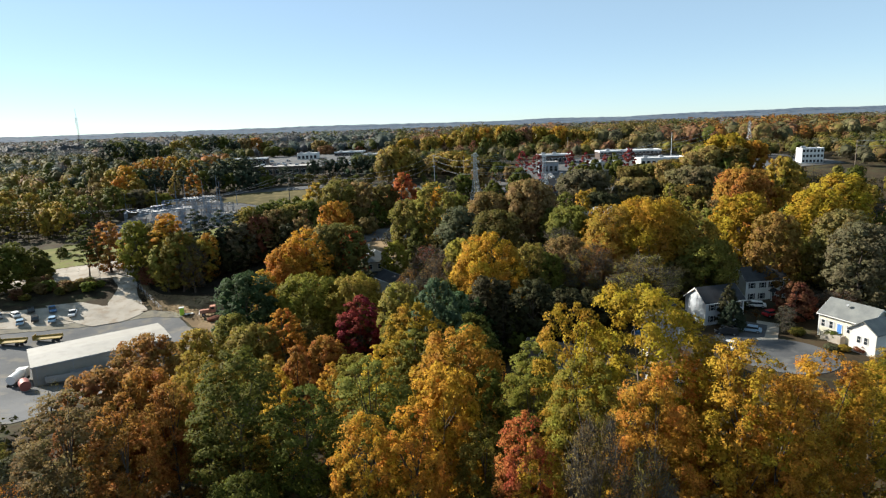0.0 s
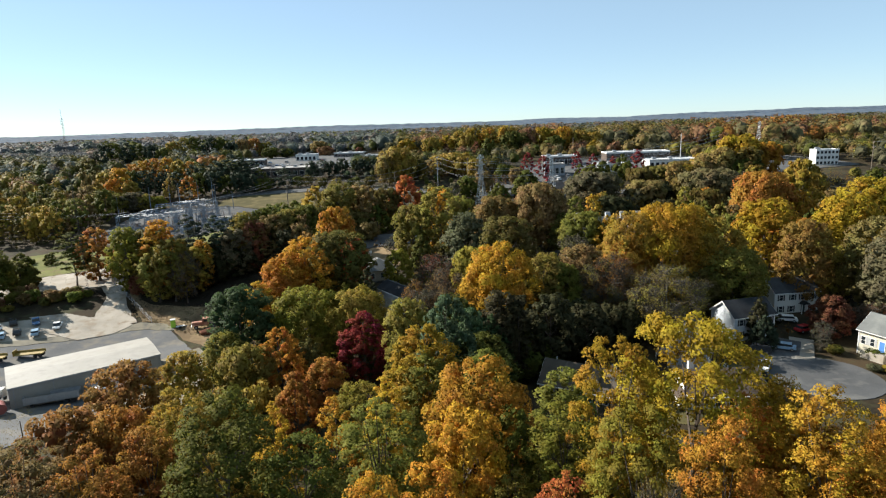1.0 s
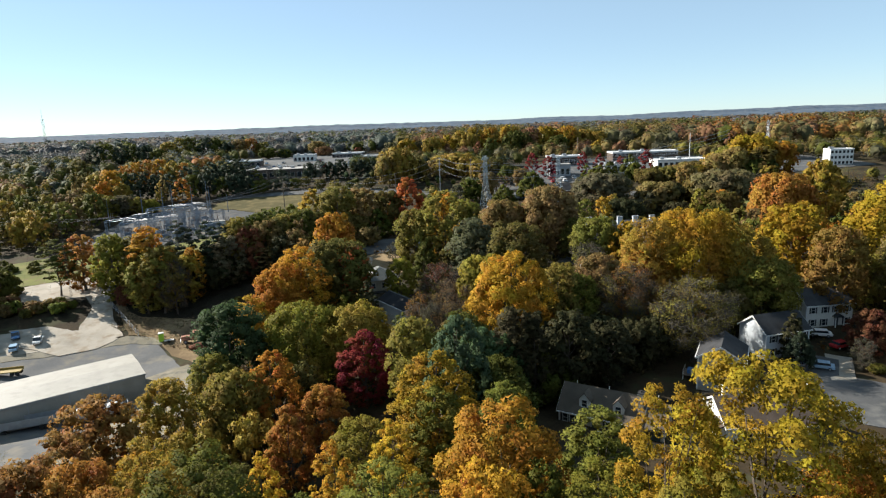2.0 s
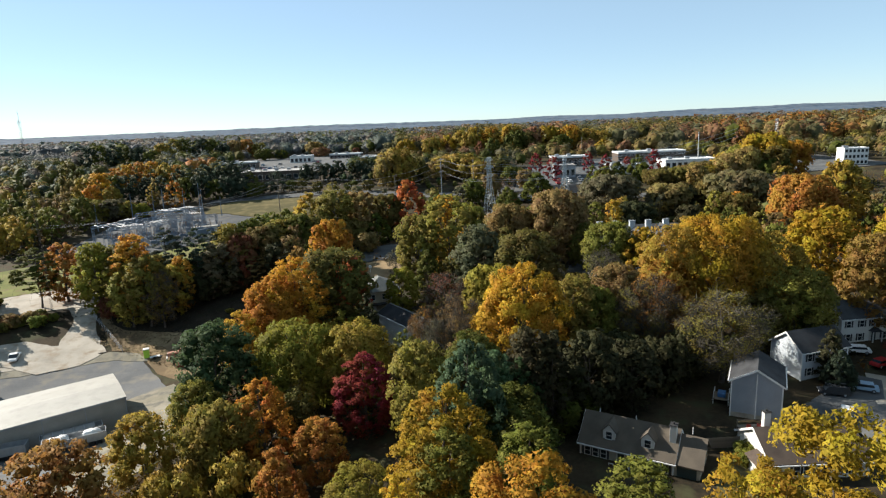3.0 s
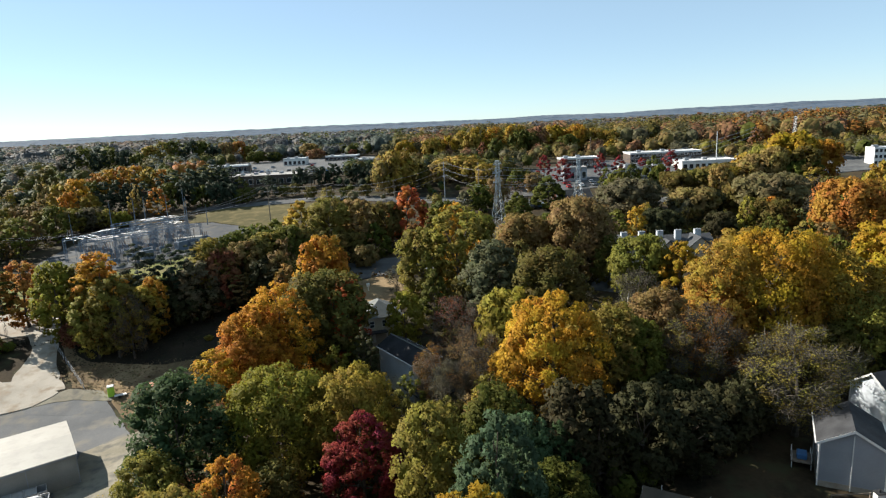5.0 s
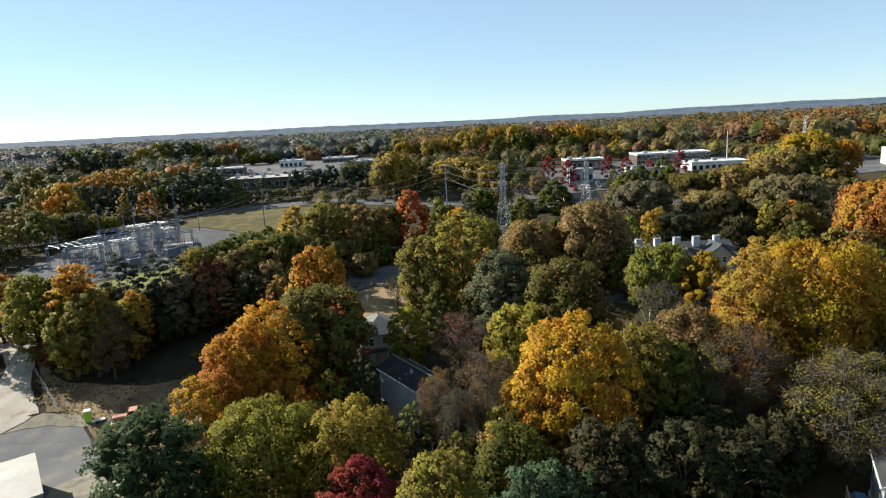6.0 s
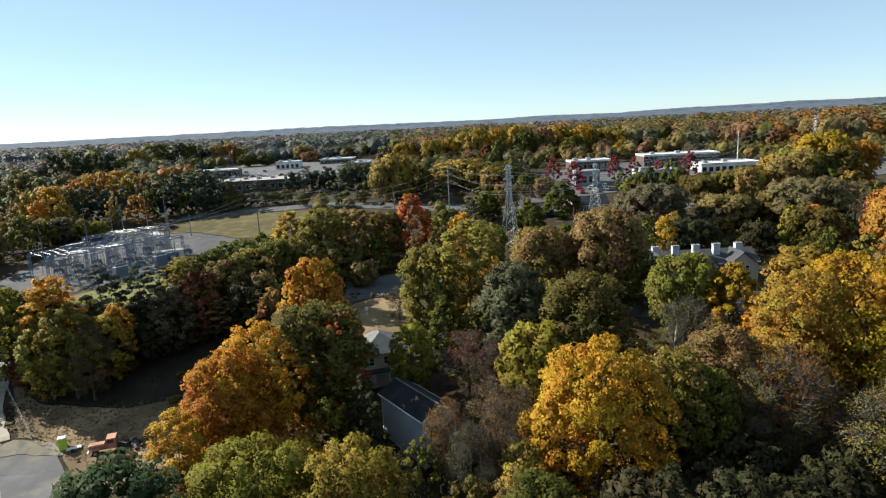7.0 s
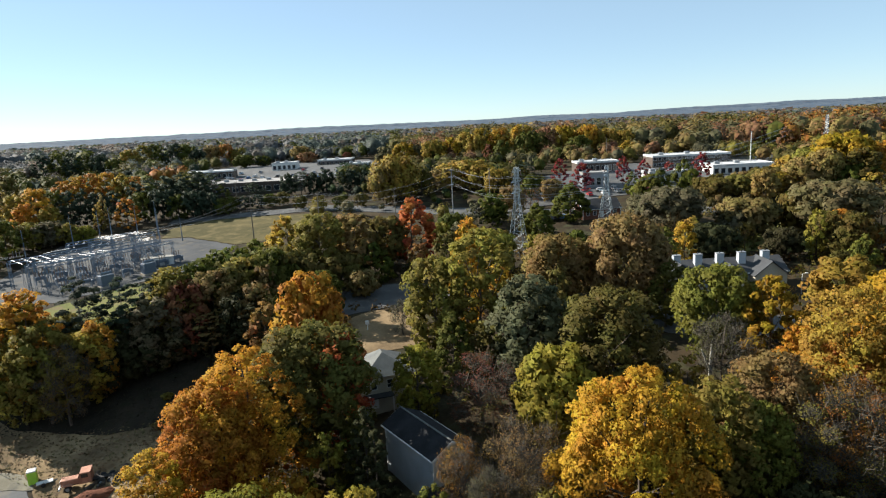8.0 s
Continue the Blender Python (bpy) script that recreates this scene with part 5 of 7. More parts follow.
def crown_lobes(rng, form, n, squat=1.0):
    """Lobes spread evenly over the crown's outline, with some inside."""
    lo, wide, full, size, flat = FORMS[form]
    flat *= squat
    size *= (44 / max(n, 44)) ** 0.3
    rel = np.linspace(0.0, 1.0, 200)
    up = np.clip((rel - wide) / (1 - wide), 0, 1)
    prof = np.where(rel < wide, 0.55 + 0.45 * np.sqrt(rel / wide), np.maximum(0, 1 - up ** full) ** (1 / min(full, 2.3)))
    cum = np.cumsum(prof + 0.12)
    pick = np.interp((np.arange(n) + 0.2 + 0.6 * rng.random(n)) / n * cum[-1], cum, rel)
    env = np.interp(pick, rel, prof)
    lr = NOMINAL_R * size * (0.72 + 0.56 * rng.random(n)) * (0.62 + 0.38 * env)
    ang = np.arange(n) * 2.39996 + rng.normal(0, 0.3, n)
    inner = np.where(rng.random(n) < 0.12, 0.45, 0.88 + 0.18 * rng.random(n))
    rad = np.maximum(0, NOMINAL_R * env * 1.04 - lr * 0.75) * inner
    z = (lo + (1 - lo) * pick) * NOMINAL_H
    z = np.minimum(z, NOMINAL_H - lr * flat * 0.95)
    return np.stack([rad * np.cos(ang), rad * np.sin(ang), z], 1), lr, flat


def toward(nrm, d):
    """The same normals, turned to the side of d."""
    return nrm * np.where(np.sum(nrm * d, 1, keepdims=True) < 0, -1.0, 1.0)


def leaf_sprays(rng, pos, nrm, size):
    """Small uneven leaf sprays, one triangle each, about pos and turned along nrm."""
    n = len(pos)
    a = unit(np.cross(nrm, unit(rng.normal(size=(n, 3)))))
    b = np.cross(nrm, a)
    s = size * (0.55 + 0.9 * rng.random((n, 1)))
    k = 0.72 + 0.56 * rng.random((n, 3, 1))
    q = np.stack([a * s * 0.70 + nrm * s * 0.12, (b * 0.52 - a * 0.42) * s, (-b * 0.52 - a * 0.42) * s], 1) * k
    return pos[:, None, :] + q


ICO = np.array([(0, -0.526, 0.851), (0, 0.526, 0.851), (0.526, 0.851, 0), (-0.526, 0.851, 0), (0.851, 0, 0.526), (0.851, 0, -0.526), (-0.851, 0, 0.526), (-0.851, 0, -0.526), (0, -0.526, -0.851), (0, 0.526, -0.851), (0.526, -0.851, 0), (-0.526, -0.851, 0)])
ICO_FACES = [(i, j, k) for i in range(12) for j in range(i + 1, 12) for k in range(j + 1, 12) if max(np.linalg.norm(ICO[i] - ICO[j]), np.linalg.norm(ICO[j] - ICO[k]), np.linalg.norm(ICO[i] - ICO[k])) < 1.1]


def lobe_core(rng, centre, radius, flat):
    """A small uneven solid inside one lobe, added to stop light leaking through, with a normal at each corner."""
    v = ICO * (0.8 + 0.35 * rng.random((12, 1)))
    q = v[np.array(ICO_FACES)]
    n = unit(q.mean(1))
    turn = np.sum(np.cross(q[:, 1] - q[:, 0], q[:, 2] - q[:, 0]) * n, 1) < 0
    q[turn] = q[turn][:, ::-1]
    return centre + q * radius * np.array([1, 1, flat]), n


def crown_mesh(form, seed, lobes, leaves, leaf, rough=0.5, squat=1.0, core=0.46):
    """A crown of lobes, each a bunch of smaller clumps set with leaf sprays round an added solid core; squat: how far
    it will be flattened.
    """
    rng = np.random.default_rng(seed)
    c, lr, flat = crown_lobes(rng, form, lobes, squat)
    qs, ns = [], []
    tall, level = np.array([1, 1, squat]), np.array([1, 1, 1 / squat])
    heart = np.array([0, 0, NOMINAL_H * 0.4])
    clumps = 8 if leaves > 90 else 6
    for i in range(lobes):
        away = unit(c[i] - heart)
        dirs = unit(rng.normal(size=(clumps * 3, 3)) + 0.75 * away + np.array([0, 0, 0.25]))
        dirs = dirs[dirs[:, 2] > -0.5][:clumps]
        m = len(dirs)
        centre = c[i] + dirs * (lr[i] * rng.uniform(0.5, 0.78, (m, 1))) * np.array([1, 1, flat])
        sr = lr[i] * rng.uniform(0.34, 0.56, m)
        n = int(leaves * (lr[i] / lr.mean()) ** 2 * (0.8 + 0.4 * rng.random()) * (0.5 if c[i][2] < 0.28 * NOMINAL_H else 1.0))
        k = rng.choice(m, n, p=sr ** 2 / np.sum(sr ** 2))
        d = unit(rng.normal(size=(n, 3)) + 0.55 * dirs[k])
        keep = d[:, 2] > -0.6
        d, k = d[keep], k[keep]
        n = len(d)
        rr = sr[k] * (1.08 - 0.42 * rng.random(n) ** 1.8)
        p = centre[k] + d * rr[:, None] * np.array([1, 1, 0.85 * squat])
        nr = unit(d + rough * rng.normal(size=(n, 3)))
        qs.append(p[:, None] + (leaf_sprays(rng, p, toward(nr, d), leaf) - p[:, None]) * tall)
        ns.append(unit(level * unit(0.42 * d + 0.38 * dirs[k] + 0.6 * unit(p - heart) + 0.17 * rng.normal(size=(n, 3)))))
        # leaf-coloured core, added to keep light from passing through the lobe
        if form not in ("pine", "bare") and core:
            q, nq = lobe_core(rng, c[i] * np.array([0.94, 0.94, 0.99]), lr[i] * core, flat)
            qs.append(q)
            ns.append(unit(nq * level))
    return sprays_mesh("crown", np.concatenate(qs), None, np.concatenate(ns)), c, lr


def twig_mesh(seed, twigs, leaves):
    """A nearly leafless crown: many fine twigs that fork outwards, with some leaves left."""
    rng = np.random.default_rng(seed)
    c, lr, flat = crown_lobes(rng, "bare", 26)
    k = rng.integers(0, 26, twigs)
    d = unit(rng.normal(size=(twigs, 3)) + unit(c[k] - np.array([0, 0, NOMINAL_H * 0.3])) * 0.9 + np.array([0, 0, 0.35]))
    a = c[k] + rng.normal(size=(twigs, 3)) * lr[k][:, None] * 0.35
    ln = lr[k][:, None] * (0.5 + 0.8 * rng.random((twigs, 1)))
    b = a + d * ln
    side = unit(np.cross(d, rng.normal(size=(twigs, 3)))) * (0.016 + 0.018 * rng.random((twigs, 1)))
    q = np.stack([a - side * 1.6, a + side * 1.6, b], 1)
    kl = rng.integers(0, 26, leaves)
    p = c[kl] + unit(rng.normal(size=(leaves, 3))) * lr[kl][:, None] * (0.6 + 0.5 * rng.random((leaves, 1)))
    away = unit(p - np.array([0, 0, NOMINAL_H * 0.45]))
    lq = leaf_sprays(rng, p, toward(unit(rng.normal(size=(leaves, 3))), away), 0.15)
    return sprays_mesh("branchwork", q), sprays_mesh("crown", lq, None, unit(away + 0.3 * rng.normal(size=(leaves, 3)))), c, lr


def trunk_mesh(form, seed, c, lr):
    rng = np.random.default_rng(seed)
    bm = bmesh.new()
    top = 0.8 if form in ("broad", "syc", "bare") else 0.94
    girth = 0.33 if form != "pine" else 0.26
    pts = [Vector((rng.normal(0, 0.18) * (j > 0), rng.normal(0, 0.18) * (j > 0), NOMINAL_H * top * j / 5 - (0.5 if j == 0 else 0))) for j in range(6)]
    add_tube(bm, pts, [girth * (1 - j * 0.18) + (0.12 if j == 0 else 0) for j in range(6)], 7)
    for i in rng.permutation(len(c))[:12]:
        end = Vector(c[i])
        j = min(4, max(1, int(end.z / NOMINAL_H / top * 5 * 0.62)))
        start = pts[j].lerp(pts[j + 1], float(rng.random()))
        mid = start.lerp(end, 0.5) + Vector((0, 0, -0.06 * (end - start).length))
        add_tube(bm, [start, mid, end], [0.13, 0.085, 0.03], 4)
    return bm_mesh("trunk", bm, BARK)


PROTO = {}


def proto(form, level, variant, squat=1.0):
    key = (form, level, variant, squat)
    if key not in PROTO:
        seed = sum(ord(ch) for ch in form) * 7 + variant * 131 + level * 17
        if form == "bare":
            tw, cr, c, lr = twig_mesh(seed, (4200, 3000, 1800, 4200, 4200)[level], (9000, 5600, 2000, 12000, 12000)[level])
            tw.materials.append(TWIG)
        else:
            tw = None
            lobes = {"broad": (92, 64, 40, 110, 130), "oval": (96, 66, 40, 110, 130), "syc": (84, 60, 36, 96, 110), "pine": (46, 42, 34, 46, 46), "conifer": (84, 56, 34, 84, 84)}[form][level]
            total = {"broad": (10500, 5200, 2100, 22000, 34000), "oval": (10200, 5000, 2000, 23000, 36000), "syc": (9500, 4900, 2100, 20000, 36000), "pine": (10000, 6400, 3800, 10000, 10000), "conifer": (12000, 6500, 2800, 12000, 12000)}[form][level]
            leaves = total / lobes
            leaf = (0.38, 0.57, 0.85, 0.25, 0.185)[level]
            cr, c, lr = crown_mesh(form, seed, lobes, leaves, leaf, (0.36, 0.27, 0.22, 0.42, 0.5)[level], squat, 0.46 if level < 3 else 0.0 if form == "syc" else 0.30)
        cr.materials.append(LEAF)
        PROTO[key] = (tw, cr, trunk_mesh(form, seed + 5, c, lr))
    return PROTO[key]


tree_rng = random.Random(41)
BRIGHT = ("yellow", "gold", "amber", "orange", "yolive", "red", "redor", "ygreen", "rust")
PLANTED, FAR_TREES = [], []
KIND_WORDS = {"broad": "tall spreading broadleaf tree with", "oval": "upright oval-crowned tree with", "syc": "open-branched sycamore-like tree with", "pine": "tall bare-stemmed pine with", "conifer": "dense evergreen tree with", "bare": "half-bare grey-branched tree with a few"}


def tree(form, colour, x, y, h, r, level=None):
    """One tree: its base, height, crown radius and leaf colour."""
    if level is None and y > 330:
        FAR_TREES.append((form, colour, x, y, h, r))
        PLANTED.append((x, y, r, h))
        return
    if level is None:
        r = max(r, h * 0.15)
        full = colour in BRIGHT and (r > 4.7 or y < 95)
        large = r > 6.8
        level = (4 if x > 18 and y < 72 or r > 8.4 else 3 if r > 7.2 or y < 72 or full else 1 if colour == "deepolive" else 0) if y < 168 else (0 if large else 1) if y < 232 else (1 if large else 2)
    s = (r / NOMINAL_R, r / NOMINAL_R, h / NOMINAL_H)
    tw, cr, tk = proto(form, level, tree_rng.randrange(3), 1.0 if form == "bare" else 0.5 if form == "pine" else 0.62 if s[0] < 0.8 * s[2] else 1.0 if s[0] < 1.3 * s[2] else 1.6 if s[0] < 2.0 * s[2] else 2.4)
    low = h < 7.0
    root = thing("shrub" if low else "tree", pose(x, y, gz(x, y), 0, 0, tree_rng.uniform(0, 360)), KIND_WORDS[form] + " " + WORDS[colour] + (", low and bushy" if low else ""), "shrub" if low else "tree", "woodland trees")
    sm = Matrix.Diagonal((*s, 1))
    part("trunk", tk, BARK, root, m=sm)
    if tw:
        part("branchwork", tw, TWIG, root, m=sm)
    ob = part("crown", cr, LEAF, root, m=sm)
    j = tree_rng.uniform(1.6, 1.95)
    base = TINTS[colour]
    ob.color = (base[0] * j * tree_rng.uniform(0.92, 1.08), base[1] * j * tree_rng.uniform(0.92, 1.08), base[2] * j, 1)
    PLANTED.append((x, y, r, h))
    return root


tree("broad", "dkgreen", -25.4, 67.0, 24.3, 5.6)
tree("broad", "yolive", -33.3, 75.0, 21.4, 3.8)
tree("broad", "rustbrown", -48.6, 92.0, 18.6, 5.6)
tree("broad", "rustbrown", -47.9, 84.0, 18.1, 3.6)
tree("broad", "rustbrown", -45.1, 72.0, 20.2, 5.2)
tree("broad", "rust", -40.1, 74.0, 19.6, 4.8)
tree("broad", "brown", -42.8, 62.0, 21.9, 5.2)
tree("broad", "rust", -36.7, 62.0, 21.1, 4.2)
tree("broad", "rust", -34.9, 70.0, 19.2, 3.6)
tree("broad", "green", -9.3, 66.0, 23.0, 5.3)
tree("broad", "orange", 1.0, 78.0, 22.1, 6.6)
tree("broad", "gold", -1.2, 69.0, 20.4, 5.0)
tree("broad", "gold", -9.2, 57.0, 20.9, 3.6)
tree("broad", "gold", -4.3, 59.0, 20.5, 3.7)
tree("broad", "dkgreen", -17.3, 66.0, 19.9, 4.5)
tree("oval", "yellow", -23.3, 77.0, 18.4, 3.0)
tree("oval", "gold", -17.2, 83.0, 16.2, 3.2)
tree("oval", "yellow", -10.4, 82.0, 19.0, 3.5)
tree("syc", "amber", 22.4, 68.0, 29.6, 8.1)
tree("syc", "amber", 13.8, 66.0, 28.7, 3.8)
tree("broad", "ygreen", 9.5, 69.0, 20.5, 4.7)
tree("syc", "ygreen", 14.2, 60.0, 24.6, 4.2)
tree("broad", "gold", 29.3, 57.0, 27.0, 5.4)
tree("broad", "orange", 25.0, 62.0, 24.0, 3.8)
tree("broad", "orange", 19.7, 55.0, 26.0, 4.4)
tree("broad", "gold", 31.8, 55.0, 24.5, 4.4)
tree("broad", "redor", 7.0, 56.0, 20.6, 3.0)
tree("broad", "dkgreen", 4.3, 72.0, 19.1, 2.8)
tree("oval", "amber", -6.0, 99.0, 20.0, 6.8)
tree("broad", "green", -5.5, 94.0, 16.8, 3.7)
tree("broad", "green", 2.9, 92.0, 18.1, 3.6)
tree("broad", "green", 12.5, 84.0, 18.1, 4.3)
tree("oval", "red", -19.3, 126.0, 14.3, 5.3)
tree("broad", "rust", -23.5, 110.0, 11.0, 3.6)
tree("oval", "orange", -33.0, 115.0, 15.8, 4.8)
tree("broad", "pinegreen", -44.6, 130.0, 21.3, 7.0)
tree("broad", "olive", -45.4, 122.0, 14.0, 4.3)
tree("broad", "olive", -38.4, 112.0, 13.6, 5.4)
tree("oval", "rust", -26.2, 98.0, 13.6, 3.4)
tree("broad", "yolive", -47.5, 108.0, 14.9, 4.3)
tree("oval", "gold", -38.1, 161.0, 25.3, 8.5)
tree("broad", "orange", -42.9, 158.0, 21.6, 6.3)
tree("broad", "dkolive", -30.4, 170.0, 22.8, 8.2)
tree("broad", "orange", -33.6, 182.0, 26.5, 6.4)
tree("oval", "yellow", 10.1, 147.0, 22.9, 9.6)
tree("broad", "yolive", -21.5, 135.0, 16.8, 6.6)
tree("broad", "ygreen", -32.4, 136.0, 17.7, 7.8)
tree("oval", "teal", -2.4, 110.0, 21.3, 5.3)
tree("broad", "olive", -9.7, 118.0, 18.6, 4.6)
tree("conifer", "dkgreen", 12.6, 127.0, 8.8, 6.8)
tree("broad", "yellow", -47.0, 150.0, 18.0, 4.0)
tree("broad", "yolive", 43.6, 159.5, 25.0, 6.9)
tree("broad", "amber", 53.9, 160.0, 26.1, 10.4)
tree("broad", "yolive", 62.7, 156.0, 23.3, 7.5)
tree("bare", "olive", 45.9, 139.0, 17.4, 8.2)
tree("bare", "rust", 37.4, 150.0, 17.5, 5.9)
tree("broad", "amber", 83.9, 172.0, 23.2, 8.3)
tree("broad", "rust", 107.9, 222.0, 20.8, 9.7)
tree("oval", "yolive", 134.6, 245.0, 20.8, 8.6)
tree("broad", "amber", 102.1, 168.0, 24.0, 8.0)
tree("broad", "brown", 98.6, 150.0, 22.7, 7.2)
tree("broad", "amber", 119.4, 185.0, 24.3, 8.9)
tree("broad", "rustbrown", 84.7, 155.0, 21.6, 6.1)
tree("broad", "olive", 65.1, 150.0, 17.3, 7.3)
tree("broad", "olive", 95.2, 160.0, 14.1, 8.5)
tree("broad", "orange", -41.7, 160.0, 21.9, 6.3)
tree("broad", "dkolive", -34.3, 168.0, 23.9, 5.7)
tree("broad", "redor", -27.0, 172.0, 20.1, 4.0)
tree("bare", "rust", -10.0, 152.0, 13.7, 3.3)
tree("bare", "brown", -2.4, 150.0, 16.3, 5.0)
tree("broad", "ygreen", 5.4, 168.0, 15.5, 6.6)
tree("broad", "dkolive", 14.6, 174.0, 22.1, 7.8)
tree("broad", "greyolive", 3.6, 184.0, 21.4, 6.7)
tree("conifer", "dkgreen", -9.5, 188.0, 14.8, 4.5)
tree("broad", "ygreen", -16.0, 178.0, 13.8, 3.9)
tree("bare", "redbrown", -5.8, 174.0, 12.8, 6.2)
tree("syc", "olive", -3.7, 198.0, 26.8, 6.4)
tree("broad", "olive", -12.6, 200.0, 21.2, 6.0)
tree("broad", "brown", 29.6, 213.0, 22.4, 9.1)
tree("broad", "brown", 15.1, 217.0, 18.2, 7.5)
tree("broad", "green", 39.6, 192.0, 17.2, 7.2)
tree("oval", "amber", 45.5, 184.0, 18.1, 5.3)
forked = tree("bare", "greyolive", 33.2, 176.0, 15.3, 5.4)
spin = Matrix.Rotation(-forked.matrix_basis.to_euler().z, 4, "Z")
limb = add_tube(bmesh.new(), [(-1.2, 0.2, -0.4), (-1.7, -0.2, 4.0), (-2.0, -0.4, 7.0), (-1.9, -0.5, 10.8)], [0.36, 0.32, 0.26, 0.12], 7)
add_tube(limb, [(-2.0, -0.4, 6.6), (-2.8, -0.6, 8.2), (-3.7, -0.8, 10.2)], [0.20, 0.15, 0.07], 6)
part("pale_limb", limb, PALE_BARK, forked, "smooth white bark of a forked stem", spin)
tree("oval", "orange", 46.0, 176.0, 12.7, 4.5)
tree("bare", "rustbrown", 34.0, 160.0, 15.5, 5.3)
tree("broad", "green", 25.3, 150.0, 16.0, 4.3)
tree("broad", "bronze", 60.1, 187.0, 19.2, 6.4)
tree("broad", "gold", 45.1, 160.0, 19.1, 4.9)
tree("bare", "olive", 34.3, 149.0, 16.3, 5.9)
tree("broad", "olive", -43.8, 250.0, 20.1, 6.9)
tree("broad", "brown", -35.3, 255.0, 18.2, 6.4)
tree("oval", "yolive", -54.3, 258.0, 18.5, 6.5)
tree("conifer", "dkgreen", -60.3, 246.0, 15.1, 6.8)
tree("broad", "dkgreen", -63.2, 232.0, 17.5, 6.2)
tree("oval", "redor", -18.7, 264.0, 20.4, 6.7)
tree("broad", "dkolive", -26.5, 262.0, 15.4, 6.6)
tree("conifer", "dkgreen", -29.1, 250.0, 10.9, 5.5)
tree("broad", "orange", -91.0, 197.0, 24.6, 5.9)
tree("pine", "darkgreen", -86.1, 207.0, 22.6, 4.6)
tree("pine", "darkgreen", -77.6, 207.0, 21.6, 4.3)
tree("pine", "darkgreen", -74.9, 212.0, 19.4, 3.6)
tree("broad", "olive", -70.2, 214.0, 19.9, 6.1)
tree("broad", "dkgreen", -65.6, 220.0, 19.1, 6.4)
tree("broad", "gold", -79.5, 200.0, 16.6, 3.3)
tree("broad", "olive", -86.4, 193.0, 19.8, 5.7)
tree("bare", "rustbrown", -82.3, 192.0, 16.2, 4.7)
tree("broad", "redbrown", -66.7, 212.0, 17.3, 5.4)
tree("broad", "dkolive", -60.2, 222.0, 16.5, 6.5)
tree("broad", "dkgreen", -53.6, 232.0, 15.9, 6.9)
tree("broad", "dkolive", -46.2, 242.0, 11.3, 7.0)
tree("broad", "dkolive", -37.9, 245.0, 9.7, 6.0)
tree("broad", "brown", -31.3, 238.0, 6.8, 4.2)
tree("oval", "orange", -34.8, 184.0, 25.6, 4.5)
tree("bare", "greyolive", 23.7, 182.0, 9.5, 2.9)
tree("broad", "deepolive", 62.8, 245.0, 10.5, 6.5)
tree("syc", "deepolive", 82.8, 245.0, 8.3, 5.1)
tree("broad", "dkolive", 96.1, 240.0, 12.3, 7.6)
tree("broad", "yolive", 113.3, 310.0, 9.3, 5.8)
tree("conifer", "dkgreen", 37.1, 300.0, 13.0, 7.0)
tree("conifer", "dkgreen", 22.4, 285.0, 10.7, 5.6)
tree("conifer", "dkgreen", 26.8, 248.0, 10.7, 6.6)
tree("broad", "green", 2.9, 240.0, 14.2, 5.9)
tree("oval", "gold", -2.0, 255.0, 15.2, 4.8)
tree("oval", "red", 45.8, 360.0, 12.0, 3.8)
tree("oval", "red", 52.2, 345.0, 12.0, 4.6)
tree("conifer", "dkgreen", 71.7, 318.0, 10.1, 6.3)
tree("broad", "dkolive", 103.6, 330.0, 6.0, 3.4)
tree("broad", "greyolive", -71.0, 208.0, 16.3, 5.8)
tree("broad", "ygreen", -103.7, 200.0, 21.3, 5.6)
tree("oval", "rust", -118.7, 210.0, 18.4, 6.9)
tree("pine", "dkgreen", -124.4, 206.0, 18.1, 5.8)
tree("broad", "yolive", -82.1, 198.0, 15.0, 5.6)
tree("broad", "dkgreen", -144.6, 192.5, 16.0, 8.0)
tree("conifer", "dkgreen", -141.8, 205.0, 9.0, 5.8)
tree("conifer", "dkgreen", 138.4, 300.0, 11.5, 7.2)
tree("broad", "rustbrown", 102.6, 168.0, 9.9, 9.5)
tree("broad", "greyolive", 96.9, 140.0, 22.0, 7.2)
tree("bare", "redbrown", 91.9, 140.0, 6.0, 6.0)
tree("oval", "redbrown", 81.2, 138.0, 9.4, 4.6)
tree("conifer", "deepolive", 65.6, 138.0, 9.6, 3.0)
tree("conifer", "darkgreen", 64.8, 134.0, 7.4, 2.9)
tree("broad", "brown", -61.9, 216.0, 17.7, 5.6)
tree("broad", "olive", -58.0, 228.0, 16.2, 6.1)
tree("broad", "dkolive", -52.4, 238.0, 14.6, 6.5)
tree("broad", "olive", -91.2, 193.0, 16.1, 5.2)
tree("broad", "dkolive", 35.6, 206.0, 14.4, 4.7)
tree("broad", "dkgreen", 35.0, 214.0, 10.8, 3.7)
tree("oval", "darkgreen", -143.3, 356.0, 17.1, 5.5)
tree("pine", "darkgreen", -137.4, 358.0, 17.8, 5.5)
tree("oval", "darkgreen", -131.2, 360.0, 18.2, 5.8)
tree("pine", "darkgreen", -124.8, 362.0, 18.9, 6.1)
tree("oval", "darkgreen", -118.0, 362.0, 18.8, 6.1)
tree("pine", "darkgreen", -110.5, 360.0, 17.9, 5.5)
tree("oval", "dkgreen", -105.6, 358.0, 12.3, 4.5)
tree("broad", "dkgreen", -137.6, 350.0, 12.9, 5.4)
tree("broad", "darkgreen", -129.7, 351.0, 13.1, 5.4)
tree("oval", "dkgreen", -122.7, 350.0, 11.0, 5.1)
tree("broad", "darkgreen", -116.1, 351.0, 12.0, 5.4)
tree("oval", "darkgreen", -109.3, 352.0, 10.3, 5.4)
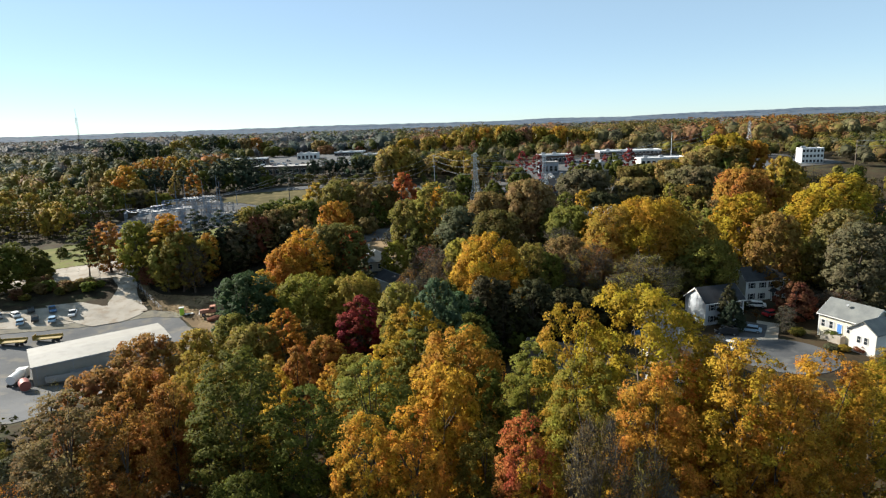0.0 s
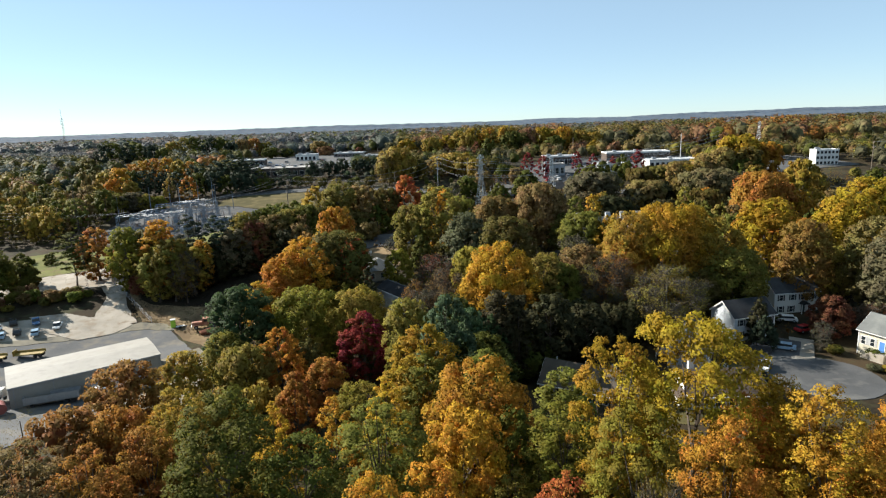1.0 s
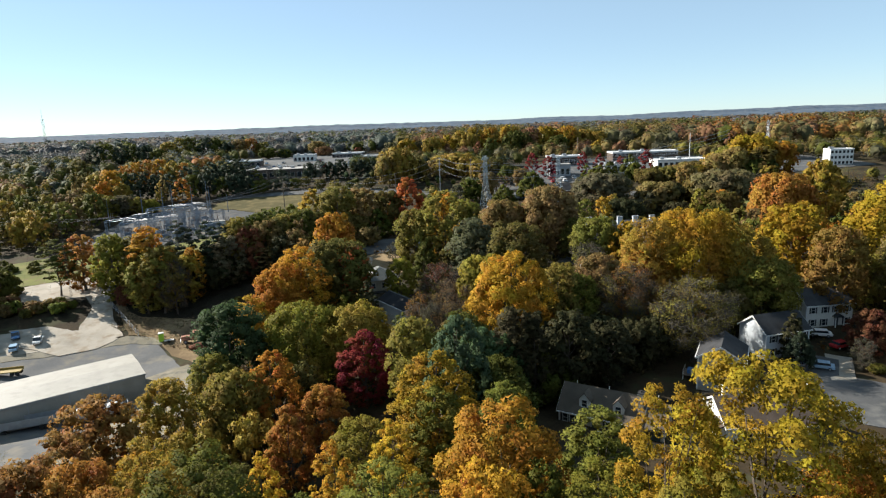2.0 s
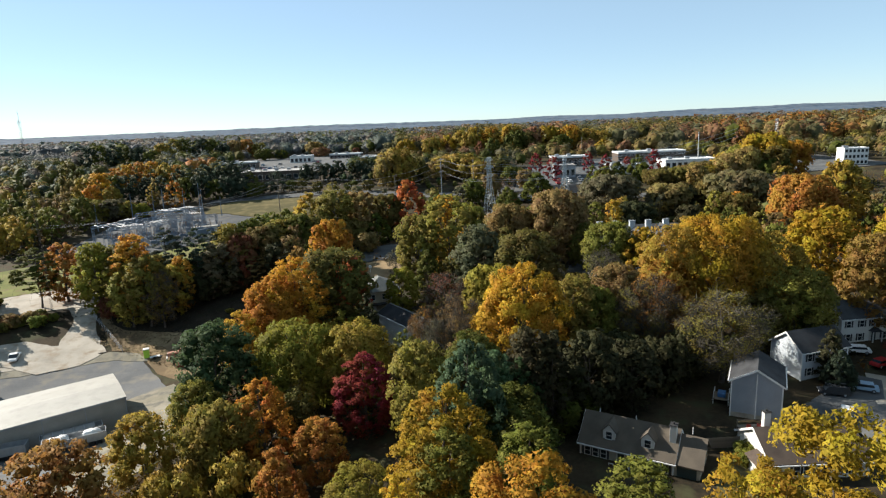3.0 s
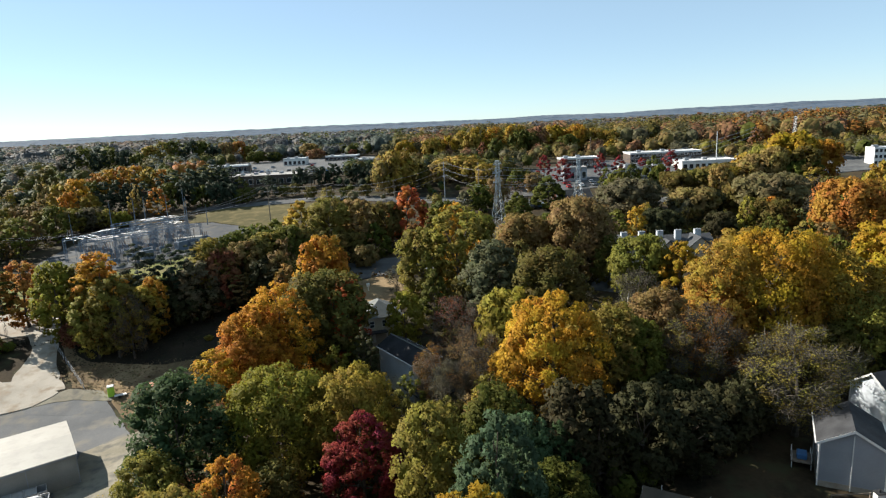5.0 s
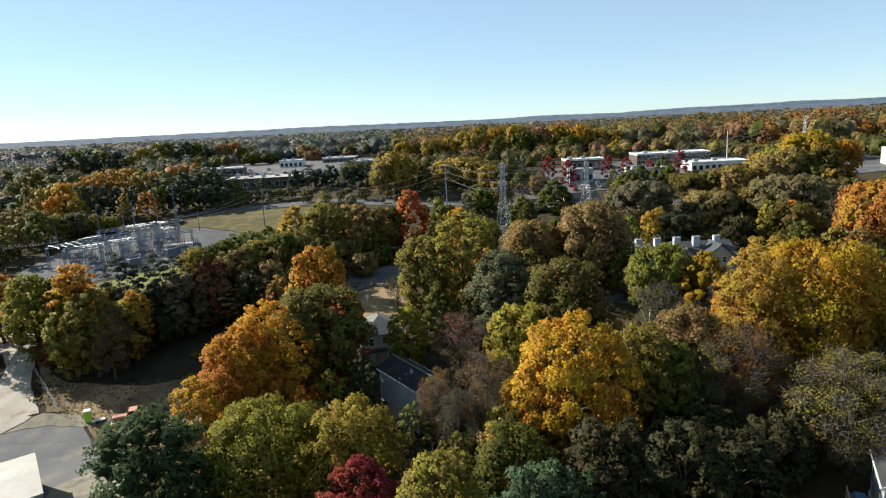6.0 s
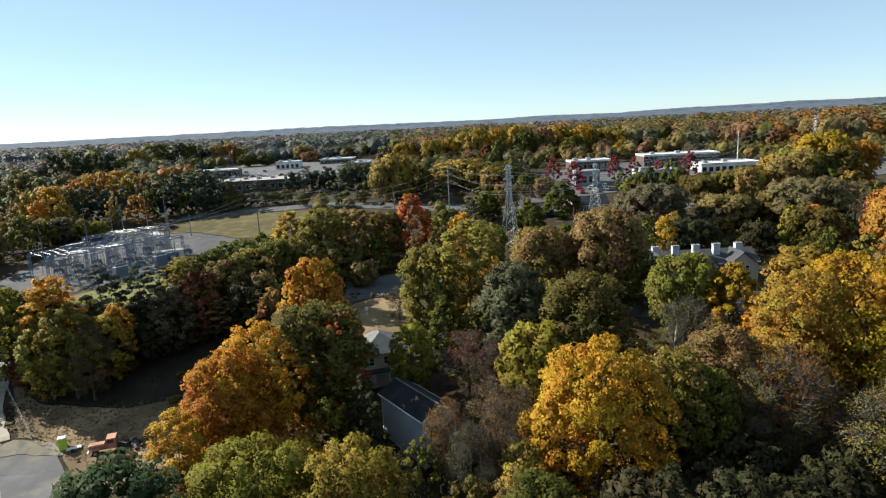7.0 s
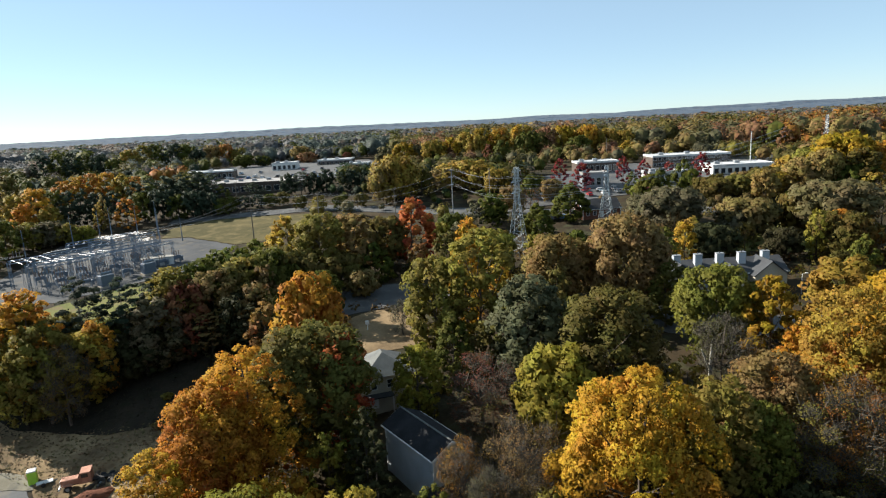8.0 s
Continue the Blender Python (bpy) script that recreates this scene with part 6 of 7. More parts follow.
tree("broad", "dkgreen", -103.5, 352.0, 7.4, 4.6)
tree("broad", "orange", -195.3, 392.0, 15.0, 5.0)
tree("broad", "gold", -187.2, 390.0, 16.9, 5.3)
tree("broad", "orange", -179.8, 390.0, 17.5, 5.3)
tree("broad", "gold", -173.7, 392.0, 17.2, 5.3)
tree("broad", "yolive", -164.5, 388.0, 16.6, 5.0)
tree("broad", "orange", -156.7, 386.0, 15.0, 4.7)
tree("broad", "dkgreen", -175.3, 350.0, 16.9, 5.3)
tree("broad", "darkgreen", -168.6, 349.0, 16.1, 5.3)
tree("oval", "darkgreen", -162.6, 350.0, 16.4, 5.3)
tree("broad", "darkgreen", -156.7, 350.0, 14.9, 5.1)
tree("oval", "darkgreen", -151.4, 352.0, 14.6, 5.4)
tree("broad", "gold", -174.3, 336.0, 20.5, 5.7)
tree("broad", "yolive", -182.0, 334.0, 19.3, 5.3)
tree("broad", "dkolive", -212.8, 376.0, 21.4, 5.8)
tree("broad", "orange", -173.3, 326.0, 16.6, 4.4)
tree("broad", "yolive", -165.9, 330.0, 14.1, 4.5)
tree("broad", "olive", -166.8, 318.0, 10.6, 5.6)
tree("broad", "greyolive", -160.8, 320.0, 10.0, 5.7)
tree("broad", "olive", -155.3, 322.0, 8.1, 5.0)
tree("broad", "ygreen", -149.1, 322.0, 6.7, 4.1)
tree("broad", "dkolive", -170.5, 312.0, 13.4, 5.2)
tree("oval", "yolive", -150.5, 338.0, 12.3, 2.8)
tree("broad", "darkgreen", -270.9, 500.0, 19.3, 6.8)
tree("broad", "dkgreen", -264.0, 505.0, 20.0, 6.8)
tree("broad", "darkgreen", -254.2, 505.0, 20.2, 6.8)
tree("broad", "dkgreen", -246.2, 508.0, 18.7, 6.9)
tree("broad", "darkgreen", -235.0, 505.0, 17.2, 6.9)
tree("broad", "dkgreen", -223.0, 500.0, 14.6, 6.4)
tree("broad", "yolive", -235.0, 545.0, 17.7, 7.1)
tree("broad", "olive", -229.2, 555.0, 20.4, 7.7)
tree("broad", "dkgreen", -220.3, 560.0, 21.0, 7.7)
tree("broad", "darkgreen", -209.2, 560.0, 20.4, 7.7)
tree("broad", "dkgreen", -200.2, 565.0, 19.3, 7.8)
tree("broad", "darkgreen", -190.3, 560.0, 14.2, 6.5)
tree("broad", "brown", -188.4, 585.0, 16.5, 7.3)
tree("broad", "rust", -178.3, 590.0, 16.7, 7.3)
tree("broad", "olive", -167.7, 590.0, 13.4, 6.9)
tree("broad", "dkgreen", -149.7, 540.0, 8.8, 5.5)
tree("broad", "darkgreen", -137.9, 545.0, 7.5, 4.7)
tree("broad", "yolive", -115.4, 580.0, 11.9, 6.8)
tree("broad", "redbrown", -109.5, 575.0, 6.5, 4.0)
tree("broad", "redbrown", -77.8, 570.0, 6.0, 3.2)
tree("oval", "darkgreen", -82.2, 384.0, 10.9, 4.4)
tree("pine", "darkgreen", -76.3, 385.0, 11.4, 4.4)
tree("oval", "darkgreen", -70.5, 386.0, 10.2, 4.4)
tree("oval", "darkgreen", -64.4, 388.0, 11.1, 4.7)
tree("pine", "darkgreen", -57.8, 386.0, 9.8, 4.7)
tree("oval", "darkgreen", -51.9, 388.0, 10.4, 4.7)
tree("oval", "darkgreen", -45.4, 386.0, 9.4, 4.7)
tree("broad", "dkgreen", -102.0, 360.0, 6.0, 3.4)
tree("broad", "darkgreen", -97.2, 361.0, 6.0, 3.4)
tree("oval", "darkgreen", -91.5, 362.0, 6.0, 3.6)
tree("broad", "dkgreen", -85.8, 362.0, 6.0, 3.2)
tree("pine", "darkgreen", -97.2, 378.0, 9.4, 4.0)
tree("pine", "darkgreen", -92.1, 376.0, 7.2, 3.2)
tree("broad", "dkolive", -80.5, 364.0, 6.0, 3.2)
tree("broad", "dkolive", -70.3, 352.0, 6.0, 3.3)
tree("broad", "olive", -61.0, 348.0, 6.0, 3.2)
tree("broad", "dkgreen", -51.9, 344.0, 6.0, 3.2)
tree("broad", "dkolive", -42.7, 348.0, 6.0, 3.2)
tree("broad", "greyolive", 68.3, 282.0, 12.4, 7.7)
tree("broad", "greyolive", 58.3, 280.0, 11.7, 7.2)
tree("broad", "deepolive", 87.9, 268.0, 10.2, 6.3)
tree("broad", "greyolive", 77.2, 262.0, 9.6, 6.0)
tree("broad", "dkolive", 99.2, 268.0, 11.0, 6.8)
tree("broad", "brown", 111.8, 328.0, 6.4, 3.9)
tree("broad", "dkolive", 94.3, 322.0, 6.5, 4.1)
tree("conifer", "dkgreen", 93.2, 330.0, 8.6, 5.2)
tree("conifer", "dkgreen", 81.3, 332.0, 9.6, 4.6)
tree("broad", "brown", 35.9, 330.0, 9.0, 4.6)
tree("broad", "dkgreen", 29.3, 338.0, 9.9, 5.2)
tree("broad", "dkolive", 25.1, 350.0, 11.0, 5.4)
tree("broad", "yolive", 16.5, 350.0, 11.2, 6.1)
tree("broad", "yolive", 10.1, 360.0, 12.0, 6.3)
tree("broad", "brown", 17.6, 312.0, 11.2, 5.3)
tree("broad", "dkgreen", 8.9, 300.0, 11.2, 5.0)
tree("broad", "yolive", 133.2, 330.0, 10.5, 6.4)
tree("broad", "olive", 136.8, 325.0, 14.5, 6.7)
tree("broad", "dkolive", 141.7, 300.0, 17.4, 6.0)
tree("broad", "orange", 154.9, 310.0, 17.6, 7.3)
tree("broad", "redor", 207.5, 470.0, 8.7, 5.3)
tree("broad", "rust", 214.8, 470.0, 6.3, 3.9)
tree("broad", "dkolive", 60.0, 480.0, 15.6, 7.2)
tree("broad", "yolive", 47.1, 490.0, 20.7, 8.1)
tree("broad", "gold", 31.2, 480.0, 20.5, 7.9)
tree("broad", "dkgreen", 80.4, 490.0, 17.4, 7.4)
tree("broad", "yolive", 95.3, 490.0, 15.2, 7.4)
tree("broad", "yolive", 15.9, 470.0, 17.6, 7.0)
tree("broad", "dkolive", -85.1, 200.0, 13.0, 6.1)
tree("broad", "deepolive", -79.2, 203.0, 10.8, 5.7)
tree("broad", "deepolive", -74.1, 207.0, 10.5, 5.9)
tree("broad", "deepolive", -69.0, 212.0, 9.9, 6.1)
tree("broad", "deepolive", -63.0, 216.0, 9.3, 6.3)
tree("broad", "amber", 28.9, 64.0, 25.1, 2.9)
tree("oval", "gold", 29.4, 60.0, 25.1, 2.5)

# ---- tall trees round the shops, offices and the far road ----
tree("broad", "yolive", -28.1, 352.0, 20.1, 10.8)
tree("broad", "straw", -32.3, 350.0, 17.0, 7.0)
tree("broad", "yolive", 3.9, 372.0, 12.6, 14.1)
tree("broad", "straw", -5.8, 368.0, 10.9, 7.5)
tree("oval", "dkolive", -16.8, 360.0, 13.0, 6.1)
tree("pine", "darkgreen", 33.7, 382.0, 8.2, 5.9)
tree("pine", "darkgreen", 23.4, 384.0, 5.4, 5.3)
tree("oval", "dkgreen", 13.1, 350.0, 3.0, 7.1)
tree("conifer", "dkgreen", 22.9, 278.0, 9.8, 3.7)
tree("bare", "rust", 26.3, 322.0, 7.7, 4.4)
tree("oval", "gold", -6.1, 207.0, 24.7, 2.9)
tree("broad", "yolive", -9.9, 470.0, 15.3, 7.5)
tree("oval", "amber", 0.4, 475.0, 16.4, 7.1)
tree("broad", "yolive", 10.8, 478.0, 18.6, 7.5)
tree("broad", "amber", 21.3, 480.0, 20.9, 7.5)
tree("broad", "yolive", 33.2, 480.0, 19.6, 7.5)
tree("oval", "gold", 43.0, 482.0, 20.6, 6.9)
tree("broad", "dkgreen", 48.8, 470.0, 17.0, 7.7)
tree("oval", "redbrown", 20.8, 440.0, 13.1, 3.4)
tree("broad", "russet", 62.8, 482.0, 18.8, 7.9)
tree("broad", "amber", 73.1, 482.0, 18.8, 7.6)
tree("broad", "dkgreen", 80.3, 465.0, 13.0, 7.3)
tree("broad", "yolive", 89.2, 484.0, 17.3, 7.6)
tree("broad", "yolive", 100.5, 478.0, 15.7, 7.9)
tree("broad", "amber", -28.8, 480.0, 14.5, 7.2)
tree("broad", "khaki", -40.4, 485.0, 12.3, 6.9)
tree("oval", "dkgreen", 29.9, 452.0, 13.9, 6.4)
tree("broad", "yolive", 110.5, 474.0, 14.1, 7.4)
tree("oval", "amber", 105.6, 450.0, 9.8, 5.7)
tree("oval", "red", 103.4, 345.0, 12.6, 4.1)
tree("oval", "red", 80.5, 350.0, 10.8, 3.5)
tree("oval", "red", 72.0, 352.0, 12.6, 3.1)
tree("oval", "red", 92.2, 352.0, 8.7, 3.3)
tree("conifer", "dkgreen", 93.1, 338.0, 11.6, 5.2)
tree("conifer", "green", 71.8, 322.0, 8.8, 5.8)
tree("conifer", "dkgreen", 68.7, 330.0, 9.6, 3.3)
tree("broad", "dkolive", 94.2, 312.0, 7.9, 6.1)
tree("broad", "dkolive", 105.8, 315.0, 8.0, 6.2)
tree("broad", "dkolive", 117.7, 318.0, 9.3, 7.3)
tree("broad", "straw", 108.7, 304.0, 11.6, 4.7)
tree("broad", "amber", 142.2, 312.0, 21.4, 10.6)
tree("broad", "straw", 131.8, 306.0, 16.9, 6.9)
tree("broad", "straw", 125.2, 308.0, 14.2, 7.0)
tree("broad", "dkgreen", 142.0, 300.0, 12.1, 5.8)
tree("syc", "khaki", 106.5, 262.0, 15.5, 12.0)
tree("syc", "brown", 81.8, 264.0, 12.0, 8.5)
tree("syc", "greyolive", 60.3, 268.0, 16.2, 8.7)
tree("bare", "brown", 124.8, 266.0, 13.2, 4.1)
tree("oval", "russet", 188.1, 430.0, 12.8, 4.5)
tree("oval", "yolive", 110.2, 470.0, 10.2, 6.7)
tree("broad", "gold", 89.1, 480.0, 18.6, 7.9)
tree("oval", "khaki", 126.9, 460.0, 9.7, 4.9)
tree("conifer", "dkgreen", 172.3, 455.0, 7.2, 6.5)
tree("broad", "russet", -106.5, 560.0, 8.1, 7.4)
tree("broad", "straw", -114.3, 575.0, 12.6, 8.5)
tree("broad", "dkgreen", -149.6, 540.0, 9.4, 8.3)
tree("broad", "dkgreen", -137.4, 545.0, 7.9, 6.4)
tree("broad", "straw", -197.5, 372.0, 14.7, 6.3)
tree("broad", "straw", -196.1, 345.0, 11.1, 4.1)
tree("broad", "straw", -211.2, 375.0, 12.1, 6.4)
tree("broad", "straw", -184.8, 342.0, 9.2, 4.5)
tree("broad", "khaki", -166.1, 330.0, 8.0, 6.5)
tree("pine", "darkgreen", -120.7, 366.0, 17.8, 6.1)
tree("pine", "darkgreen", -125.4, 362.0, 17.4, 5.5)
tree("pine", "darkgreen", -114.6, 368.0, 13.7, 4.2)
tree("oval", "straw", -149.8, 340.0, 15.4, 2.5)
tree("oval", "orange", -139.1, 338.0, 13.6, 5.0)
tree("pine", "darkgreen", -76.0, 392.0, 10.3, 6.7)
tree("pine", "darkgreen", -103.7, 398.0, 6.0, 4.9)

tree("broad", "gold", 40.3, 61.0, 24.2, 4.6)
tree("broad", "amber", 46.7, 63.0, 22.0, 4.3)
tree("broad", "amber", 54.8, 70.0, 20.7, 4.8)
tree("broad", "gold", 35.8, 58.0, 22.7, 3.4)
tree("bare", "brown", 13.4, 52.0, 22.1, 2.9)
tree("broad", "gold", 8.7, 55.0, 18.6, 2.2)
tree("bare", "olive", 17.5, 50.0, 19.7, 2.5)

# ---- shrubs ----
shrub_rng = random.Random(19)
for i in range(34):
    sx, sy = shrub_rng.uniform(-140, -107), shrub_rng.uniform(186, 200)
    if sy > 186 + (sx + 140) * 0.45 - 3:
        tree("broad", shrub_rng.choice(("olive", "dkolive", "brown", "green", "redbrown")), sx, sy, shrub_rng.uniform(1.8, 4.2), shrub_rng.uniform(1.2, 2.4), 2)
for sx, sy, sh, sr in ((-158, 232, 3.0, 2.6), (-152, 236, 2.6, 2.2), (-163, 236, 3.4, 2.8), (-148, 230, 2.4, 2.0), (-154, 214, 5.5, 2.4)):
    tree("conifer", "dkgreen", sx, sy, sh, sr, 2)
for sx, sy, sh, sr, sc in ((84.0, 126.6, 2.2, 2.0, "dkgreen"), (77.6, 130.2, 1.8, 1.6, "olive"), (79.5, 121.0, 1.2, 1.4, "greyolive"), (81.5, 120.0, 1.3, 1.3, "yolive"), (84.6, 119.0, 1.6, 1.5, "redbrown"),
                           (38.0, 113.2, 2.4, 1.8, "green"), (37.0, 111.4, 2.0, 1.6, "green"), (17.5, 115.6, 1.6, 0.7, "dkgreen"), (19.8, 114.0, 1.8, 0.7, "dkgreen"), (22.9, 112.0, 1.8, 0.7, "dkgreen"), (25.5, 110.5, 1.6, 0.7, "dkgreen")):
    tree("broad", sc, sx, sy, sh, sr, 1)
for sx, sy, sh, sr, sc in ((-64, 188, 1.4, 1.2, "brown"), (-61, 193, 1.6, 1.3, "greyolive"), (-66, 197, 1.2, 1.2, "olive"), (-58, 186, 2.6, 2.0, "rust"), (-60, 181, 1.5, 1.4, "brown")):
    tree("broad", sc, sx, sy, sh, sr, 2)
tree("bare", "greyolive", 75.5, 131.5, 6.5, 2.2, 1)
# Trees added or made taller to shade the beige house and the back yard.
tree("broad", "dkgreen", -1, 127, 16.5, 5)
tree("broad", "deepolive", 8, 124.5, 17.5, 4.8)
tree("broad", "dkgreen", 4, 113, 13, 4.5)
tree("broad", "deepolive", 18, 126, 16, 4.6)
# The next three are added only to shade and hide the ground.
tree("broad", "deepolive", 26, 129.5, 12.5, 4.6)
tree("broad", "deepolive", 33, 135, 10.5, 4.4)
tree("broad", "deepolive", 39.5, 140, 10, 4.2)
tree("broad", "olive", 21, 152, 18, 6)
tree("broad", "brown", 31, 157, 18, 6)
tree("broad", "rust", 42, 160, 17, 5.6)
tree("conifer", "pinegreen", 6, 121, 14, 4.6)
tree("conifer", "deepolive", 13, 130, 15, 4.4)
tree("conifer", "deepolive", 20, 137, 11, 4.4)
tree("broad", "deepolive", 28, 142, 9.5, 4.4)
tree("broad", "deepolive", 11, 137, 9, 4)
tree("broad", "deepolive", 24, 131, 6.5, 3.4)
tree("broad", "deepolive", 33, 137, 6.5, 3.4)
tree("broad", "dkolive", -97, 203, 20, 6)
tree("broad", "olive", -94, 198, 16, 5.8)
tree("broad", "dkolive", -92, 208, 14, 5.6)
tree("broad", "dkolive", -106, 208, 17, 5)
tree("broad", "dkolive", -88, 204, 12.5, 5.8)
tree("broad", "dkgreen", -83, 208, 12, 5.8)
tree("broad", "deepolive", -77, 212, 12, 5.8)
tree("broad", "rustbrown", -71, 217, 13, 5.8)
tree("broad", "redbrown", -100, 198, 6.5, 3)
tree("broad", "dkgreen", 68, 152, 9, 3.4)
tree("broad", "dkolive", 58, 149, 13, 4.4)
# Added to shade the beige house's roof.
tree("conifer", "deepolive", 11.2, 122.6, 17, 3.8)
tree("broad", "dkgreen", -38.5, 222, 13, 4.6)
tree("bare", "greyolive", -20, 213, 8, 3.2)

tree("conifer", "deepolive", -22.4, 158, 15.6, 3.1)
tree("conifer", "deepolive", -20.6, 153, 15.0, 2.8)
tree("conifer", "dkgreen", -24.5, 163, 14.0, 3.0)
tree("broad", "teal", 1.4, 120, 15.5, 4.0)
tree("bare", "greyolive", -7.2, 145, 13.0, 3.4)
tree("bare", "brown", -1.5, 158, 9.0, 4.4)
tree("bare", "brown", 3.5, 153, 8.0, 3.8)

# ---- woods between the larger trees ----
# rectangles along the ground without trees: x0, x1, y0, y1
YARD_OPEN = [(-150, -104, 160, 200), (-135, -53, 104, 181), (-116, -92, 181, 200), (-188, -112, 196, 256), (-92, -58, 180, 206), (-70, -52, 168, 206), (-126, -76, 206, 262), (-38, -15, 204, 226), (-106, -78, 108, 140), (-70, -44, 78, 104)]
FIELD_OPEN = [(-160, -64, 256, 348), (-160, -40, 424, 560), (-128, -64, 350, 424), (-185, -64, 344, 388)]
HOUSES_OPEN = [(12, 50, 116, 152), (8, 62, 84, 122), (22, 60, 120, 137), (44, 60, 130, 150), (57, 102, 100, 139), (59, 71, 138, 148), (75, 95, 118, 160), (-28, -16, 182, 194), (-24, -7, 150, 178), (-27, -11, 100, 124)]
OFFICES_OPEN = [(36, 74, 198, 231), (28, 45, 185, 204), (46, 142, 326, 404), (28, 64, 284, 314), (168, 214, 300, 348), (80, 104, 256, 276)]
BELTS = [(-120, -20, 343, 355), (20, 70, 296, 303), (-26, 8, 230, 242)]
OPEN = YARD_OPEN + FIELD_OPEN + HOUSES_OPEN + OFFICES_OPEN + BELTS


def is_open(x, y, pad=0.0):
    return any(a - pad < x < b + pad and c - pad < y < d + pad for a, b, c, d in OPEN)


MIX = ["yolive"] * 4 + ["olive"] * 6 + ["dkolive"] * 5 + ["gold"] * 2 + ["yellow"] + ["brown"] * 3 + ["rustbrown"] * 3 + ["green"] * 4 + ["dkgreen"] * 4 + ["orange"] * 2 + ["ygreen"] * 2 + ["greyolive"] * 2 + ["redbrown"]
fill_rng = random.Random(7)


JOINED = {"q": [], "c": [], "n": []}
JOIN_PROTO = {}


def turn_z(a):
    return np.array([[math.cos(a), -math.sin(a), 0], [math.sin(a), math.cos(a), 0], [0, 0, 1]])


def joined_tree(form, colour, x, y, h, r):
    """A lesser or far tree as leaf sprays and a stem in the joined woods."""
    grade = 3 if y < 172 else 0 if r < 6.6 else 1 if r < 9.5 else 2
    key = (form, fill_rng.randrange(3), 0.5 if form == "pine" else 1.0 if r / NOMINAL_R < 1.3 * h / NOMINAL_H else 1.9, grade)
    if key not in JOIN_PROTO:
        src = (crown_mesh(form, 900 + key[1] * 7, (28, 34, 40, 36)[grade], (48, 66, 84, 92)[grade], (0.86, 0.66, 0.52, 0.44)[grade], 0.22, key[2])[0] if form != "bare" else proto(form, 2, key[1])[1])
        co = np.empty(len(src.vertices) * 3, dtype=np.float32)
        src.vertices.foreach_get("co", co)
        stem = []
        for i in range(6):
            a, b = i * math.pi / 3, (i + 1) * math.pi / 3
            stem.append([(0.3 * math.cos(a), 0.3 * math.sin(a), -0.5), (0.3 * math.cos(b), 0.3 * math.sin(b), -0.5), (0.12 * math.cos(b), 0.12 * math.sin(b), NOMINAL_H * 0.8), (0.12 * math.cos(a), 0.12 * math.sin(a), NOMINAL_H * 0.8)])
        nv = np.empty(len(src.vertices) * 3, dtype=np.float32)
        src.attributes["custom_normal"].data.foreach_get("vector", nv)
        round_stem = np.array([[math.cos((i + 0.5) * math.pi / 3), math.sin((i + 0.5) * math.pi / 3), 0] for i in range(6)])
        JOIN_PROTO[key] = np.concatenate([co.reshape(-1, 3, 3), halves(np.array(stem))]), np.concatenate([nv.reshape(-1, 3, 3)[:, 0], round_stem, round_stem])
    q, nq = JOIN_PROTO[key]
    a = fill_rng.uniform(0, 6.28)
    s = r / NOMINAL_R
    m = np.array([[math.cos(a) * s, -math.sin(a) * s, 0], [math.sin(a) * s, math.cos(a) * s, 0], [0, 0, h / NOMINAL_H]])
    c = np.repeat((np.array(TINTS[colour]) * fill_rng.uniform(1.3, 1.6))[None, :], len(q), 0)
    c[-12:] = (0.055, 0.044, 0.032)
    JOINED["q"].append(q @ m.T + np.array([x, y, gz(x, y)]))
    JOINED["c"].append(c)
    JOINED["n"].append(nq @ turn_z(a).T)
    PLANTED.append((x, y, r, h))


def lesser(form, colour, x, y, h, r):
    return tree(form, colour, x, y, h, r, 2 if y > 130 else 1 if y > 95 else 3)


def fill(n, x0, x1, y0, y1, lo, hi, mix, forms=("broad", "broad", "oval", "bare"), r0=2.8, r1=4.6, gap=0.72, plant=joined_tree):
    """Up to n lesser trees in the spaces that the larger ones leave."""
    made = 0
    for k in range(n * 40):
        y = fill_rng.uniform(y0, y1)
        x = fill_rng.uniform(x0, x1)
        if abs(x) > 0.8 * y + 12 or is_open(x, y, 1.5):
            continue
        r = fill_rng.uniform(r0, r1)
        if any((x - a) ** 2 + (y - b) ** 2 < (gap * (r + c)) ** 2 for a, b, c, d in PLANTED):
            continue
        plant(fill_rng.choice(forms), fill_rng.choice(mix), x, y, fill_rng.uniform(lo, hi), r)
        made += 1
        if made >= n:
            break


fill(26, -100, 100, 42, 100, 12, 16, MIX, plant=lesser)
fill(60, -110, 120, 100, 170, 9, 14, MIX)
fill(14, -70, -50, 205, 240, 11, 15, ["deepolive", "dkolive", "dkgreen", "brown", "rustbrown", "deepolive"], ("broad", "broad", "broad", "pine"), 3.0, 4.4, 0.6)
fill(70, -60, 150, 170, 250, 10, 15, MIX)
fill(34, -60, 190, 235, 300, 7, 11, ["olive", "dkolive", "greyolive", "yolive", "ygreen", "brown", "dkgreen"], ("broad", "broad", "bare"), 3.4, 5.2)
fill(50, -240, -100, 170, 330, 11, 17, ["dkolive", "dkgreen", "olive", "yolive", "brown", "green"], ("broad", "broad", "broad", "conifer"), 3.6, 5.4)


for far in FAR_TREES:
    joined_tree(*far)
between = sprays_mesh("woods_between", np.concatenate(JOINED["q"]), np.concatenate(JOINED["c"]), np.concatenate(JOINED["n"]))
between.materials.append(LEAF_FAR)
tagged(new("woods_between", between), "lesser trees of mixed autumn colours between the tall ones", "woods", kind="stuff")


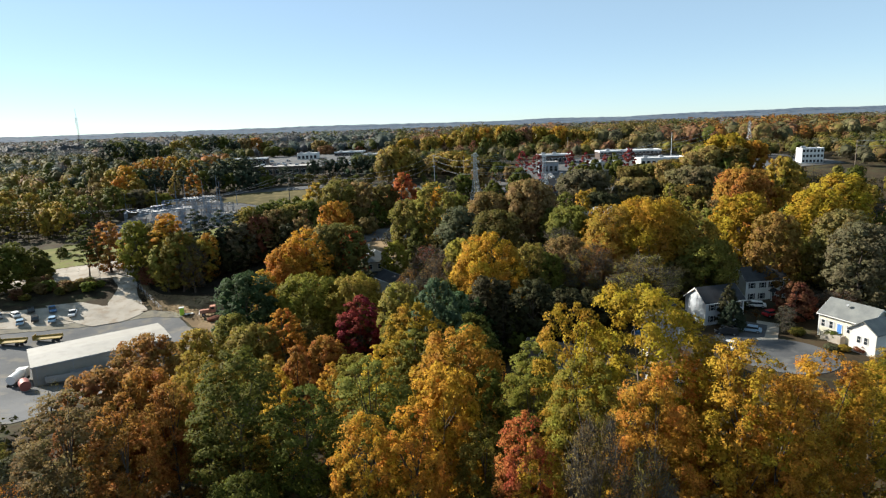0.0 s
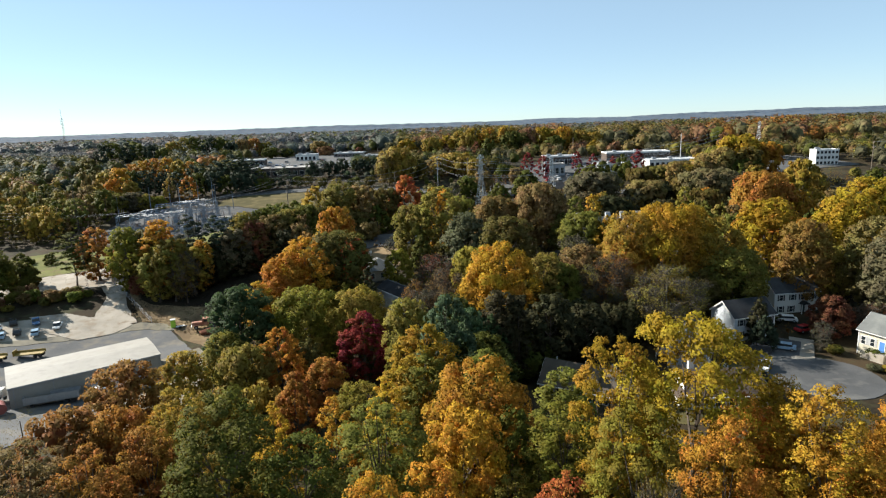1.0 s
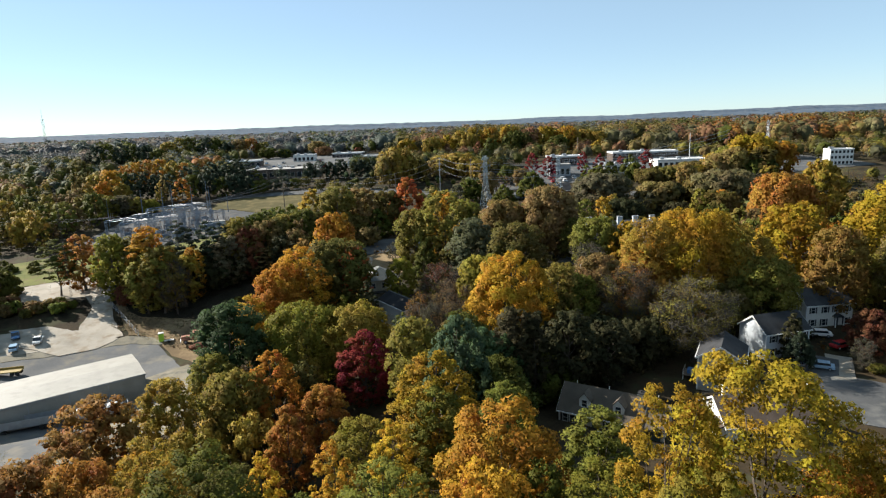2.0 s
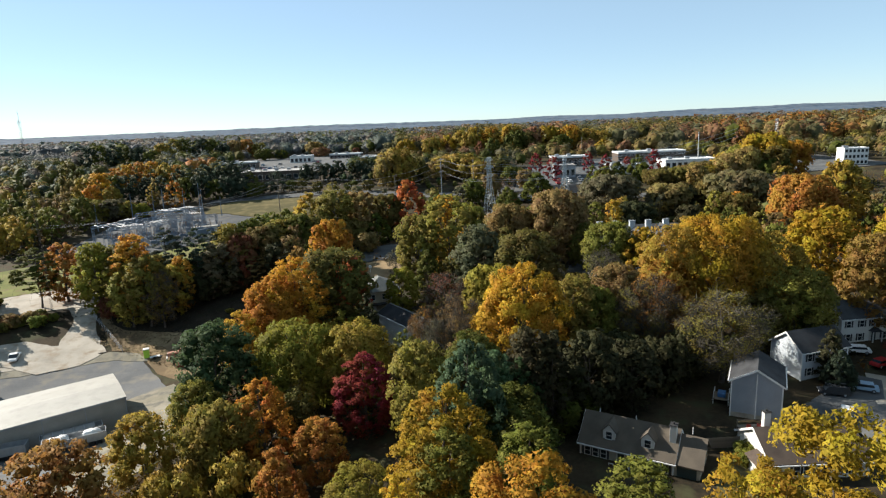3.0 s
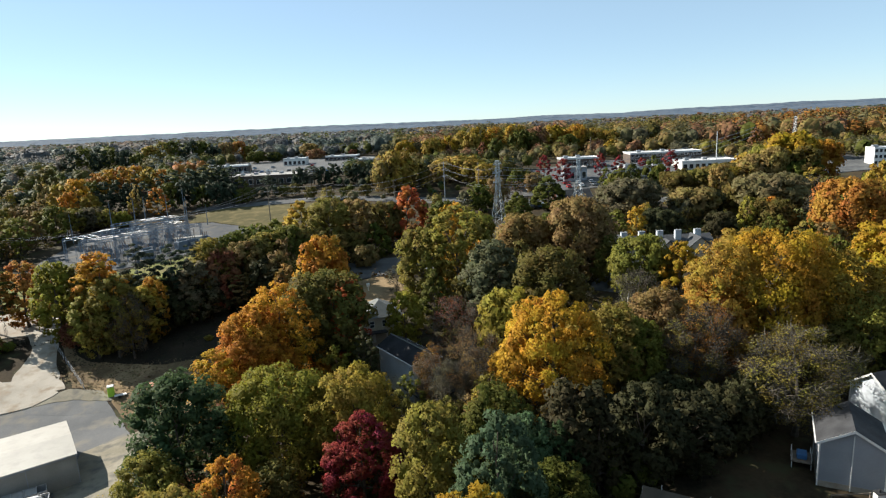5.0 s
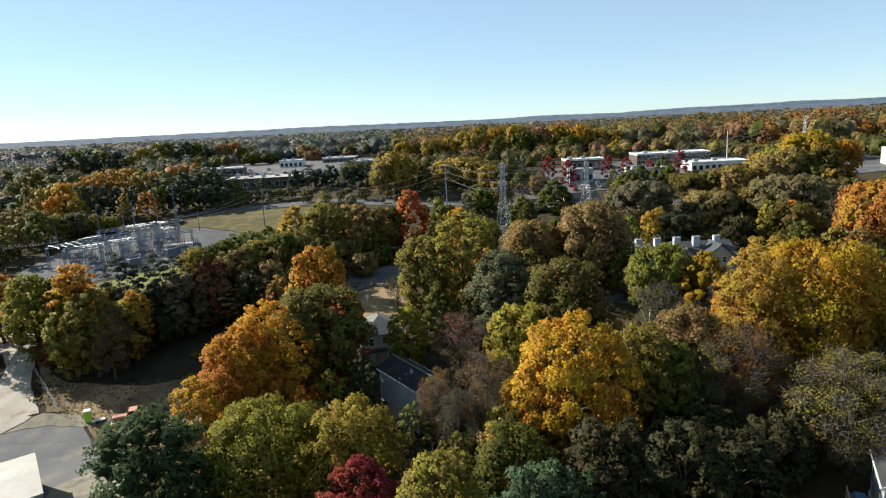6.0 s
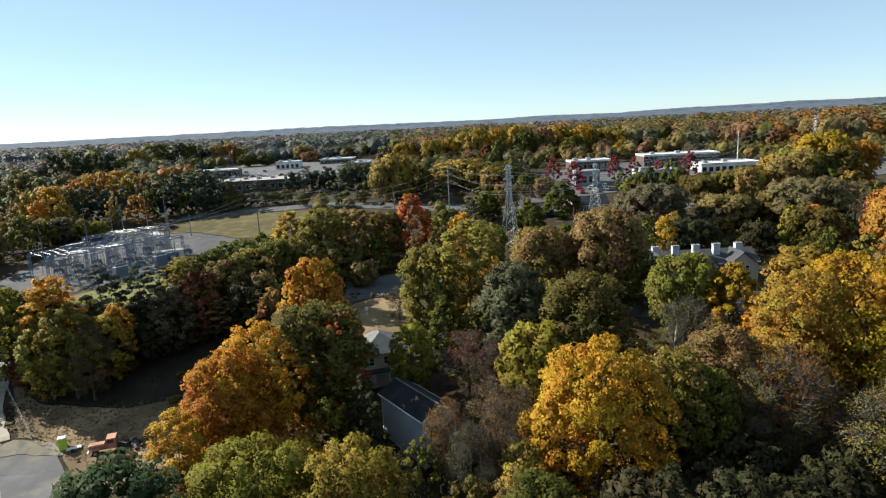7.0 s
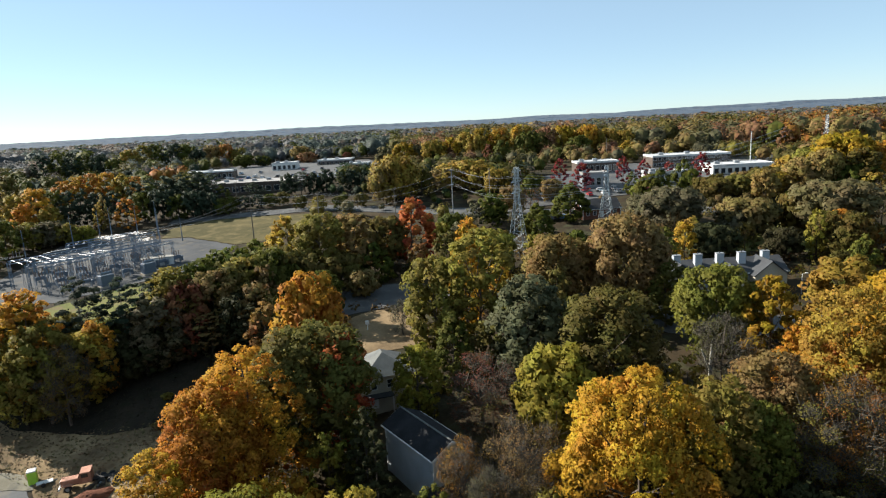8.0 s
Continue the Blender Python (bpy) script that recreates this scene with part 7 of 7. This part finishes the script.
def undergrowth():
    """Low bushes and saplings on the floor of the woods, joined."""
    rng = np.random.default_rng(23)
    qs, cs, ns = [], [], []
    palette = ["dkolive", "olive", "brown", "rustbrown", "dkgreen", "greyolive"]
    for k in range(3800):
        y = rng.uniform(48, 300)
        x = rng.uniform(-0.8 * y - 10, 0.8 * y + 10)
        if is_open(x, y, 0.5):
            continue
        n = 22
        r, h = rng.uniform(1.0, 2.2), rng.uniform(1.0, 3.2)
        d = unit(rng.normal(size=(n, 3)))
        d[:, 2] = np.abs(d[:, 2])
        p = d * np.array([r, r, h]) * (0.7 + 0.4 * rng.random((n, 1))) + np.array([x, y, gz(x, y)])
        qs.append(leaf_sprays(rng, p, toward(unit(d + 0.5 * rng.normal(size=(n, 3))), d), 0.6))
        ns.append(unit(d + 0.25 * rng.normal(size=(n, 3))))
        cs.append(np.repeat((np.array(TINTS[palette[rng.integers(0, 6)]]) * rng.uniform(0.6, 1.1))[None, :], n, 0))
    me = sprays_mesh("undergrowth", np.concatenate(qs), np.concatenate(cs), np.concatenate(ns))
    me.materials.append(LEAF_FAR)
    tagged(new("undergrowth", me), "brown and olive undergrowth beneath the trees", "undergrowth", kind="stuff")


undergrowth()


def region(x, y):
    """Stands of one kind: pines behind the switchyard and the road, gold poplars on the rise, olive woods to the east;
    far ones greyed for haze.
    """
    if -235 < x < 20 and 338 < y < 424:
        return ["darkgreen", "dkgreen", "pinegreen", "dkolive", "dkgreen", "olive"]
    if x < -170 and 424 < y < 540 or -170 < x < -30 and 470 < y < 540:
        return ["darkgreen", "dkgreen", "haze_green", "dkolive", "dkgreen", "haze_brown", "haze_rust"]
    if -230 < x < -110 and 424 < y < 470:
        return ["russet", "straw", "rust", "straw", "khaki"]
    if -40 < x < 190 and 425 < y < 560:
        return ["khaki", "straw", "straw", "dkolive", "khaki", "russet", "dkgreen", "straw", "greyolive"]
    if x > 20 and y < 424:
        return ["olive", "dkgreen", "greyolive", "dkolive", "brown", "olive"]
    if x < -150 and y < 420:
        return ["dkolive", "dkgreen", "olive", "yolive", "dkgreen", "russet", "dkolive", "haze_rust", "green"]
    # Haze over the far western woods is put into these tints.
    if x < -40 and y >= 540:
        return ["haze_green", "dkgreen", "haze_grey", "haze_green", "haze_grey", "haze_brown", "haze_rust"]
    return None


def heart_quads(rng, nu, nv):
    """The leafy heart of a far crown as rows of quads, with a normal at each corner."""
    v = np.linspace(-0.55, 0.97, nv + 1) * math.pi / 2
    u = np.arange(nu) * 2 * math.pi / nu + rng.uniform(0, 1)
    rr = NOMINAL_R * 0.74 * (np.maximum(0.01, np.cos(v)) ** 0.75)[:, None] * (1 + 0.11 * rng.normal(size=(nv + 1, nu)))
    g = np.stack([rr * np.cos(u), rr * np.sin(u), NOMINAL_H * (0.54 + 0.36 * np.sin(v))[:, None] * np.ones((nv + 1, nu))], 2)
    q = np.array([np.stack([g[j, i], g[j, (i + 1) % nu], g[j + 1, (i + 1) % nu], g[j + 1, i]]) for j in range(nv) for i in range(nu)])
    q = halves(q)
    return q, unit(unit((q - np.array([0, 0, NOMINAL_H * 0.46])) * np.array([1, 1, 0.8])) + 0.3 * rng.normal(size=(len(q), 1, 3)))


SPECIMENS = [(x, y, r, h) for x, y, r, h in PLANTED if y > 296 and h > 7]


def sight_factor(x, y):
    """The share of height a lesser tree keeps: 0 where a full-grown one stands, half before it, to keep it in the
    camera's view.
    """
    for a, b, r, h in SPECIMENS:
        if (x - a) ** 2 + (y - b) ** 2 < (0.95 * r) ** 2:
            return 0.0
    return 0.5 if any(abs(x - a) < r + 2 and -46 < y - b < 2 for a, b, r, h in SPECIMENS) else 1.0


def woods(name, label, y0, y1, spacing, core, lobes, leaves, leaf, seed, palette, hmin, hmax, spread=1.0, lift=0.0, gain=1.0, fan=0.80):
    """A stretch of distant woods, joined: each tree a lobed crown of leaf sprays in its own colour, times gain."""
    rng = np.random.default_rng(seed)
    protos = []
    heart = np.array([0, 0, NOMINAL_H * 0.45])
    for v in range(8):
        c, lr, flat = crown_lobes(rng, ("broad", "broad", "oval")[v % 3], lobes, 1.5)
        i = rng.integers(0, lobes, leaves)
        d = unit(rng.normal(size=(leaves, 3)) + 0.8 * unit(c[i] - heart))
        d[:, 2] = np.abs(d[:, 2]) * np.where(rng.random(leaves) < 0.9, 1, -0.4)
        p = c[i] + d * lr[i][:, None] * np.array([1, 1, 1.4])
        cq, cn = heart_quads(rng, *core)
        protos.append((np.concatenate([leaf_sprays(rng, p, toward(unit(d + 0.25 * rng.normal(size=(leaves, 3))), d), leaf), cq]), np.concatenate([np.repeat(unit(0.6 * d + 0.7 * unit(p - heart) + np.array([0, 0, lift]) + 0.08 * rng.normal(size=(leaves, 3)))[:, None, :], 3, 1), cn])))
    qs, cs, ns = [], [], []
    y = y0
    while y < y1:
        half = fan * y + 20
        for x in np.arange(-half, half, spacing * (0.8 + 0.4 * rng.random())):
            px, py = x + rng.normal(0, spacing * 0.3), y + rng.normal(0, spacing * 0.3)
            if is_open(px, py, 4.0):
                continue
            sight = sight_factor(px, py) if py < 620 else 1.0
            suburb = -70 < px < 215 and py < 345
            if sight == 0.0 or suburb and rng.random() < 0.35:
                continue
            rise = 0.5 + 0.5 * noise.noise(Vector((px * 0.016, py * 0.016, seed + 9.0)))
            low = 0.58 if py < 430 else 0.7 if px < -60 and py < 620 else 1.0
            s = spread * spacing / 9.5 * rng.uniform(0.7, 1.2) * (0.8 + 0.45 * rise) * (0.8 if sight < 1 else 1.0) * (0.72 + 0.28 * low)
            h = (hmin + (hmax - hmin) * rise) * rng.uniform(0.88, 1.12) * sight * low
            if suburb:
                h, s = h * 0.75, s * 0.8
            s = min(s, h / 12.5)
            q, nq = protos[rng.integers(0, 8)]
            a = rng.uniform(0, 6.28)
            m = np.array([[math.cos(a) * s, -math.sin(a) * s, 0], [math.sin(a) * s, math.cos(a) * s, 0], [0, 0, h / NOMINAL_H]])
            qs.append(q @ m.T + np.array([px, py, gz(px, py)]))
            ns.append(nq @ turn_z(a).T)
            patch = noise.noise(Vector((px * 0.006, py * 0.006, seed)))
            pal = region(px, py) or palette
            pick = pal[int(min(len(pal) - 1, max(0, (0.5 + 0.55 * patch + rng.normal(0, 0.2)) * len(pal))))]
            # gain brightens farther stretches, in place of haze
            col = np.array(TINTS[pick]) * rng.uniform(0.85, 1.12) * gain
            cs.append(np.repeat(col[None, :], len(q), 0))
        y += spacing * 0.9
    me = sprays_mesh(name, np.concatenate(qs), np.concatenate(cs), np.concatenate(ns))
    me.materials.append(LEAF_FAR)
    return tagged(new(name, me), label, "woods", kind="stuff")


def tufts():
    """Dry grass and weeds on the open slope and the lane's bank, darkened beyond y 190 for shade, joined."""
    rng = np.random.default_rng(61)
    n = 20000
    x, y = rng.uniform(-128, -46, n), rng.uniform(164, 232, n)
    keep = ((y > 168 + 0.55 * (-66 - x)) & (x > -100) & (y < 232)) | ((x < -106) & (y > 186 + (x + 140) * 0.45) & (y < 202))
    x, y = x[keep], y[keep]
    n = len(x)
    p = np.stack([x, y, ground_z(x, y) + 0.12], 1)
    d = unit(np.array([0, 0, 1.0]) + 0.35 * rng.normal(size=(n, 3)))
    tones = np.array([(0.18, 0.13, 0.07), (0.14, 0.10, 0.056), (0.105, 0.087, 0.038), (0.125, 0.088, 0.05)])
    # Tones for tufts beyond y 190, with the tree belt's shade in them.
    shade_tones = np.array([(0.030, 0.027, 0.015), (0.042, 0.030, 0.019), (0.024, 0.022, 0.012)])
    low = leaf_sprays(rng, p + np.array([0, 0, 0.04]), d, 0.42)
    me = sprays_mesh("dry_grass_tufts", low, np.where((y > 190)[:, None], shade_tones[rng.integers(0, 3, n)], tones[rng.integers(0, 4, n)]), unit(d + np.array([0, 0, 1.0])))
    me.materials.append(LEAF_FAR)
    tagged(new("dry_grass_tufts", me), "tufts of dry tan grass and weeds in the clearing", "grass", kind="stuff")


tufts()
NEARER = ["dkgreen", "darkgreen", "dkgreen", "green", "khaki", "dkolive", "olive", "khaki", "straw", "brown", "rustbrown", "straw", "khaki", "russet", "rust"]
# Mostly tints greyed for haze.
FARTHER = ["haze_green", "dkgreen", "haze_green", "haze_grey", "haze_green", "haze_brown", "khaki", "haze_grey", "haze_rust", "haze_brown", "straw", "haze_rust", "russet"]
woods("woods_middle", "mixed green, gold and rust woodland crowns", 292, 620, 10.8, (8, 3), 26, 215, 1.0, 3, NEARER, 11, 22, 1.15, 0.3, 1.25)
woods("woods_distant", "distant woodland in haze-greyed autumn colours", 620, 1050, 14.0, (6, 3), 16, 62, 1.75, 4, FARTHER, 14, 21, 1.4, 0.6, 1.4)
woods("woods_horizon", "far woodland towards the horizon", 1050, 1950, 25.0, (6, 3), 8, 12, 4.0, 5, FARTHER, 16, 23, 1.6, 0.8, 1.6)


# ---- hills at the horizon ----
# Distance haze is put into the hills' blue base colour.
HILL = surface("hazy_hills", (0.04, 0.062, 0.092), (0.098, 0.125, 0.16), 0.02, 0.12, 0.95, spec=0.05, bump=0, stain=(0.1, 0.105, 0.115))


def ridge(y, top, rough, seed):
    xs = np.linspace(-y, y, 420)
    ys = np.array([y - 260, y - 120, y, y + 200])
    crest = top + np.array([rough * noise.fractal(Vector((x * 0.0009, seed, 0)), 1.0, 2.0, 3) + 3.5 * noise.noise(Vector((x * 0.02, seed, 2))) for x in xs])
    zs = np.stack([np.full_like(xs, 30.0), crest * 0.75 + 8, crest, np.full_like(xs, 20.0)])
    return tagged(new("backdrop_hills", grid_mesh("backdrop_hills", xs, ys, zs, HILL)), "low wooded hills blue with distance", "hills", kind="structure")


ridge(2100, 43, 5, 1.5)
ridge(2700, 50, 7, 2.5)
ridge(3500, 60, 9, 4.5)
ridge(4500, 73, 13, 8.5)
